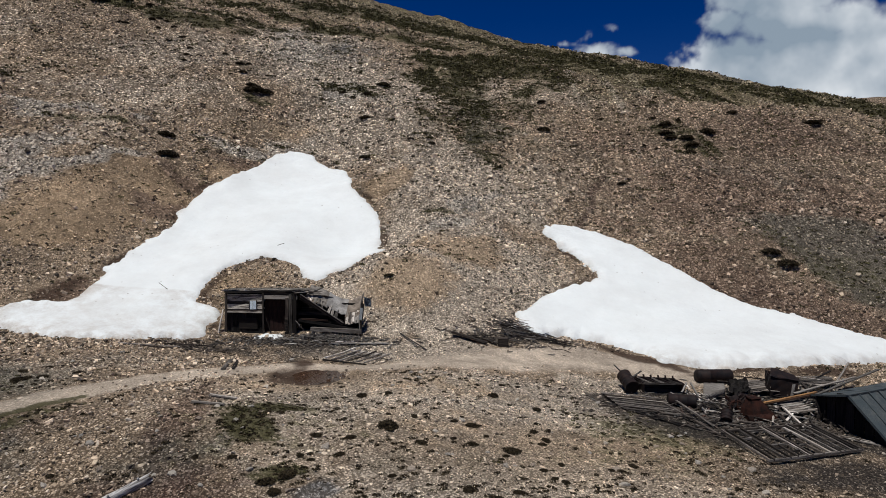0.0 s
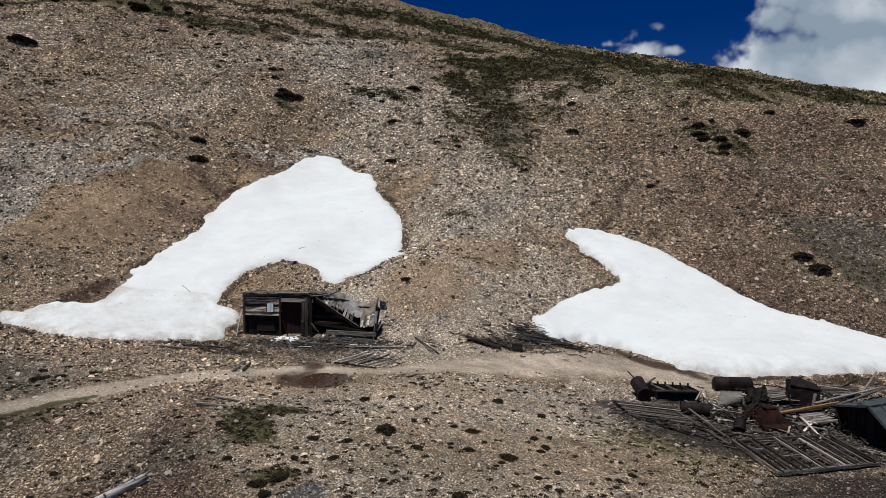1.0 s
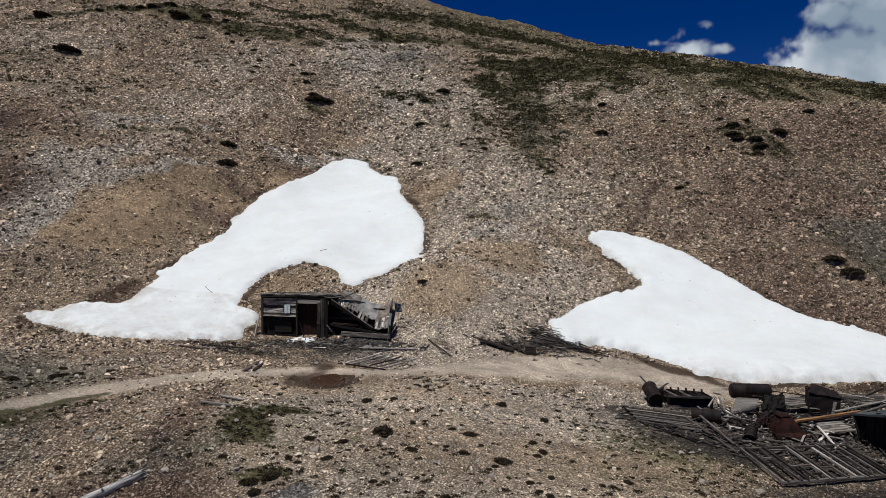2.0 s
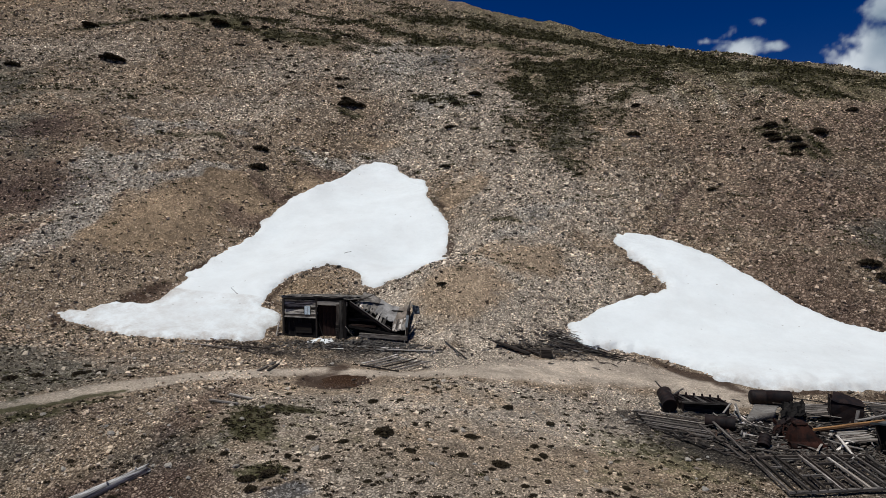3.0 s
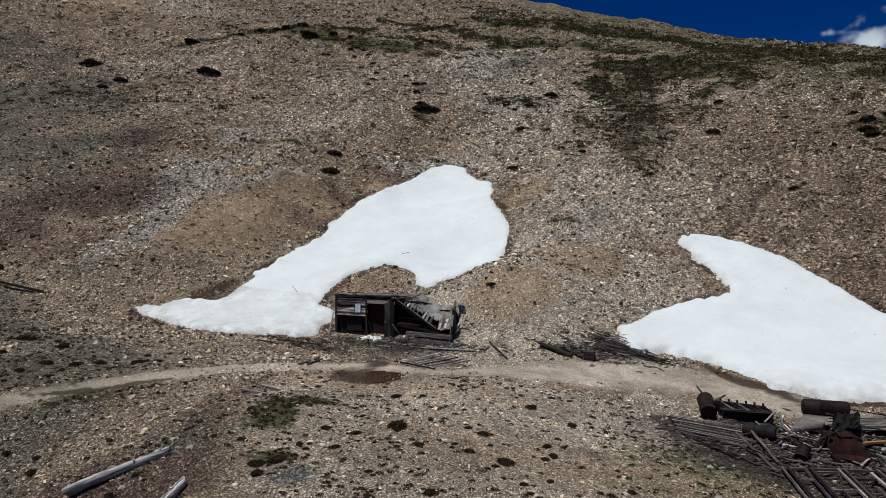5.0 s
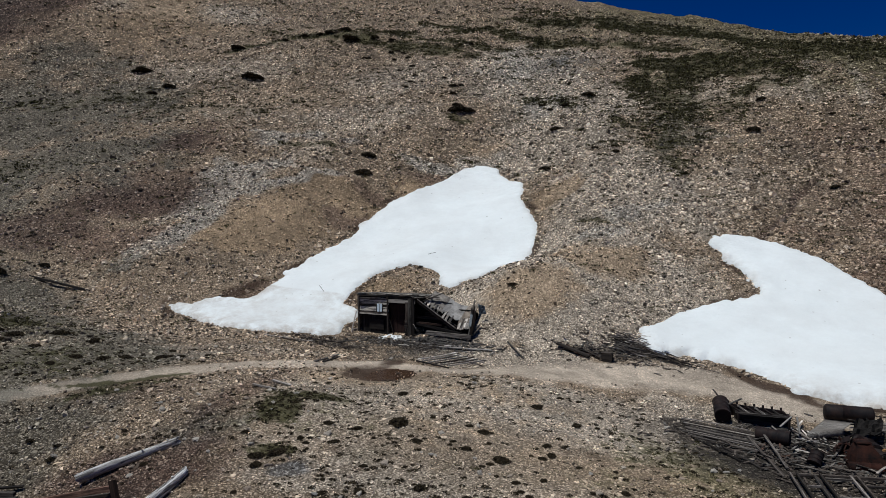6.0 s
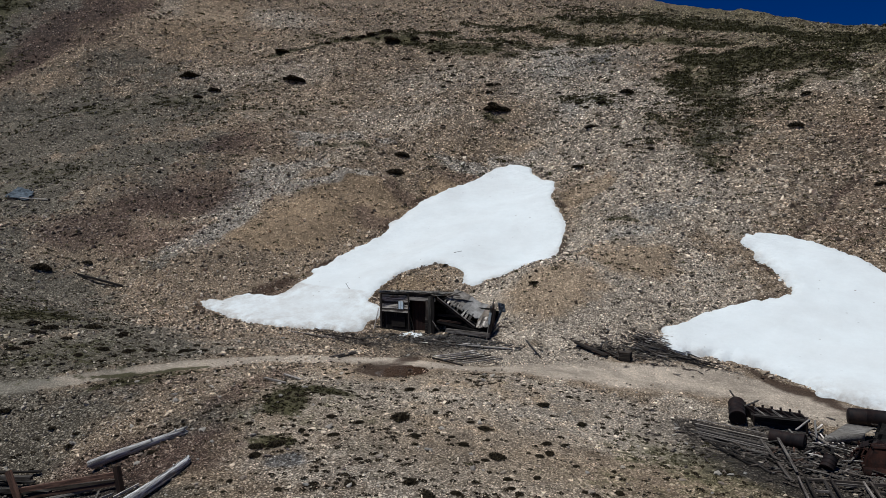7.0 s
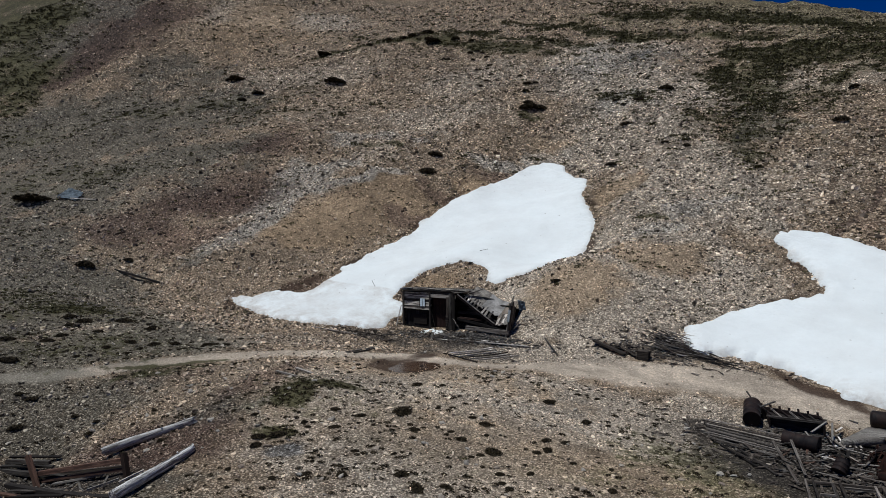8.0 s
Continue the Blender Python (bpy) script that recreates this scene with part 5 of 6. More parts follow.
def wagon_frame():
    """A dark box frame on its side with ribs along the top."""
    ob = empty("iron_bed_frame", on(10.6, 33.9), "dark iron and timber box frame with upright ribs, in the wreckage", "frame")
    g0 = gz(10.6, 33.8)
    zt, zm, zb = g0 + 0.66, g0 + 0.55, g0 + 0.08
    back_l, back_r = Vector((9.2, 34.5, zt)), Vector((11.5, 34.2, zt - 0.06))
    front_l, front_r = Vector((9.7, 33.5, zm)), Vector((11.75, 33.66, zm - 0.04))
    piece("top_rail", back_l, back_r, 0.08, 0.09, RUST_DARK, ob, ragged=0.05)
    piece("front_rail", front_l, front_r, 0.07, 0.08, WOOD_GREY, ob, ragged=0.1, label="grey front rail")
    piece("bottom_rail", (9.75, 33.35, zb - .03), (11.6, 33.45, zb - .03), 0.06, 0.06, WOOD_GREY, ob, ragged=0.1)
    for k in range(7):
        t = 0.05 + k / 6.6
        p, q = back_l.lerp(back_r, t), front_l.lerp(front_r, t)
        piece("rib", p + Vector((0, 0, 0.02)), p.lerp(q, 0.92) + Vector((0.12, 0, -0.03)), 0.05, 0.06, WOOD_GREY if k % 2 else RUST_DARK, ob, ragged=0.1)
        piece("rib_end", p + Vector((0.02, 0.02, -0.15)), p + Vector((-0.02, 0.05, 0.16)), 0.05, 0.08, RUST_DARK, ob, ragged=0.2)
    for x in (9.75, 11.7):
        piece("end_plate", (x, 33.45, zb + 0.22), (x - 0.2, 34.4, zb + 0.25), 0.05, 0.5, RUST_DARK, ob, ragged=0.05)
    # black plates added in the open box to stand for its shaded inside
    piece("side_plate", (9.75, 33.85, zb + 0.2), (11.68, 33.95, zb + 0.2), 0.05, 0.5, CHARRED_SHADE, ob, ragged=0.05)
    piece("top_plate", (9.6, 34.0, zm - .04), (11.7, 33.95, zm - .06), 0.75, 0.03, CHARRED_SHADE, ob, ragged=0.1)
    piece("back_plate", (9.3, 34.45, zb + 0.25), (11.45, 34.2, zb + 0.2), 0.05, 0.6, RUST_DARK, ob, ragged=0.05)
    return ob


wagon_frame()


def iron_bin():
    ob = empty("iron_bin", on(16.85, 34.5), "black sheet iron bin with a bent lid in the wreckage", "bin")
    g0 = gz(16.85, 34.5)
    for n, c in (("front_plate", ((16.2, 34.1, g0 - .1), (17.45, 33.95, g0 - .1), (17.5, 34.0, g0 + .80), (16.2, 34.1, g0 + 1.02))),
                 ("end_plate", ((16.2, 34.1, g0 - .1), (16.35, 35.0, g0), (16.35, 35.05, g0 + 1.1), (16.2, 34.1, g0 + 1.02))),
                 ("end_plate", ((17.45, 33.95, g0 - .1), (17.7, 34.9, g0), (17.7, 34.95, g0 + .85), (17.5, 34.0, g0 + .80))),
                 ("back_plate", ((16.35, 35.0, g0), (17.7, 34.9, g0), (17.7, 34.95, g0 + .85), (16.35, 35.05, g0 + 1.1))),
                 ("lid", ((16.15, 34.05, g0 + 1.0), (17.55, 33.95, g0 + .80), (17.6, 34.6, g0 + .95), (16.5, 34.8, g0 + 1.28)))):
        fixed(part(n, sheet_bm(c, 4, 0.03, 0.02, len(n)), RUST_DARK, ob), ob)
    return ob


iron_bin()


def rusted_machine():
    """A seized winch: bed frame, drum, gear wheel, housing and bent plates."""
    ob = empty("rusted_winch", on(13.9, 31.6), "heap of red rusted winch machinery amid broken boards", "machinery")
    g0 = gz(13.9, 31.4) - 0.18
    for y in (30.7, 32.2):
        piece("bed_beam", (13.1, y, g0 + .12), (15.0, y + .2, g0 + .14), 0.16, 0.18, RUST_RED, ob, ragged=0.05)
    d = part("winding_drum", tube(0.20, 1.1, 20, 0.12, seed=8), RUST_RED, ob)
    d.matrix_basis = ob.matrix_basis.inverted() @ along((13.35, 30.42, g0 + .22), (14.6, 30.62, g0 + .22))
    bm = bmesh.new()
    for k in range(18):
        a0, a1 = 2 * math.pi * k / 18, 2 * math.pi * (k + .5) / 18
        for r0, r1, w in ((0.27, 0.33, 0.04), (0.32, 0.38, 0.03)):
            if r1 > .35:
                angs = (a0, a1)
            else:
                angs = (a0, 2 * math.pi * (k + 1) / 18)
            vs = [bm.verts.new((s * w, r * math.cos(a), r * math.sin(a))) for s in (-1, 1) for a in angs for r in (r0, r1)]
            for f in ((0, 1, 3, 2), (4, 6, 7, 5), (0, 4, 5, 1), (2, 3, 7, 6), (1, 5, 7, 3), (0, 2, 6, 4)):
                bm.faces.new([vs[i] for i in f])
    for k in range(5):
        a = 2 * math.pi * k / 5
        c = Matrix.Rotation(a, 4, "X") @ Matrix.Translation((0, 0.15, 0)) @ Matrix.Diagonal((0.05, 0.30, 0.05, 1))
        bmesh.ops.create_cube(bm, size=1, matrix=c)
    bmesh.ops.recalc_face_normals(bm, faces=bm.faces)
    w = part("gear_wheel", bm, RUST_RED, ob)
    w.matrix_basis = ob.matrix_basis.inverted() @ pose(13.45, 31.5, g0 + .5, 20, 45, 60)
    # a hopper of riveted plate with a dented front
    bm = bmesh.new()
    rr = random.Random(12)
    rings = []
    for h, w, dd in ((0.0, 1.35, 0.95), (0.12, 1.38, 0.98), (0.16, 1.30, 0.92), (0.55, 0.95, 0.75), (0.95, 0.48, 0.42), (1.02, 0.52, 0.46), (1.06, 0.50, 0.44)):
        ring = []
        for sx, sy in ((-1, -1), (-.33, -1.03), (.33, -1.03), (1, -1), (1.03, 0), (1, 1), (0, 1), (-1, 1), (-1.03, 0)):
            ring.append(bm.verts.new((sx * w / 2 + rr.uniform(-.03, .03) - 0.22 * h, sy * dd / 2 + rr.uniform(-.03, .03) + 0.18 * h, h)))
        rings.append(ring)
    for p, q in zip(rings, rings[1:]):
        for k in range(9):
            bm.faces.new((p[k], p[(k + 1) % 9], q[(k + 1) % 9], q[k]))
    bm.faces.new(rings[0][::-1])
    bm.faces.new(rings[-1])
    bmesh.ops.recalc_face_normals(bm, faces=bm.faces)
    body = part("hopper", bm, RUST_RED, ob, "dark red rusted plate hopper")
    body.matrix_basis = ob.matrix_basis.inverted() @ pose(14.25, 30.95, g0 + .02, 0, 0, 14)
    for n, c in (("bent_plate", ((13.6, 32.2, g0 + .3), (15.2, 32.0, g0 + .3), (14.5, 32.6, g0 + .75), (13.9, 32.5, g0 + .95))),
                 ("cover", ((13.0, 31.2, g0 + .1), (13.2, 32.6, g0 + .2), (13.8, 32.4, g0 + .95), (13.4, 31.3, g0 + .7)))):
        fixed(part(n, sheet_bm(c, 5, 0.03, 0.05, len(n) + 3), RUST_DARK, ob), ob)
    for k in range(18):
        a = Vector((rr.gauss(13.8, 0.40), rr.gauss(32.0, 0.4), g0 + rr.uniform(0.2, 0.6)))
        b = a + Vector((rr.uniform(-.7, .7), rr.uniform(-.7, .7), rr.uniform(-.1, .5)))
        piece("rod", a, b, 0.035, 0.03 if k % 4 else 0.14, RUST_RED if k % 3 else RUST_DARK, ob, bend=rr.uniform(-.1, .1), ragged=0.1)
    return ob


rusted_machine()


def fallen_roof():
    ob = empty("fallen_roof", on(19.5, 31.0), "collapsed gabled roof with faded blue-grey roofing, on the wreckage", "roof")
    apex, eave, foot = Vector((17.36, 29.5, -1.55)), Vector((16.9, 31.5, -2.05)), Vector((18.35, 28.15, -3.2))
    run = Vector((5.5, 2.3, 0.15))
    for k in range(10):
        t0, t1 = k / 10, (k + 0.965) / 10
        p, q = apex + run * t0, apex + run * t1
        fixed(part("roofing_sheet", sheet_bm((p, q, foot + run * t1 * 1.02, foot + run * t0 * 1.02), 4, 0.04, 0.012, k), TEAL_ROOF, ob), ob)
        piece("seam", p + Vector((0.02, -0.03, 0.03)), foot + run * t0 * 1.02 + Vector((0.02, -0.03, 0.03)), 0.05, 0.04, TEAL_ROOF, ob, up=(0, -1, 1), ragged=0.1)
        fixed(part("roofing_sheet", sheet_bm((p + Vector((0, 0, .02)), q + Vector((0, 0, .02)), eave + run * t1 * 1.0, eave + run * t0 * 1.0), 4, 0.04, 0.015, k + 30), TEAL_ROOF, ob), ob)
    piece("ridge_board", apex + Vector((-.1, -.05, .05)), apex + run + Vector((0, 0, .05)), 0.12, 0.05, TEAL_ROOF, ob)
    piece("barge_board", apex + Vector((-.06, -.03, .02)), foot + Vector((-.08, -.02, .06)), 0.05, 0.10, TEAL_ROOF, ob, ragged=0.2)
    piece("barge_board", apex + Vector((-.08, 0, .0)), eave + Vector((-.08, 0, .02)), 0.05, 0.08, TEAL_ROOF, ob)
    for k in range(6):
        p = apex + run * (k + .4) / 6
        piece("rafter", p + Vector((0, .1, -.12)), foot + run * (k + .4) / 6 + Vector((0, .15, 0)), 0.07, 0.14, CHARRED_SHADE, ob)
    piece("prop", (17.6, 30.3, gz(17.6, 30.3)), (17.7, 30.2, -1.75), 0.10, 0.10, CHARRED_SHADE, ob)
    # black boards across the open gable, painting the shade of the void behind
    for k in range(7):
        t = (k + .5) / 7
        p = Vector((16.98, 31.35, 0)).lerp(Vector((18.25, 28.45, 0)), t)
        top = float(np.interp(t, (0, .35, 1), (-2.1, -1.68, -3.0)))
        piece("gable_board", (p.x + .12, p.y + .1, gz(p.x, p.y) - .1), (p.x + .12, p.y + .1, top), 0.40, 0.03, CHARRED_SHADE, ob, up=(1, .4, 0), ragged=0.3)
    # sheet and boards added along the eave to keep light out of the gable
    fixed(part("sheathing", sheet_bm((eave + Vector((.05, -.1, .0)), eave + run + Vector((0, -.1, 0)), eave + run + Vector((.1, -.3, -1.4)), eave + Vector((.2, -.3, -1.3))), 4, 0.04, 0.02, 9), WOOD_DARK, ob), ob)
    for k in range(5):
        piece("sheathing_board", (16.95 + .12 * k, 31.2 - .1 * k, -3.0 + 0.16 * k), (22.0, 33.3, -2.9 + 0.16 * k), 0.04, 0.15, WOOD_DARK, ob)
    return ob


fallen_roof()


def board_panel(corners, n, material, label):
    """A panel of boards laid side by side, with two battens beneath."""
    a, b, c, d = (Vector(q) for q in corners)
    ob = empty("timber_deck", (a + b + c + d) / 4, label, "timber deck", "broken board decks in the wreckage")
    w = (d - a).length / n
    for k in range(n):
        t = (k + .5) / n
        p, q = a.lerp(d, t), b.lerp(c, t)
        piece("board", p, q + (q - p) * 0.04 * ((k * 5) % 3 - 1), w * 0.94, 0.03, material if k % 3 else WOOD_GREY, ob, ragged=0.35)
    for t in (0.15, 0.85):
        piece("batten", a.lerp(b, t) - Vector((0, 0, .05)), d.lerp(c, t) - Vector((0, 0, .05)), 0.08, 0.05, WOOD_GREY, ob)
    return ob


def lifted(pts, ups):
    return [on(x, y, u) for (x, y), u in zip(pts, ups)]


def warped_board():
    """A thin sheet of board whose near edge has curled under."""
    bm = bmesh.new()
    a, b, c, d = (Vector(on(x, y, u)) for x, y, u in ((12.3, 32.6, .40), (13.7, 33.5, .52), (14.1, 34.6, .45), (13.1, 34.7, .42)))
    rr = random.Random(9)
    nu, rows = 10, []
    side = (a - d).normalized()
    for j in range(15):
        if j < 8:
            v, drop, out = 1 - j / 7, 0.0, 0.0
        else:
            ang = (j - 7) / 7 * 2.9
            v, drop, out = 0.0, 0.13 * (1 - math.cos(ang)), 0.13 * math.sin(ang)
        rows.append([bm.verts.new(a.lerp(b, i / nu).lerp(d.lerp(c, i / nu), v) + side * out - Vector((0, 0, drop + rr.uniform(-.012, .012)))) for i in range(nu + 1)])
    for p, q in zip(rows, rows[1:]):
        for i in range(nu):
            bm.faces.new((p[i], p[i + 1], q[i + 1], q[i])).smooth = True
    bmesh.ops.recalc_face_normals(bm, faces=bm.faces)
    bmesh.ops.solidify(bm, geom=bm.faces[:], thickness=0.02)
    return tagged(part("warped_board", bm, WOOD_LINTEL), "warped grey sheet of board with a curled edge on the wreckage", "board")


warped_board()
black = part("crumpled_tarpaper", sheet_bm(lifted(((13.9, 33.3), (15.0, 33.7), (15.2, 34.5), (14.2, 34.5)), (.30, .35, .75, .70)), 8, 0.02, 0.10, 6), CHARRED_SHADE)
tagged(black, "crumpled black tar paper heaped on broken boards", "tar paper")
board_panel(lifted(((14.9, 35.6), (16.4, 35.8), (16.8, 34.6), (15.3, 34.0)), (.2, .2, .2, .18)), 7, WOOD_GREY, "grey board floor panel lying flat in the wreckage")
board_panel(lifted(((15.75, 32.7), (17.1, 33.3), (17.3, 32.2), (15.95, 31.25)), (.30, .26, .2, .24)), 6, WOOD_PALE, "pale broken board panel leaning on rubble")
board_panel(lifted(((18.3, 36.3), (20.4, 36.6), (20.6, 35.6), (18.5, 35.2)), (.2, .25, .25, .2)), 7, WOOD_GREY, "grey broken board panel near the snow edge")


def plank(a, b, width, thick, material, label, group="loose planks in the wreckage", name="plank", **kw):
    ob = piece(name, a, b, width, thick, material, None, **kw)
    return tagged(ob, label, "plank", group)


# named timbers on top of the heap
plank(on(14.8, 31.9, .42), on(18.2, 33.6, .55), 0.15, 0.08, WOOD_ORANGE, "long orange-brown beam across the wreckage", ragged=0.15)
plank(on(15.0, 32.1, .36), on(17.6, 33.2, .48), 0.14, 0.08, WOOD_BROWN, "brown beam lying across the wreckage", ragged=0.2)
plank(on(13.7, 30.3, .16), on(18.3, 32.6, .24), 0.13, 0.06, WOOD_GREY, "long grey plank lying across the wreckage")
plank(on(15.55, 31.5, .45), on(15.7, 29.7, .12), 0.10, 0.04, WOOD_PALE, "pale slanting plank in the wreckage")
plank(on(17.6, 32.6, .75), on(23.2, 36.8, .9), 0.16, 0.05, WOOD_PALE, "long pale plank resting on the fallen roof")
plank(on(17.0, 33.4, .5), on(21.5, 36.0, .6), 0.15, 0.05, WOOD_PALE, "long pale plank across the wreckage")
plank(on(20.3, 35.6, .35), on(21.7, 37.0, .95), 0.10, 0.05, WOOD_PALE, "pale plank sticking up from the wreckage")
plank(on(10.1, 31.4, .25), on(11.25, 28.1, .08), 0.10, 0.05, WOOD_GREY, "long grey pole on broken boards", ragged=0.2)
plank(on(10.7, 31.6, .35), on(11.4, 28.9, .1), 0.09, 0.05, WOOD_GREY, "long grey pole on broken boards", ragged=0.2)
plank(on(8.5, 30.2, .12), on(9.95, 28.7, .06), 0.08, 0.06, WOOD_DARK, "dark rail lying on gravel")
plank(on(9.2, 30.0, .12), on(10.6, 28.4, .06), 0.08, 0.06, WOOD_GREY, "grey rail lying on gravel")
plank((9.0, 34.6, -1.75), (8.65, 35.0, -1.4), 0.06, 0.05, WOOD_GREY, "short grey pole leaning on a frame")
plank((9.35, 33.9, -1.75), (9.85, 34.3, -1.55), 0.09, 0.04, WOOD_PALE, "short pale plank on a rusted drum")
plank(on(11.75, 33.3, .75), on(11.3, 32.6, .45), 0.08, 0.05, WOOD_PALE, "pale propped plank in the wreckage")
plank(on(11.95, 33.3, .75), on(12.0, 32.4, .35), 0.08, 0.05, WOOD_PALE, "pale propped plank in the wreckage")
plank(on(17.1, 33.8, .2), on(17.2, 33.8, .8), 0.14, 0.04, WOOD_PALE, "pale plank end standing upright in the wreckage", up=(0, 1, 0))
for a, b, m in (((17.5, 30.2), (18.7, 29.6), WOOD_PALE), ((17.6, 30.4), (18.8, 29.85), WOOD_PALE), ((16.8, 29.2), (18.0, 28.6), WOOD_PALE), ((17.0, 29.05), (18.1, 28.4), WOOD_GREY), ((16.9, 29.4), (18.0, 28.8), WOOD_GREY)):
    plank(on(*a, .06), on(*b, .06), 0.09, 0.035, m, "narrow pale plank lying on dark ground")


def plank_heap(rng_seed, n, centre, spread, height, woods, length, group, label, turn=None, wide=(0.035, 0.13), name="plank"):
    r = random.Random(rng_seed)
    for k in range(n):
        x, y = centre[0] + r.gauss(0, spread[0]), centre[1] + r.gauss(0, spread[1])
        a = r.uniform(0, math.pi) if turn is None else radians(r.gauss(*turn))
        ln = r.uniform(*length)
        d = Vector((math.cos(a), math.sin(a), 0)) * ln / 2
        u0, u1 = r.uniform(0.03, height), r.uniform(0.03, height)
        ends = np.array([x - d.x, x + d.x]), np.array([y - d.y, y + d.y])
        if y > 34 and snow_depth(*ends).max() > -0.25 and "snow" not in group:
            continue
        mt = r.choice(woods)
        tone = {"dark_stained_timber": "dark", "grey_weathered_timber": "grey", "pale_weathered_timber": "pale", "brown_timber": "brown", "charred_shade_timber": "charred"}[mt.name]
        plank(on(x - d.x, y - d.y, u0), on(x + d.x, y + d.y, u1), r.uniform(*wide), r.uniform(0.015, 0.04), mt, "%s %s" % (tone, label), group, name, bend=r.uniform(-.04, .04), ragged=0.6)


plank_heap(13, 70, (12.6, 31.2), (1.2, 0.9), 0.22, (WOOD_PALE, WOOD_GREY, WOOD_DARK, CHARRED_SHADE, CHARRED_SHADE, WOOD_BROWN), (0.3, 0.9), "loose planks in the wreckage", "short broken board end in the wreckage", name="board_end")
plank_heap(14, 44, (15.9, 31.9), (1.5, 1.3), 0.35, (WOOD_PALE, WOOD_PALE, WOOD_GREY, WOOD_DARK, WOOD_DARK), (0.3, 1.4), "loose planks in the wreckage", "broken board in the wreckage heap", name="broken_board")
plank_heap(3, 56, (13.3, 31.9), (1.6, 0.9), 0.30, (WOOD_GREY, WOOD_DARK, WOOD_DARK, CHARRED_SHADE, CHARRED_SHADE, WOOD_PALE, WOOD_BROWN), (0.4, 1.7), "loose planks in the wreckage", "broken plank in the wreckage heap")
plank_heap(4, 84, (18.9, 34.5), (1.9, 0.9), 0.45, (WOOD_GREY, WOOD_PALE, CHARRED_SHADE, CHARRED_SHADE, WOOD_DARK, WOOD_DARK), (0.5, 2.4), "loose planks in the wreckage", "broken plank in the wreckage heap", (25, 35))
plank_heap(5, 10, (11.0, 30.0), (0.8, 0.8), 0.2, (WOOD_GREY, WOOD_DARK, WOOD_GREY), (0.8, 2.0), "loose planks in the wreckage", "broken plank at the edge of the wreckage", (-35, 30))
plank_heap(6, 8, (15.6, 29.2), (1.3, 0.6), 0.15, (WOOD_GREY, WOOD_DARK, WOOD_DARK), (0.8, 2.6), "loose planks in the wreckage", "broken plank on a fallen wall frame", (40, 40))

# ---- dark planks heaped at the tip of the snow ----
plank_heap(7, 105, (4.15, 40.2), (0.42, 0.45), 0.42, (WOOD_DARK, WOOD_DARK, WOOD_GREY, WOOD_GREY, WOOD_PALE), (0.4, 1.5), "planks heaped beside the snow", "thin weathered stick in a heap beside the snow", (-1, 8), (.03, .075))
plank_heap(8, 44, (5.6, 39.9), (0.85, 0.22), 0.2, (WOOD_DARK, WOOD_GREY, WOOD_DARK), (0.5, 1.8), "planks heaped beside the snow", "thin weathered stick in a heap beside the snow", (4, 9), (.03, .08))
plank_heap(9, 9, (2.0, 38.5), (0.5, 0.18), 0.2, (WOOD_DARK, WOOD_DARK, WOOD_BROWN), (0.8, 2.4), "planks heaped beside the snow", "weathered plank lying by the track", (-10, 14))
plank(on(0.5, 38.75, .25), on(2.4, 38.15, .12), 0.26, 0.10, WOOD_DARK, "thick dark beam lying by the track", "planks heaped beside the snow")
crate = empty("small_crate", on(3.3, 38.25), "small charred wooden crate by the plank heap", "crate")
for y in (38.05, 38.45):
    piece("side", (3.05, y, gz(3.3, 38.25) + .2), (3.6, y, gz(3.3, 38.25) + .2), 0.03, 0.44, WOOD_DARK, crate)
for x in (3.06, 3.58):
    piece("end", (x, 38.05, gz(3.3, 38.25) + .2), (x, 38.45, gz(3.3, 38.25) + .2), 0.03, 0.44, WOOD_DARK, crate)
piece("lid", (3.04, 38.25, gz(3.3, 38.25) + .43), (3.62, 38.25, gz(3.3, 38.25) + .43), 0.46, 0.03, WOOD_DARK, crate)

# ---- scraps round the hut ----
plank_heap(10, 12, (-6.0, 37.9), (1.5, 0.35), 0.1, (WOOD_GREY, WOOD_DARK, WOOD_PALE), (0.5, 2.0), "scrap timber round the hut", "broken plank lying below the hut", (-6, 18))
for a, b, w, m in (((-16.6, 35.4), (-13.9, 36.5), .12, WOOD_GREY), ((-14.6, 36.7), (-12.3, 37.3), .10, WOOD_DARK), ((-15.6, 35.7), (-14.4, 35.9), .10, WOOD_DARK), ((-12.6, 37.5), (-11.6, 37.9), .1, WOOD_GREY),
                   ((-12.7, 39.1), (-12.35, 39.25), .1, WOOD_PALE), ((-9.75, 30.6), (-10.4, 34.0), .20, WOOD_GREY), ((-9.35, 30.7), (-9.95, 33.6), .16, WOOD_DARK), ((-6.1, 37.75), (-3.0, 38.1), .17, WOOD_PALE), ((-5.9, 38.0), (-4.9, 38.15), .16, WOOD_PALE), ((-2.4, 38.9), (-0.9, 37.2), .06, WOOD_GREY), ((-7.1, 37.6), (-6.2, 37.6), .10, WOOD_DARK), ((-7.0, 38.35), (-5.9, 38.4), .10, WOOD_DARK)):
    plank(on(*a, .05), on(*b, .07), w, 0.045, m, "old plank lying on the ground near the hut", "scrap timber round the hut")
plank((-12.62, 38.9, gz(-12.6, 38.9)), (-12.40, 39.15, 0.85), 0.09, 0.05, WOOD_PALE, "pale stick leaning on the hut corner", "scrap timber round the hut")
plank(on(-9.15, 25.05, .07), on(-7.95, 25.0, .07), 0.14, 0.05, WOOD_PALE, "pale plank lying on turf", "pale planks on the slope")
plank(on(-8.75, 25.9, .07), on(-7.7, 25.75, .07), 0.14, 0.05, WOOD_PALE, "pale plank lying on turf", "pale planks on the slope")


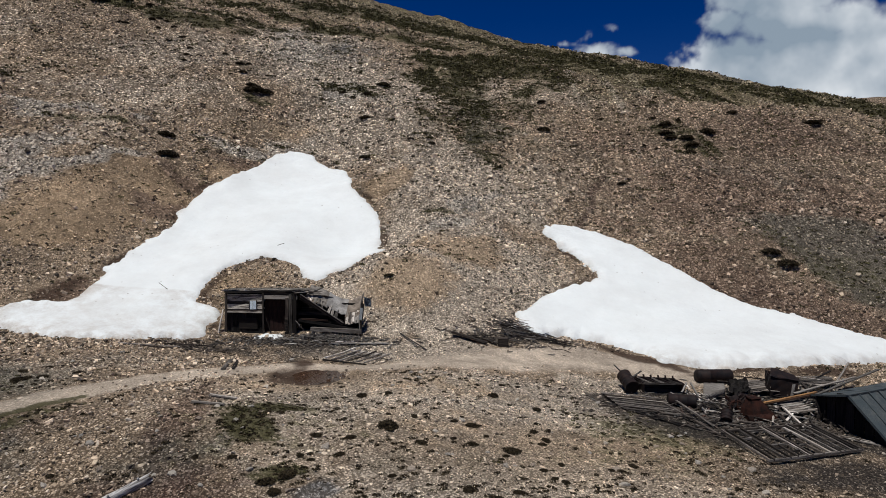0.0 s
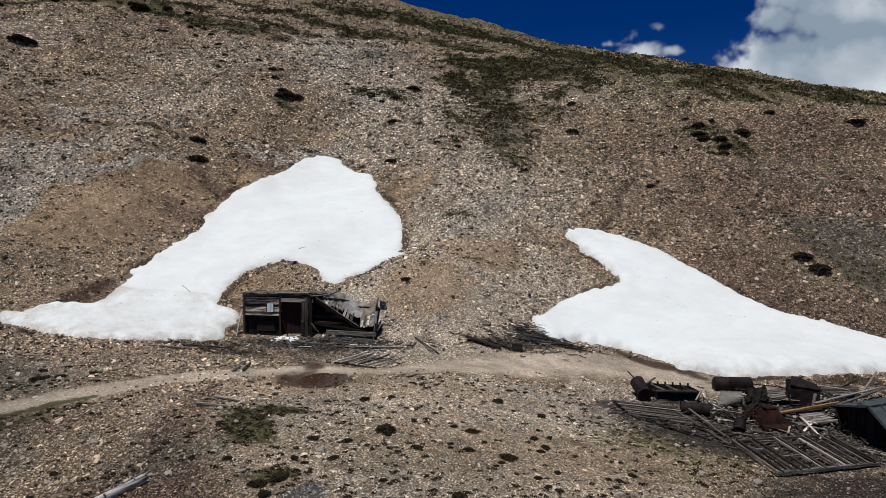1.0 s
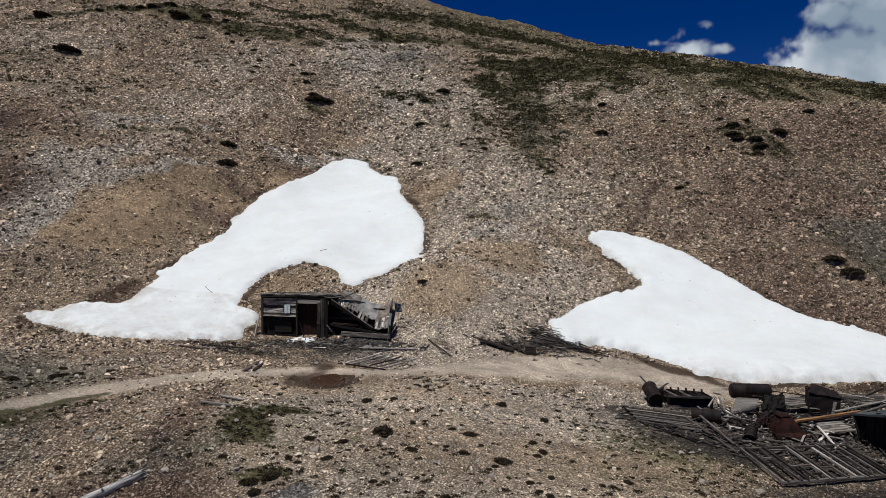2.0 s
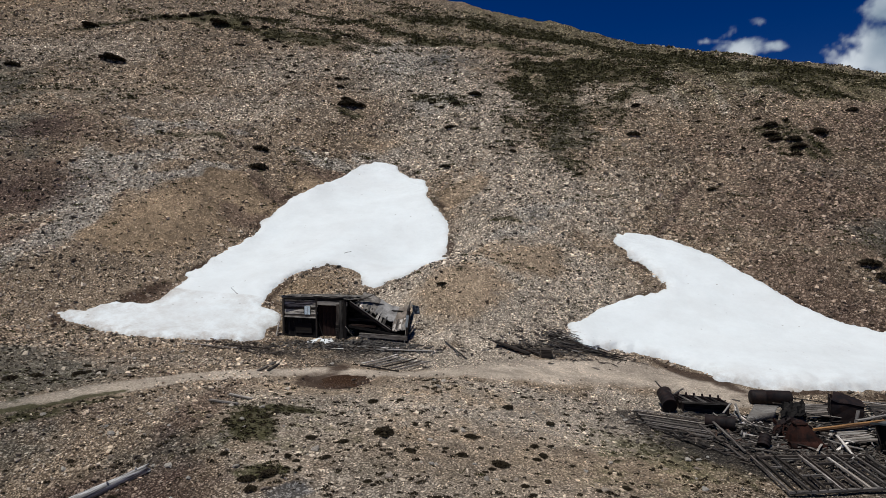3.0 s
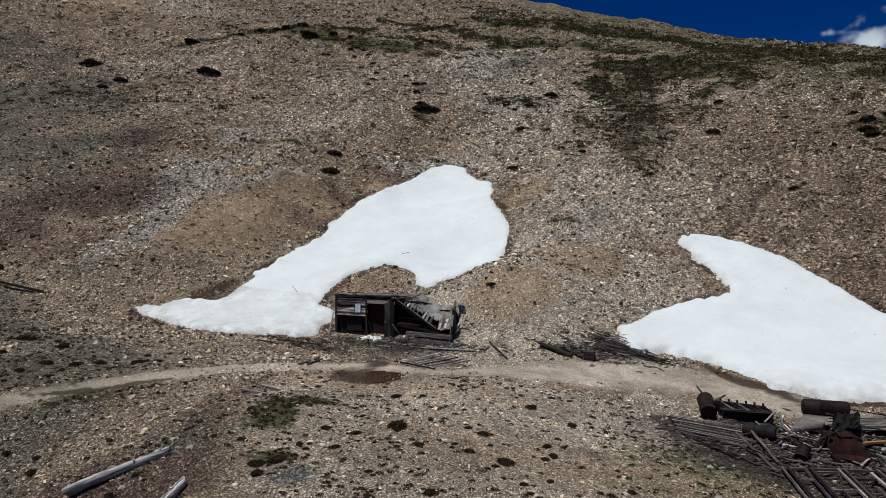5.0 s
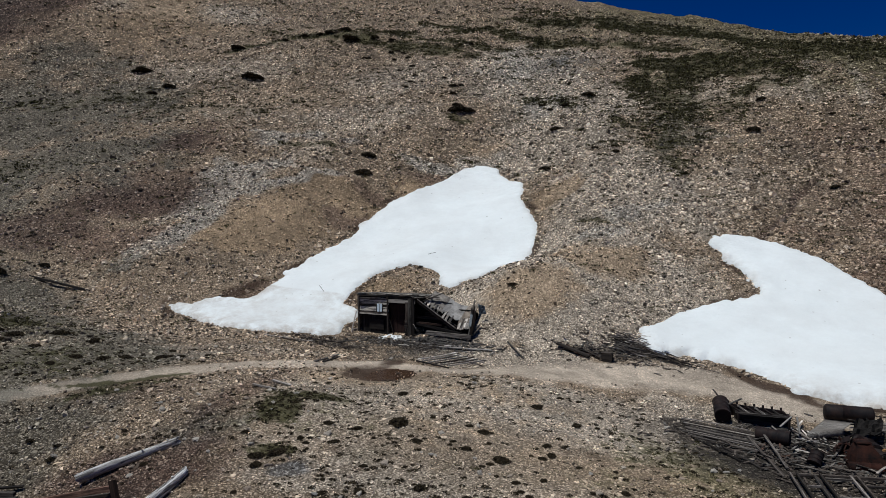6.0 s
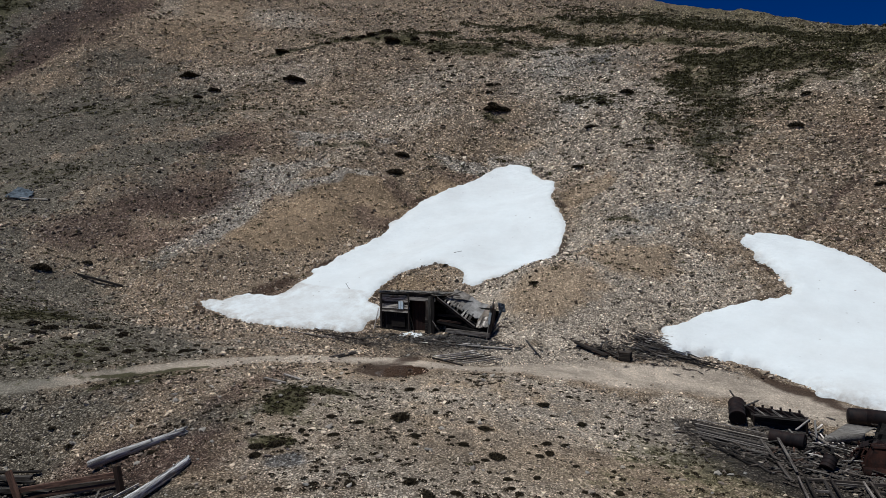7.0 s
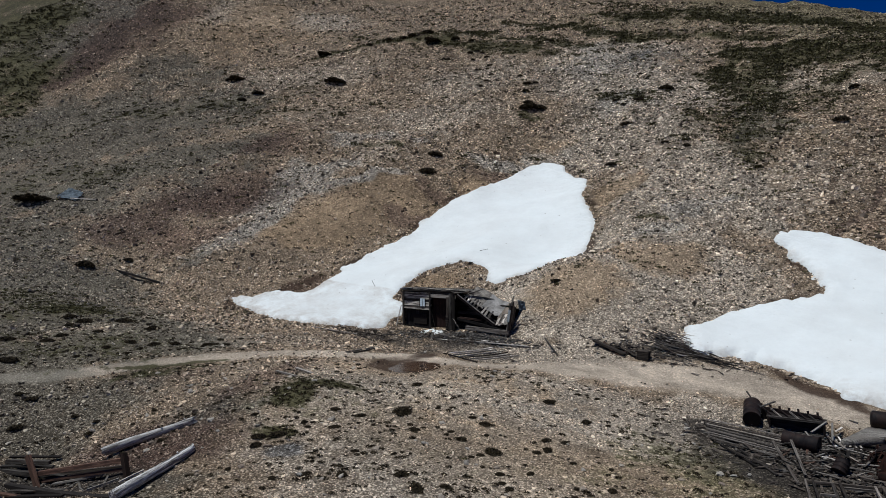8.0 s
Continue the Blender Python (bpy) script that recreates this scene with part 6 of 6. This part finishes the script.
# ---- logs and timbers at the foot of the slope ----
def log(a, b, r0, r1, label, seed):
    rr = random.Random(seed)
    a, b = Vector(a), Vector(b)
    n, seg, length = 14, 12, (b - a).length
    bm = bmesh.new()
    rings = []
    for i in range(n + 1):
        t = i / n
        r = r0 + (r1 - r0) * t
        off = Vector((0, 0.05 * math.sin(3.0 * t + seed), 0.03 * math.sin(4.1 * t + seed)))
        ring = []
        for k in range(seg):
            ang = 2 * math.pi * k / seg
            q = r * (1 + 0.10 * math.sin(ang * 3 + seed) + rr.uniform(-.05, .05))
            ragged = rr.uniform(-.22, .05) if i == n else (rr.uniform(-.05, .05) if i == 0 else 0)
            ring.append(bm.verts.new((((t - .5) * length + ragged), q * math.cos(ang) + off.y, q * math.sin(ang) + off.z)))
        rings.append(ring)
    for p, q in zip(rings, rings[1:]):
        for k in range(seg):
            bm.faces.new((p[k], p[(k + 1) % seg], q[(k + 1) % seg], q[k])).smooth = True
    bm.faces.new(rings[0])
    bm.faces.new(rings[-1])
    for k in range(4):
        x = rr.uniform(-.4, .4) * length
        ang = rr.uniform(0.3, 2.6)
        c = Vector((x, r0 * .95 * math.cos(ang), r0 * .95 * math.sin(ang)))
        bmesh.ops.create_icosphere(bm, subdivisions=1, radius=r0 * .22, matrix=Matrix.Translation(c))
    bmesh.ops.recalc_face_normals(bm, faces=bm.faces)
    ob = part("log", bm, LOG_WOOD)
    ob.matrix_basis = along(a, b)
    return tagged(ob, label, "log", "silvered logs")


log((-11.2, 18.2, -2.62), (-8.68, 20.4, -1.50), 0.18, 0.13, "long silver-grey log with a splintered end on the gravel", 1)
log((-6.35, 15.5, gz(-6.35, 15.5) + .15), (-7.05, 18.95, gz(-7.05, 18.95) + .14), 0.17, 0.14, "silver-grey log lying on the gravel", 2)


def timber_crib():
    ob = empty("timber_crib", on(-9.5, 16.8), "broken brown timber crib with two posts and dark rails", "timber crib")
    piece("post", (-7.86, 16.97, -2.85), (-8.22, 17.05, -1.84), 0.20, 0.16, POST_WOOD, ob, up=(0, 1, 0), ragged=0.15)
    piece("post", (-11.95, 16.3, -4.14), (-13.1, 16.4, -2.53), 0.20, 0.16, POST_WOOD, ob, up=(0, 1, 0), ragged=0.3)
    piece("rail", (-12.5, 16.5, -3.14), (-8.3, 17.25, -2.14), 0.14, 0.17, WOOD_BROWN, ob)
    piece("rail", (-12.4, 16.55, -3.42), (-8.5, 17.25, -2.50), 0.10, 0.11, WOOD_BROWN, ob)
    piece("rail", (-12.7, 17.0, -3.38), (-9.0, 17.6, -2.62), 0.14, 0.14, WOOD_DARK, ob)
    piece("sill", (-13.2, 15.75, -3.50), (-6.7, 15.75, -2.68), 0.24, 0.20, CHARRED_SHADE, ob, bend=-0.08, ragged=0.5)
    piece("sill", (-15.2, 16.2, -3.40), (-11.6, 16.9, -3.25), 0.20, 0.18, WOOD_GREY, ob, ragged=0.6)
    piece("sill", (-15.0, 16.6, -3.15), (-12.9, 17.1, -2.98), 0.16, 0.16, WOOD_GREY, ob, ragged=0.6)
    return ob


timber_crib()
for a, b, w, m in (((-14.8, 16.3), (-13.2, 17.4), .2, WOOD_GREY), ((-15.2, 16.8), (-13.6, 17.9), .18, WOOD_DARK), ((-11.6, 16.5), (-9.6, 17.2), .16, WOOD_PALE), ((-8.6, 15.95), (-8.1, 16.8), .06, WOOD_PALE), ((-12.4, 15.4), (-10.0, 16.0), .16, WOOD_GREY), ((-11.8, 15.0), (-9.0, 15.4), .2, WOOD_DARK), ((-7.8, 16.6), (-7.6, 17.4), .05, WOOD_PALE), ((-13, 14.6), (-11, 15.2), .2, WOOD_BROWN)):
    plank(on(*a, .10), on(*b, .12), w, 0.06, m, "old timber lying in a broken crib", "timbers of the broken crib")
for a, b, r in (((-38.9, 36.6), (-32.2, 36.5), .10), ((-36.6, 31.0), (-31.0, 30.4), .13), ((-41, 28.2), (-38.4, 29.2), .12)):
    plank(on(*a, -.08), on(*b, -.08), r * 1.7, r * 1.5, WOOD_DARK, "dark pole lying on the far slope", "poles on the far slope")
sheet = part("crumpled_sheet", sheet_bm((on(-57.6, 42.4, .3), on(-54.6, 42.6, .2), on(-54.9, 43.6, .5), on(-57.4, 43.6, .6)), 7, 0.03, 0.07, 5), BLUE_SHEET)
tagged(sheet, "crumpled faded blue metal sheet on the far slope", "metal sheet")
plank(on(-55.4, 42.6, .3), on(-52.2, 43.3, .15), 0.15, 0.08, WOOD_PALE, "pale pole beside a crumpled sheet", "poles on the far slope")


for a, b in (((-17.4, 42.6), (-16.6, 41.9)), ((-11.3, 47.6), (-11.0, 48.2)), ((13.2, 46.7), (13.6, 46.9))):
    plank(on(*a, .27), on(*b, .27), 0.05, 0.04, WOOD_DARK, "thin dark stick lying on the snow", "sticks on the snow", "stick")


# ---- splinters strewn among the timber ----
def splinters(name, seed, spots, material, label):
    """Small broken bits of board in one mesh; spots: x, y, spread in x and y, how many."""
    r = np.random.default_rng(seed)
    x = np.concatenate([r.normal(a, p, n) for a, b, p, q, n in spots])
    y = np.concatenate([r.normal(b, q, n) for a, b, p, q, n in spots])
    keep = (snow_depth(x, y) < -0.15) & ~((x > -12.4) & (x < -4.4) & (y > 38.75))
    x, y = x[keep], y[keep]
    n = len(x)
    v = CUBE[None] * (1 + 0.15 * r.uniform(-1, 1, (n, 8, 1))) * np.stack([r.uniform(.05, .26, n), r.uniform(.02, .05, n), r.uniform(.008, .02, n)], -1)[:, None, :]
    a, b = r.uniform(0, 6.283, n), r.normal(0, 0.18, n)
    ca, sa, cb, sb = np.cos(a)[:, None], np.sin(a)[:, None], np.cos(b)[:, None], np.sin(b)[:, None]
    vx, vz = v[..., 0] * cb + v[..., 2] * sb, -v[..., 0] * sb + v[..., 2] * cb
    out = np.stack([vx * ca - v[..., 1] * sa + x[:, None], vx * sa + v[..., 1] * ca + y[:, None], vz + (ground_z(x, y) + 0.05)[:, None]], -1)
    me = mesh_of(name, out.reshape(-1, 3), (CUBE_SIDES[None] + 8 * np.arange(n)[:, None, None]).reshape(-1, 4))
    return tagged(placed(name, me, material), label, "splinters", kind="stuff")


splinters("pale_splinters", 3, ((-6.4, 38.4, 1.5, .16, 190), (-6.5, 38.1, 2.2, .35, 150), (-11, 38.2, 1.2, .4, 50), (13.6, 31.5, 2.0, 1.2, 620), (18.5, 34, 1.8, 1.0, 120), (3.6, 39.6, 1.2, .8, 60), (-11, 16.6, 1.6, .5, 40)), WOOD_PALE, "pale splinters of broken board strewn about")
splinters("dark_splinters", 4, ((-7, 37.8, 2.8, .5, 70), (13.3, 31.0, 2.4, 1.4, 800), (3.5, 39.3, 1.6, .6, 120), (-13.5, 36.8, 1.4, .4, 80)), WOOD_DARK, "dark splinters of charred board strewn about")


# ---- low shrubs and cushion plants ----
def leafy(rng, radius, height, leaves, size):
    """A flat mound of small leaves with an uneven outline."""
    a, d = rng.uniform(0, 6.283, leaves), np.sqrt(rng.random(leaves))
    lobes = 1 + 0.12 * np.sin(a * 3 + rng.uniform(0, 6)) + 0.09 * np.sin(a * 5 + rng.uniform(0, 6))
    x, y = radius * lobes * d * np.cos(a), radius * lobes * d * np.sin(a) * 0.8
    z = height * np.sqrt(np.clip(1 - d * d, 0, 1)) * rng.uniform(0.35, 1.05, leaves)
    c = np.stack([x, y, z], -1)
    u = rng.normal(size=(leaves, 3))
    u /= np.linalg.norm(u, axis=1, keepdims=True)
    v = np.cross(u, rng.normal(size=(leaves, 3)))
    v /= np.linalg.norm(v, axis=1, keepdims=True)
    s = size * rng.uniform(0.6, 1.4, (leaves, 1))
    quad = np.stack([c - u * s, c + v * s * .55, c + u * s, c - v * s * .55], 1)
    return quad


def shrub_mesh(name, seed, radius, height, leaves, size, material):
    core = leaves // 3
    q = np.concatenate([leafy(np.random.default_rng(seed), radius, height, leaves, size), leafy(np.random.default_rng(seed + 99), radius * 0.86, height * 0.8, core, size * 2.6)])
    leaves = leaves + core
    me = mesh_of(name, q.reshape(-1, 3), np.arange(leaves * 4).reshape(-1, 4))
    me.materials.append(material)
    return me


CUSHIONS = [shrub_mesh("cushion_plant", k, 0.5, 0.26, 1300, 0.035, SHRUB) for k in range(4)]
SHRUBS = [shrub_mesh("shrub", 20 + k, 0.5, 0.30, 1700, 0.03, SHRUB) for k in range(4)]
# x, y, width in metres
NEAR_CUSHIONS = [(-4.31, 23.4, .4), (-3.17, 23.54, .39), (-1.98, 24.63, .83), (-2.2, 27.84, .32), (-.81, 23.6, .44), (-3.36, 22.29, .34), (-4.57, 21.95, .29), (1.07, 25.55, .47), (.99, 23.92, .43), (.37, 24.28, .24), (.38, 23.96, .22), (2.34, 23.75, .61), (2.13, 23.26, .26), (3.39, 25.85, .37), (3.74, 25.13, .4), (3.55, 24.69, .32), (-1.58, 21.24, .28), (-.27, 21.67, .22), (-.79, 19.61, .41), (-1.84, 19.06, .3), (-1.27, 19.09, .21), (.78, 20.61, .46), (1.65, 20.16, .52), (2.29, 20.79, .35)]
FOOT_CUSHIONS = [(3.28, 22.44, .31), (4, 23.2, .28), (3.91, 21.88, .29), (3.6, 22.01, .24), (2.09, 29.11, .52), (3.86, 28.59, .44), (4.59, 29.02, .24), (2.62, 30.91, .28), (3.35, 31.23, .26), (6.55, 23.62, .36), (5.65, 23, .23), (4.77, 24.89, .25), (5.94, 25.3, .23), (1.56, 24.77, .22), (-.64, 26.07, .26), (-1.06, 25.69, .24), (-3.24, 27.42, .47), (2.6, 22.57, .2), (1.95, 22.98, .21), (.41, 25.78, .29), (2.72, 28.38, .22), (-2.28, 19.88, .19), (-4.19, 21.74, .25)]
TRACK_CUSHIONS = [(-17.15, 27.9, 0.60), (-18.9, 25.85, 0.65), (-18.3, 26.68, 0.66), (-20.1, 25.28, 0.60), (-15.71, 29.65, 0.33), (-17.27, 30.31, 0.35), (-17.85, 29.34, 0.43), (-9.28, 23.98, 0.26), (-14.41, 19.91, 0.33), (-13.99, 19.3, 0.43), (-12.03, 20.98, 0.28), (-5.26, 20.38, 0.54), (-4.74, 20.82, 0.60), (-4.93, 19.92, 0.46), (-9.19, 19.23, 0.35), (-6.6, 21.45, 0.29), (-7.73, 21.47, 0.29), (-12.24, 20.12, 0.25), (-18.68, 24.86, 0.32), (-18.58, 24.1, 0.39)]
WEST_CUSHIONS = [(-23.63, 23.66, 0.64), (-21.57, 27.71, 0.80), (-23.93, 27.5, 1.00), (-23.27, 22.65, 0.62), (-20.09, 22.37, 0.38), (-20.17, 23.99, 0.51), (-18.59, 18.85, 0.41), (-17.98, 19.08, 0.54), (-16.83, 17.84, 0.60), (-15.68, 19.7, 0.38), (-21.67, 19.95, 0.88), (-24.69, 21.31, 0.79), (-4.5, 18.31, 0.24), (-2.64, 18.44, 0.30), (-22.92, 25.28, 0.58), (-25.72, 26.22, 0.85), (-25.52, 25.18, 0.67), (-24.93, 32.18, 0.54)]
for k, (x, y, w) in enumerate(NEAR_CUSHIONS + FOOT_CUSHIONS + TRACK_CUSHIONS + WEST_CUSHIONS + [(-3.3, 42.7, .6), (-16.6, 28.6, .5)]):
    ob = placed("cushion_plant", CUSHIONS[k % 4], None)
    ob.matrix_basis = pose(x, y, gz(x, y) - 0.03 * w, 0, 0, 47 * k) @ Matrix.Diagonal((w * 1.15, w * 1.1, w * 0.85, 1))
    tagged(ob, "dark brown-green cushion plant on stony soil", "plant", "cushion plants")
# x, y, width in metres
SPUR_SHRUBS = [(-41.7, 91.7, 1.0), (-41.1, 92.0, .8), (-38.7, 94.4, 1.0), (-38.2, 95.6, .9), (-37.2, 95.3, .9), (-37.2, 92.5, .8), (-35.5, 93.7, .9), (-33.1, 90.2, 1.0), (-34.5, 88.8, .7), (-30.8, 86.2, .8), (-30.6, 84.4, .8), (-29.0, 84.1, .7), (-30.0, 81.8, .8), (-26.4, 85.9, .8), (-25.0, 81.7, .6), (-23.5, 81.9, 1.1), (-22.4, 79.0, 1.1), (-22.7, 82.4, .9), (-23.5, 78.2, .5), (-23.9, 70.0, .6), (-23.0, 75.0, .5), (-19.8, 79.8, .6), (-14.6, 81.5, .7), (-29.6, 102.8, 1.5), (-47.2, 97.4, 3.0), (-50.6, 101, 2.4)]
GULLY_SHRUBS = [(-4.6, 83.9, .7), (-3.9, 86.1, .6), (-4.4, 80.3, .6), (-7.0, 83.0, 1.6), (-7.8, 71.3, 1.3), (-3.1, 67.3, .7), (-1.1, 66.8, .8), (-7.2, 64.7, 1.1), (-24.6, 62.2, 1.6), (-22.9, 58.5, 1.8), (-20.0, 74.9, 2.3), (-18.9, 75.3, 1.6), (-20.6, 75.8, 1.2), (-11.1, 78.1, .9), (-9.8, 76.5, .8), (-8.3, 77.1, 1.2), (-9.7, 81.0, .7), (-11.6, 88.8, .7), (-10.2, 86.7, .6), (1.5, 80.7, .8), (2.3, 77.6, .6), (-.1, 73.9, .6), (1.9, 64.5, .4)]
EAST_SHRUBS = [(10.5, 73.4, 1.5), (16.4, 64.2, .9), (11.3, 79.5, .5), (20.6, 72.5, .8), (19.6, 74.6, .5), (22.2, 81.5, .7), (23.5, 78.9, .8), (25.2, 83.9, .7), (26.0, 78.2, .7), (11.3, 80.8, 1.1), (7.5, 89.0, .6), (17.3, 77.6, .6), (22.0, 72.0, .6), (24.0, 75.8, 1.6), (24.2, 74.9, 1.5), (24.4, 77.2, 1.5), (25.8, 74.4, 1.5), (25.9, 73.0, 1.6), (25.3, 71.8, 1.2), (28.6, 76.4, 1.9), (43.9, 84.1, 3.0), (24.0, 51.2, 1.4), (24.8, 50.2, 1.6), (34, 83, 1.4)]
# the shrub at -40.7, 35.2 stands in for a boulder and its dark shadow
WEST_SHRUBS = [(-56.8, 98.6, 1.6), (-54.6, 100, 1.8), (-52.5, 99.2, 1.5), (-49, 98.6, 1.4), (-43.5, 98.2, 1.5), (-40.6, 98.4, 1.3), (-58.4, 95.4, 1.2), (-69.8, 77.1, 3.4), (-53.2, 80.6, 3.4), (-62.0, 74.0, 1.9), (-62.0, 71.0, 1.3), (-62.9, 89.5, 2.9), (-60.0, 41.6, 4.3), (-40.7, 35.2, 1.6), (-38.9, 37.9, .9), (-27.6, 26.4, 1.0)]
for k, (x, y, w) in enumerate(SPUR_SHRUBS + GULLY_SHRUBS + EAST_SHRUBS + WEST_SHRUBS):
    ob = placed("shrub", SHRUBS[k % 4], None)
    ob.matrix_basis = pose(x, y, gz(x, y) - 0.05, -14, 0, 20 * math.sin(k * 2.3)) @ Matrix.Diagonal((w * 1.05, w * 1.1, w * (0.95 if w < 2.5 else 0.5), 1))
    tagged(ob, "dark low spreading shrub on the stony hillside", "shrub", "hillside shrubs")


def tufts(name, rng, x, y, size, material, label, leaves=26):
    """Many small clumps of leaves in one mesh."""
    z = ground_z(x, y)
    out = []
    for k in range(leaves):
        a, d = rng.uniform(0, 6.283, len(x)), np.sqrt(rng.random(len(x)))
        c = np.stack([x + size * d * np.cos(a), y + size * d * np.sin(a) * .8, z + size * 0.42 * np.sqrt(1 - d * d) * rng.uniform(.3, 1.1, len(x))], -1)
        u = rng.normal(size=(len(x), 3))
        u /= np.linalg.norm(u, axis=1, keepdims=True)
        v = np.cross(u, rng.normal(size=(len(x), 3)))
        v /= np.linalg.norm(v, axis=1, keepdims=True)
        s = (size * 0.34)[:, None]
        out.append(np.stack([c - u * s, c + v * s * .6, c + u * s, c - v * s * .6], 1))
    q = np.concatenate(out).reshape(-1, 3)
    me = mesh_of(name, q, np.arange(len(q)).reshape(-1, 4))
    return tagged(placed(name, me, material), label, "plants", kind="stuff")


def fan_spots(rng, n, d0, d1, a0, a1):
    """Spots spread evenly over the land as it opens out from the foot of the valley."""
    d = d0 * (d1 / d0) ** rng.random(n)
    a = np.radians(rng.uniform(a0, a1, n))
    return 3 - d * np.sin(a), d * np.cos(a), d


def not_on_snow(x, y):
    keep = np.ones(len(x), bool)
    near = (np.abs(x) < 40) & (y > 34) & (y < 68)
    keep[near] = snow_depth(x[near], y[near]) < -0.1
    return keep


rng = np.random.default_rng(21)
x, y, d = fan_spots(rng, 22000, 16, 44, -38, 66)
keep = (rng.random(len(x)) < 0.11 + 0.75 * np.clip(fbm(x, y, 3.5, 3, 61) - 0.45, 0, 1) * 2 + 0.9 * zone("grass", x, y)) & (zone("track", x, y) < 0.25) & (zone("dark_soil_shade", x, y) < 0.5) & (zone("wet", x, y) < 0.3) & not_on_snow(x, y) & (y < 38)
x, y = x[keep], y[keep]
tufts("small_cushions", rng, x, y, 0.035 + 0.11 * rng.random(len(x)) ** 2.0, SHRUB, "small dark cushion plants scattered over the gravel")
x, y, d = fan_spots(rng, 60000, 16, 40, -38, 66)
g = zone("grass", x, y)
keep = (rng.random(len(x)) < np.clip(1.3 * g + 1.4 * (fbm(x, y, 1.2, 3, 63) - 0.5) - 0.35, 0, 0.8)) & (zone("track", x, y) < 0.25) & not_on_snow(x, y)
x, y = x[keep], y[keep]
tufts("near_turf", rng, x, y, 0.04 + 0.09 * rng.random(len(x)) ** 2, HERB, "short olive turf between the stones beside the track", 14)
x, y, d = fan_spots(rng, 190000, 42, 150, -38, 70)
g = zone("grass", x, y)
keep = (rng.random(len(x)) < 0.045 + 0.85 * np.clip(g + 0.9 * (fbm(x, y, 4, 4, 71) - 0.5) - 0.18, 0, 1) + 0.12 * np.clip(fbm(x, y, 9, 3, 66) - 0.5, 0, 1) + 0.11 * np.exp(-((x - 20) / 9) ** 2 - ((y - 82) / 9) ** 2) + 0.10 * np.exp(-((x + 9) / 6) ** 2 - ((y - 80) / 8) ** 2)) & not_on_snow(x, y)
x, y, d = x[keep], y[keep], d[keep]
tufts("hillside_turf", rng, x, y, d * (0.0016 + 0.0036 * rng.random(len(x)) ** 2.2), HERB, "olive and brown turf and heath on the mountainside", 12)
x, y = rng.uniform(-45, 50, 120000), rng.uniform(62, 135, 120000)
g = zone("grass", x, y)
gully = np.exp(-((x - 3.2 + 0.12 * (y - 74)) / 4.0) ** 2 - ((y - 75) / 10) ** 2)
keep = rng.random(len(x)) < np.clip(np.maximum(0.85 * g, 1.25 * gully) + 2.4 * (fbm(x, y, 2.2, 4, 83) - 0.5) - 0.55, 0, 0.5)
x, y = x[keep], y[keep]
tufts("gully_turf", rng, x, y, 0.13 + 0.34 * rng.random(len(x)) ** 2, HERB, "dark olive turf clumps in the gullies and along the ledges", 14)


# ---- the larger stones of the near slope, one by one ----
def near_stones(n):
    r = np.random.default_rng(77)
    shapes = []
    for k in range(8):
        bm = bmesh.new()
        bmesh.ops.create_icosphere(bm, subdivisions=1, radius=1)
        for v in bm.verts:
            v.co *= 1 + float(np.clip(r.normal(0, 0.22), -.4, .4))
            v.co.z *= 0.6
        me = bpy.data.meshes.new("stone")
        bm.to_mesh(me)
        bm.free()
        me.materials.append(LONE_STONE)
        shapes.append(me)
    ground = bpy.data.objects["ground"]
    made = 0
    while made < n:
        x, y = r.uniform(-17, 11), r.uniform(17, 35)
        xa, ya = np.array([x]), np.array([y])
        if zone("track", xa, ya)[0] > 0.2 or zone("dark_soil_shade", xa, ya)[0] > 0.6 or zone("wet", xa, ya)[0] > 0.2 or r.random() > 0.25 + fbm(xa, ya, 4, 2, 8)[0]:
            continue
        s = 0.05 + 0.10 * r.random() ** 2.5
        ob = new("stone", shapes[made % 8])
        ob.parent = ground
        ob.matrix_basis = pose(x, y, gz(x, y) + s * 0.2, r.normal(0, 14), r.normal(0, 14), r.uniform(0, 360)) @ Matrix.Diagonal((s * r.uniform(.9, 1.5), s, s * r.uniform(.7, 1.1), 1))
        made += 1


near_stones(300)
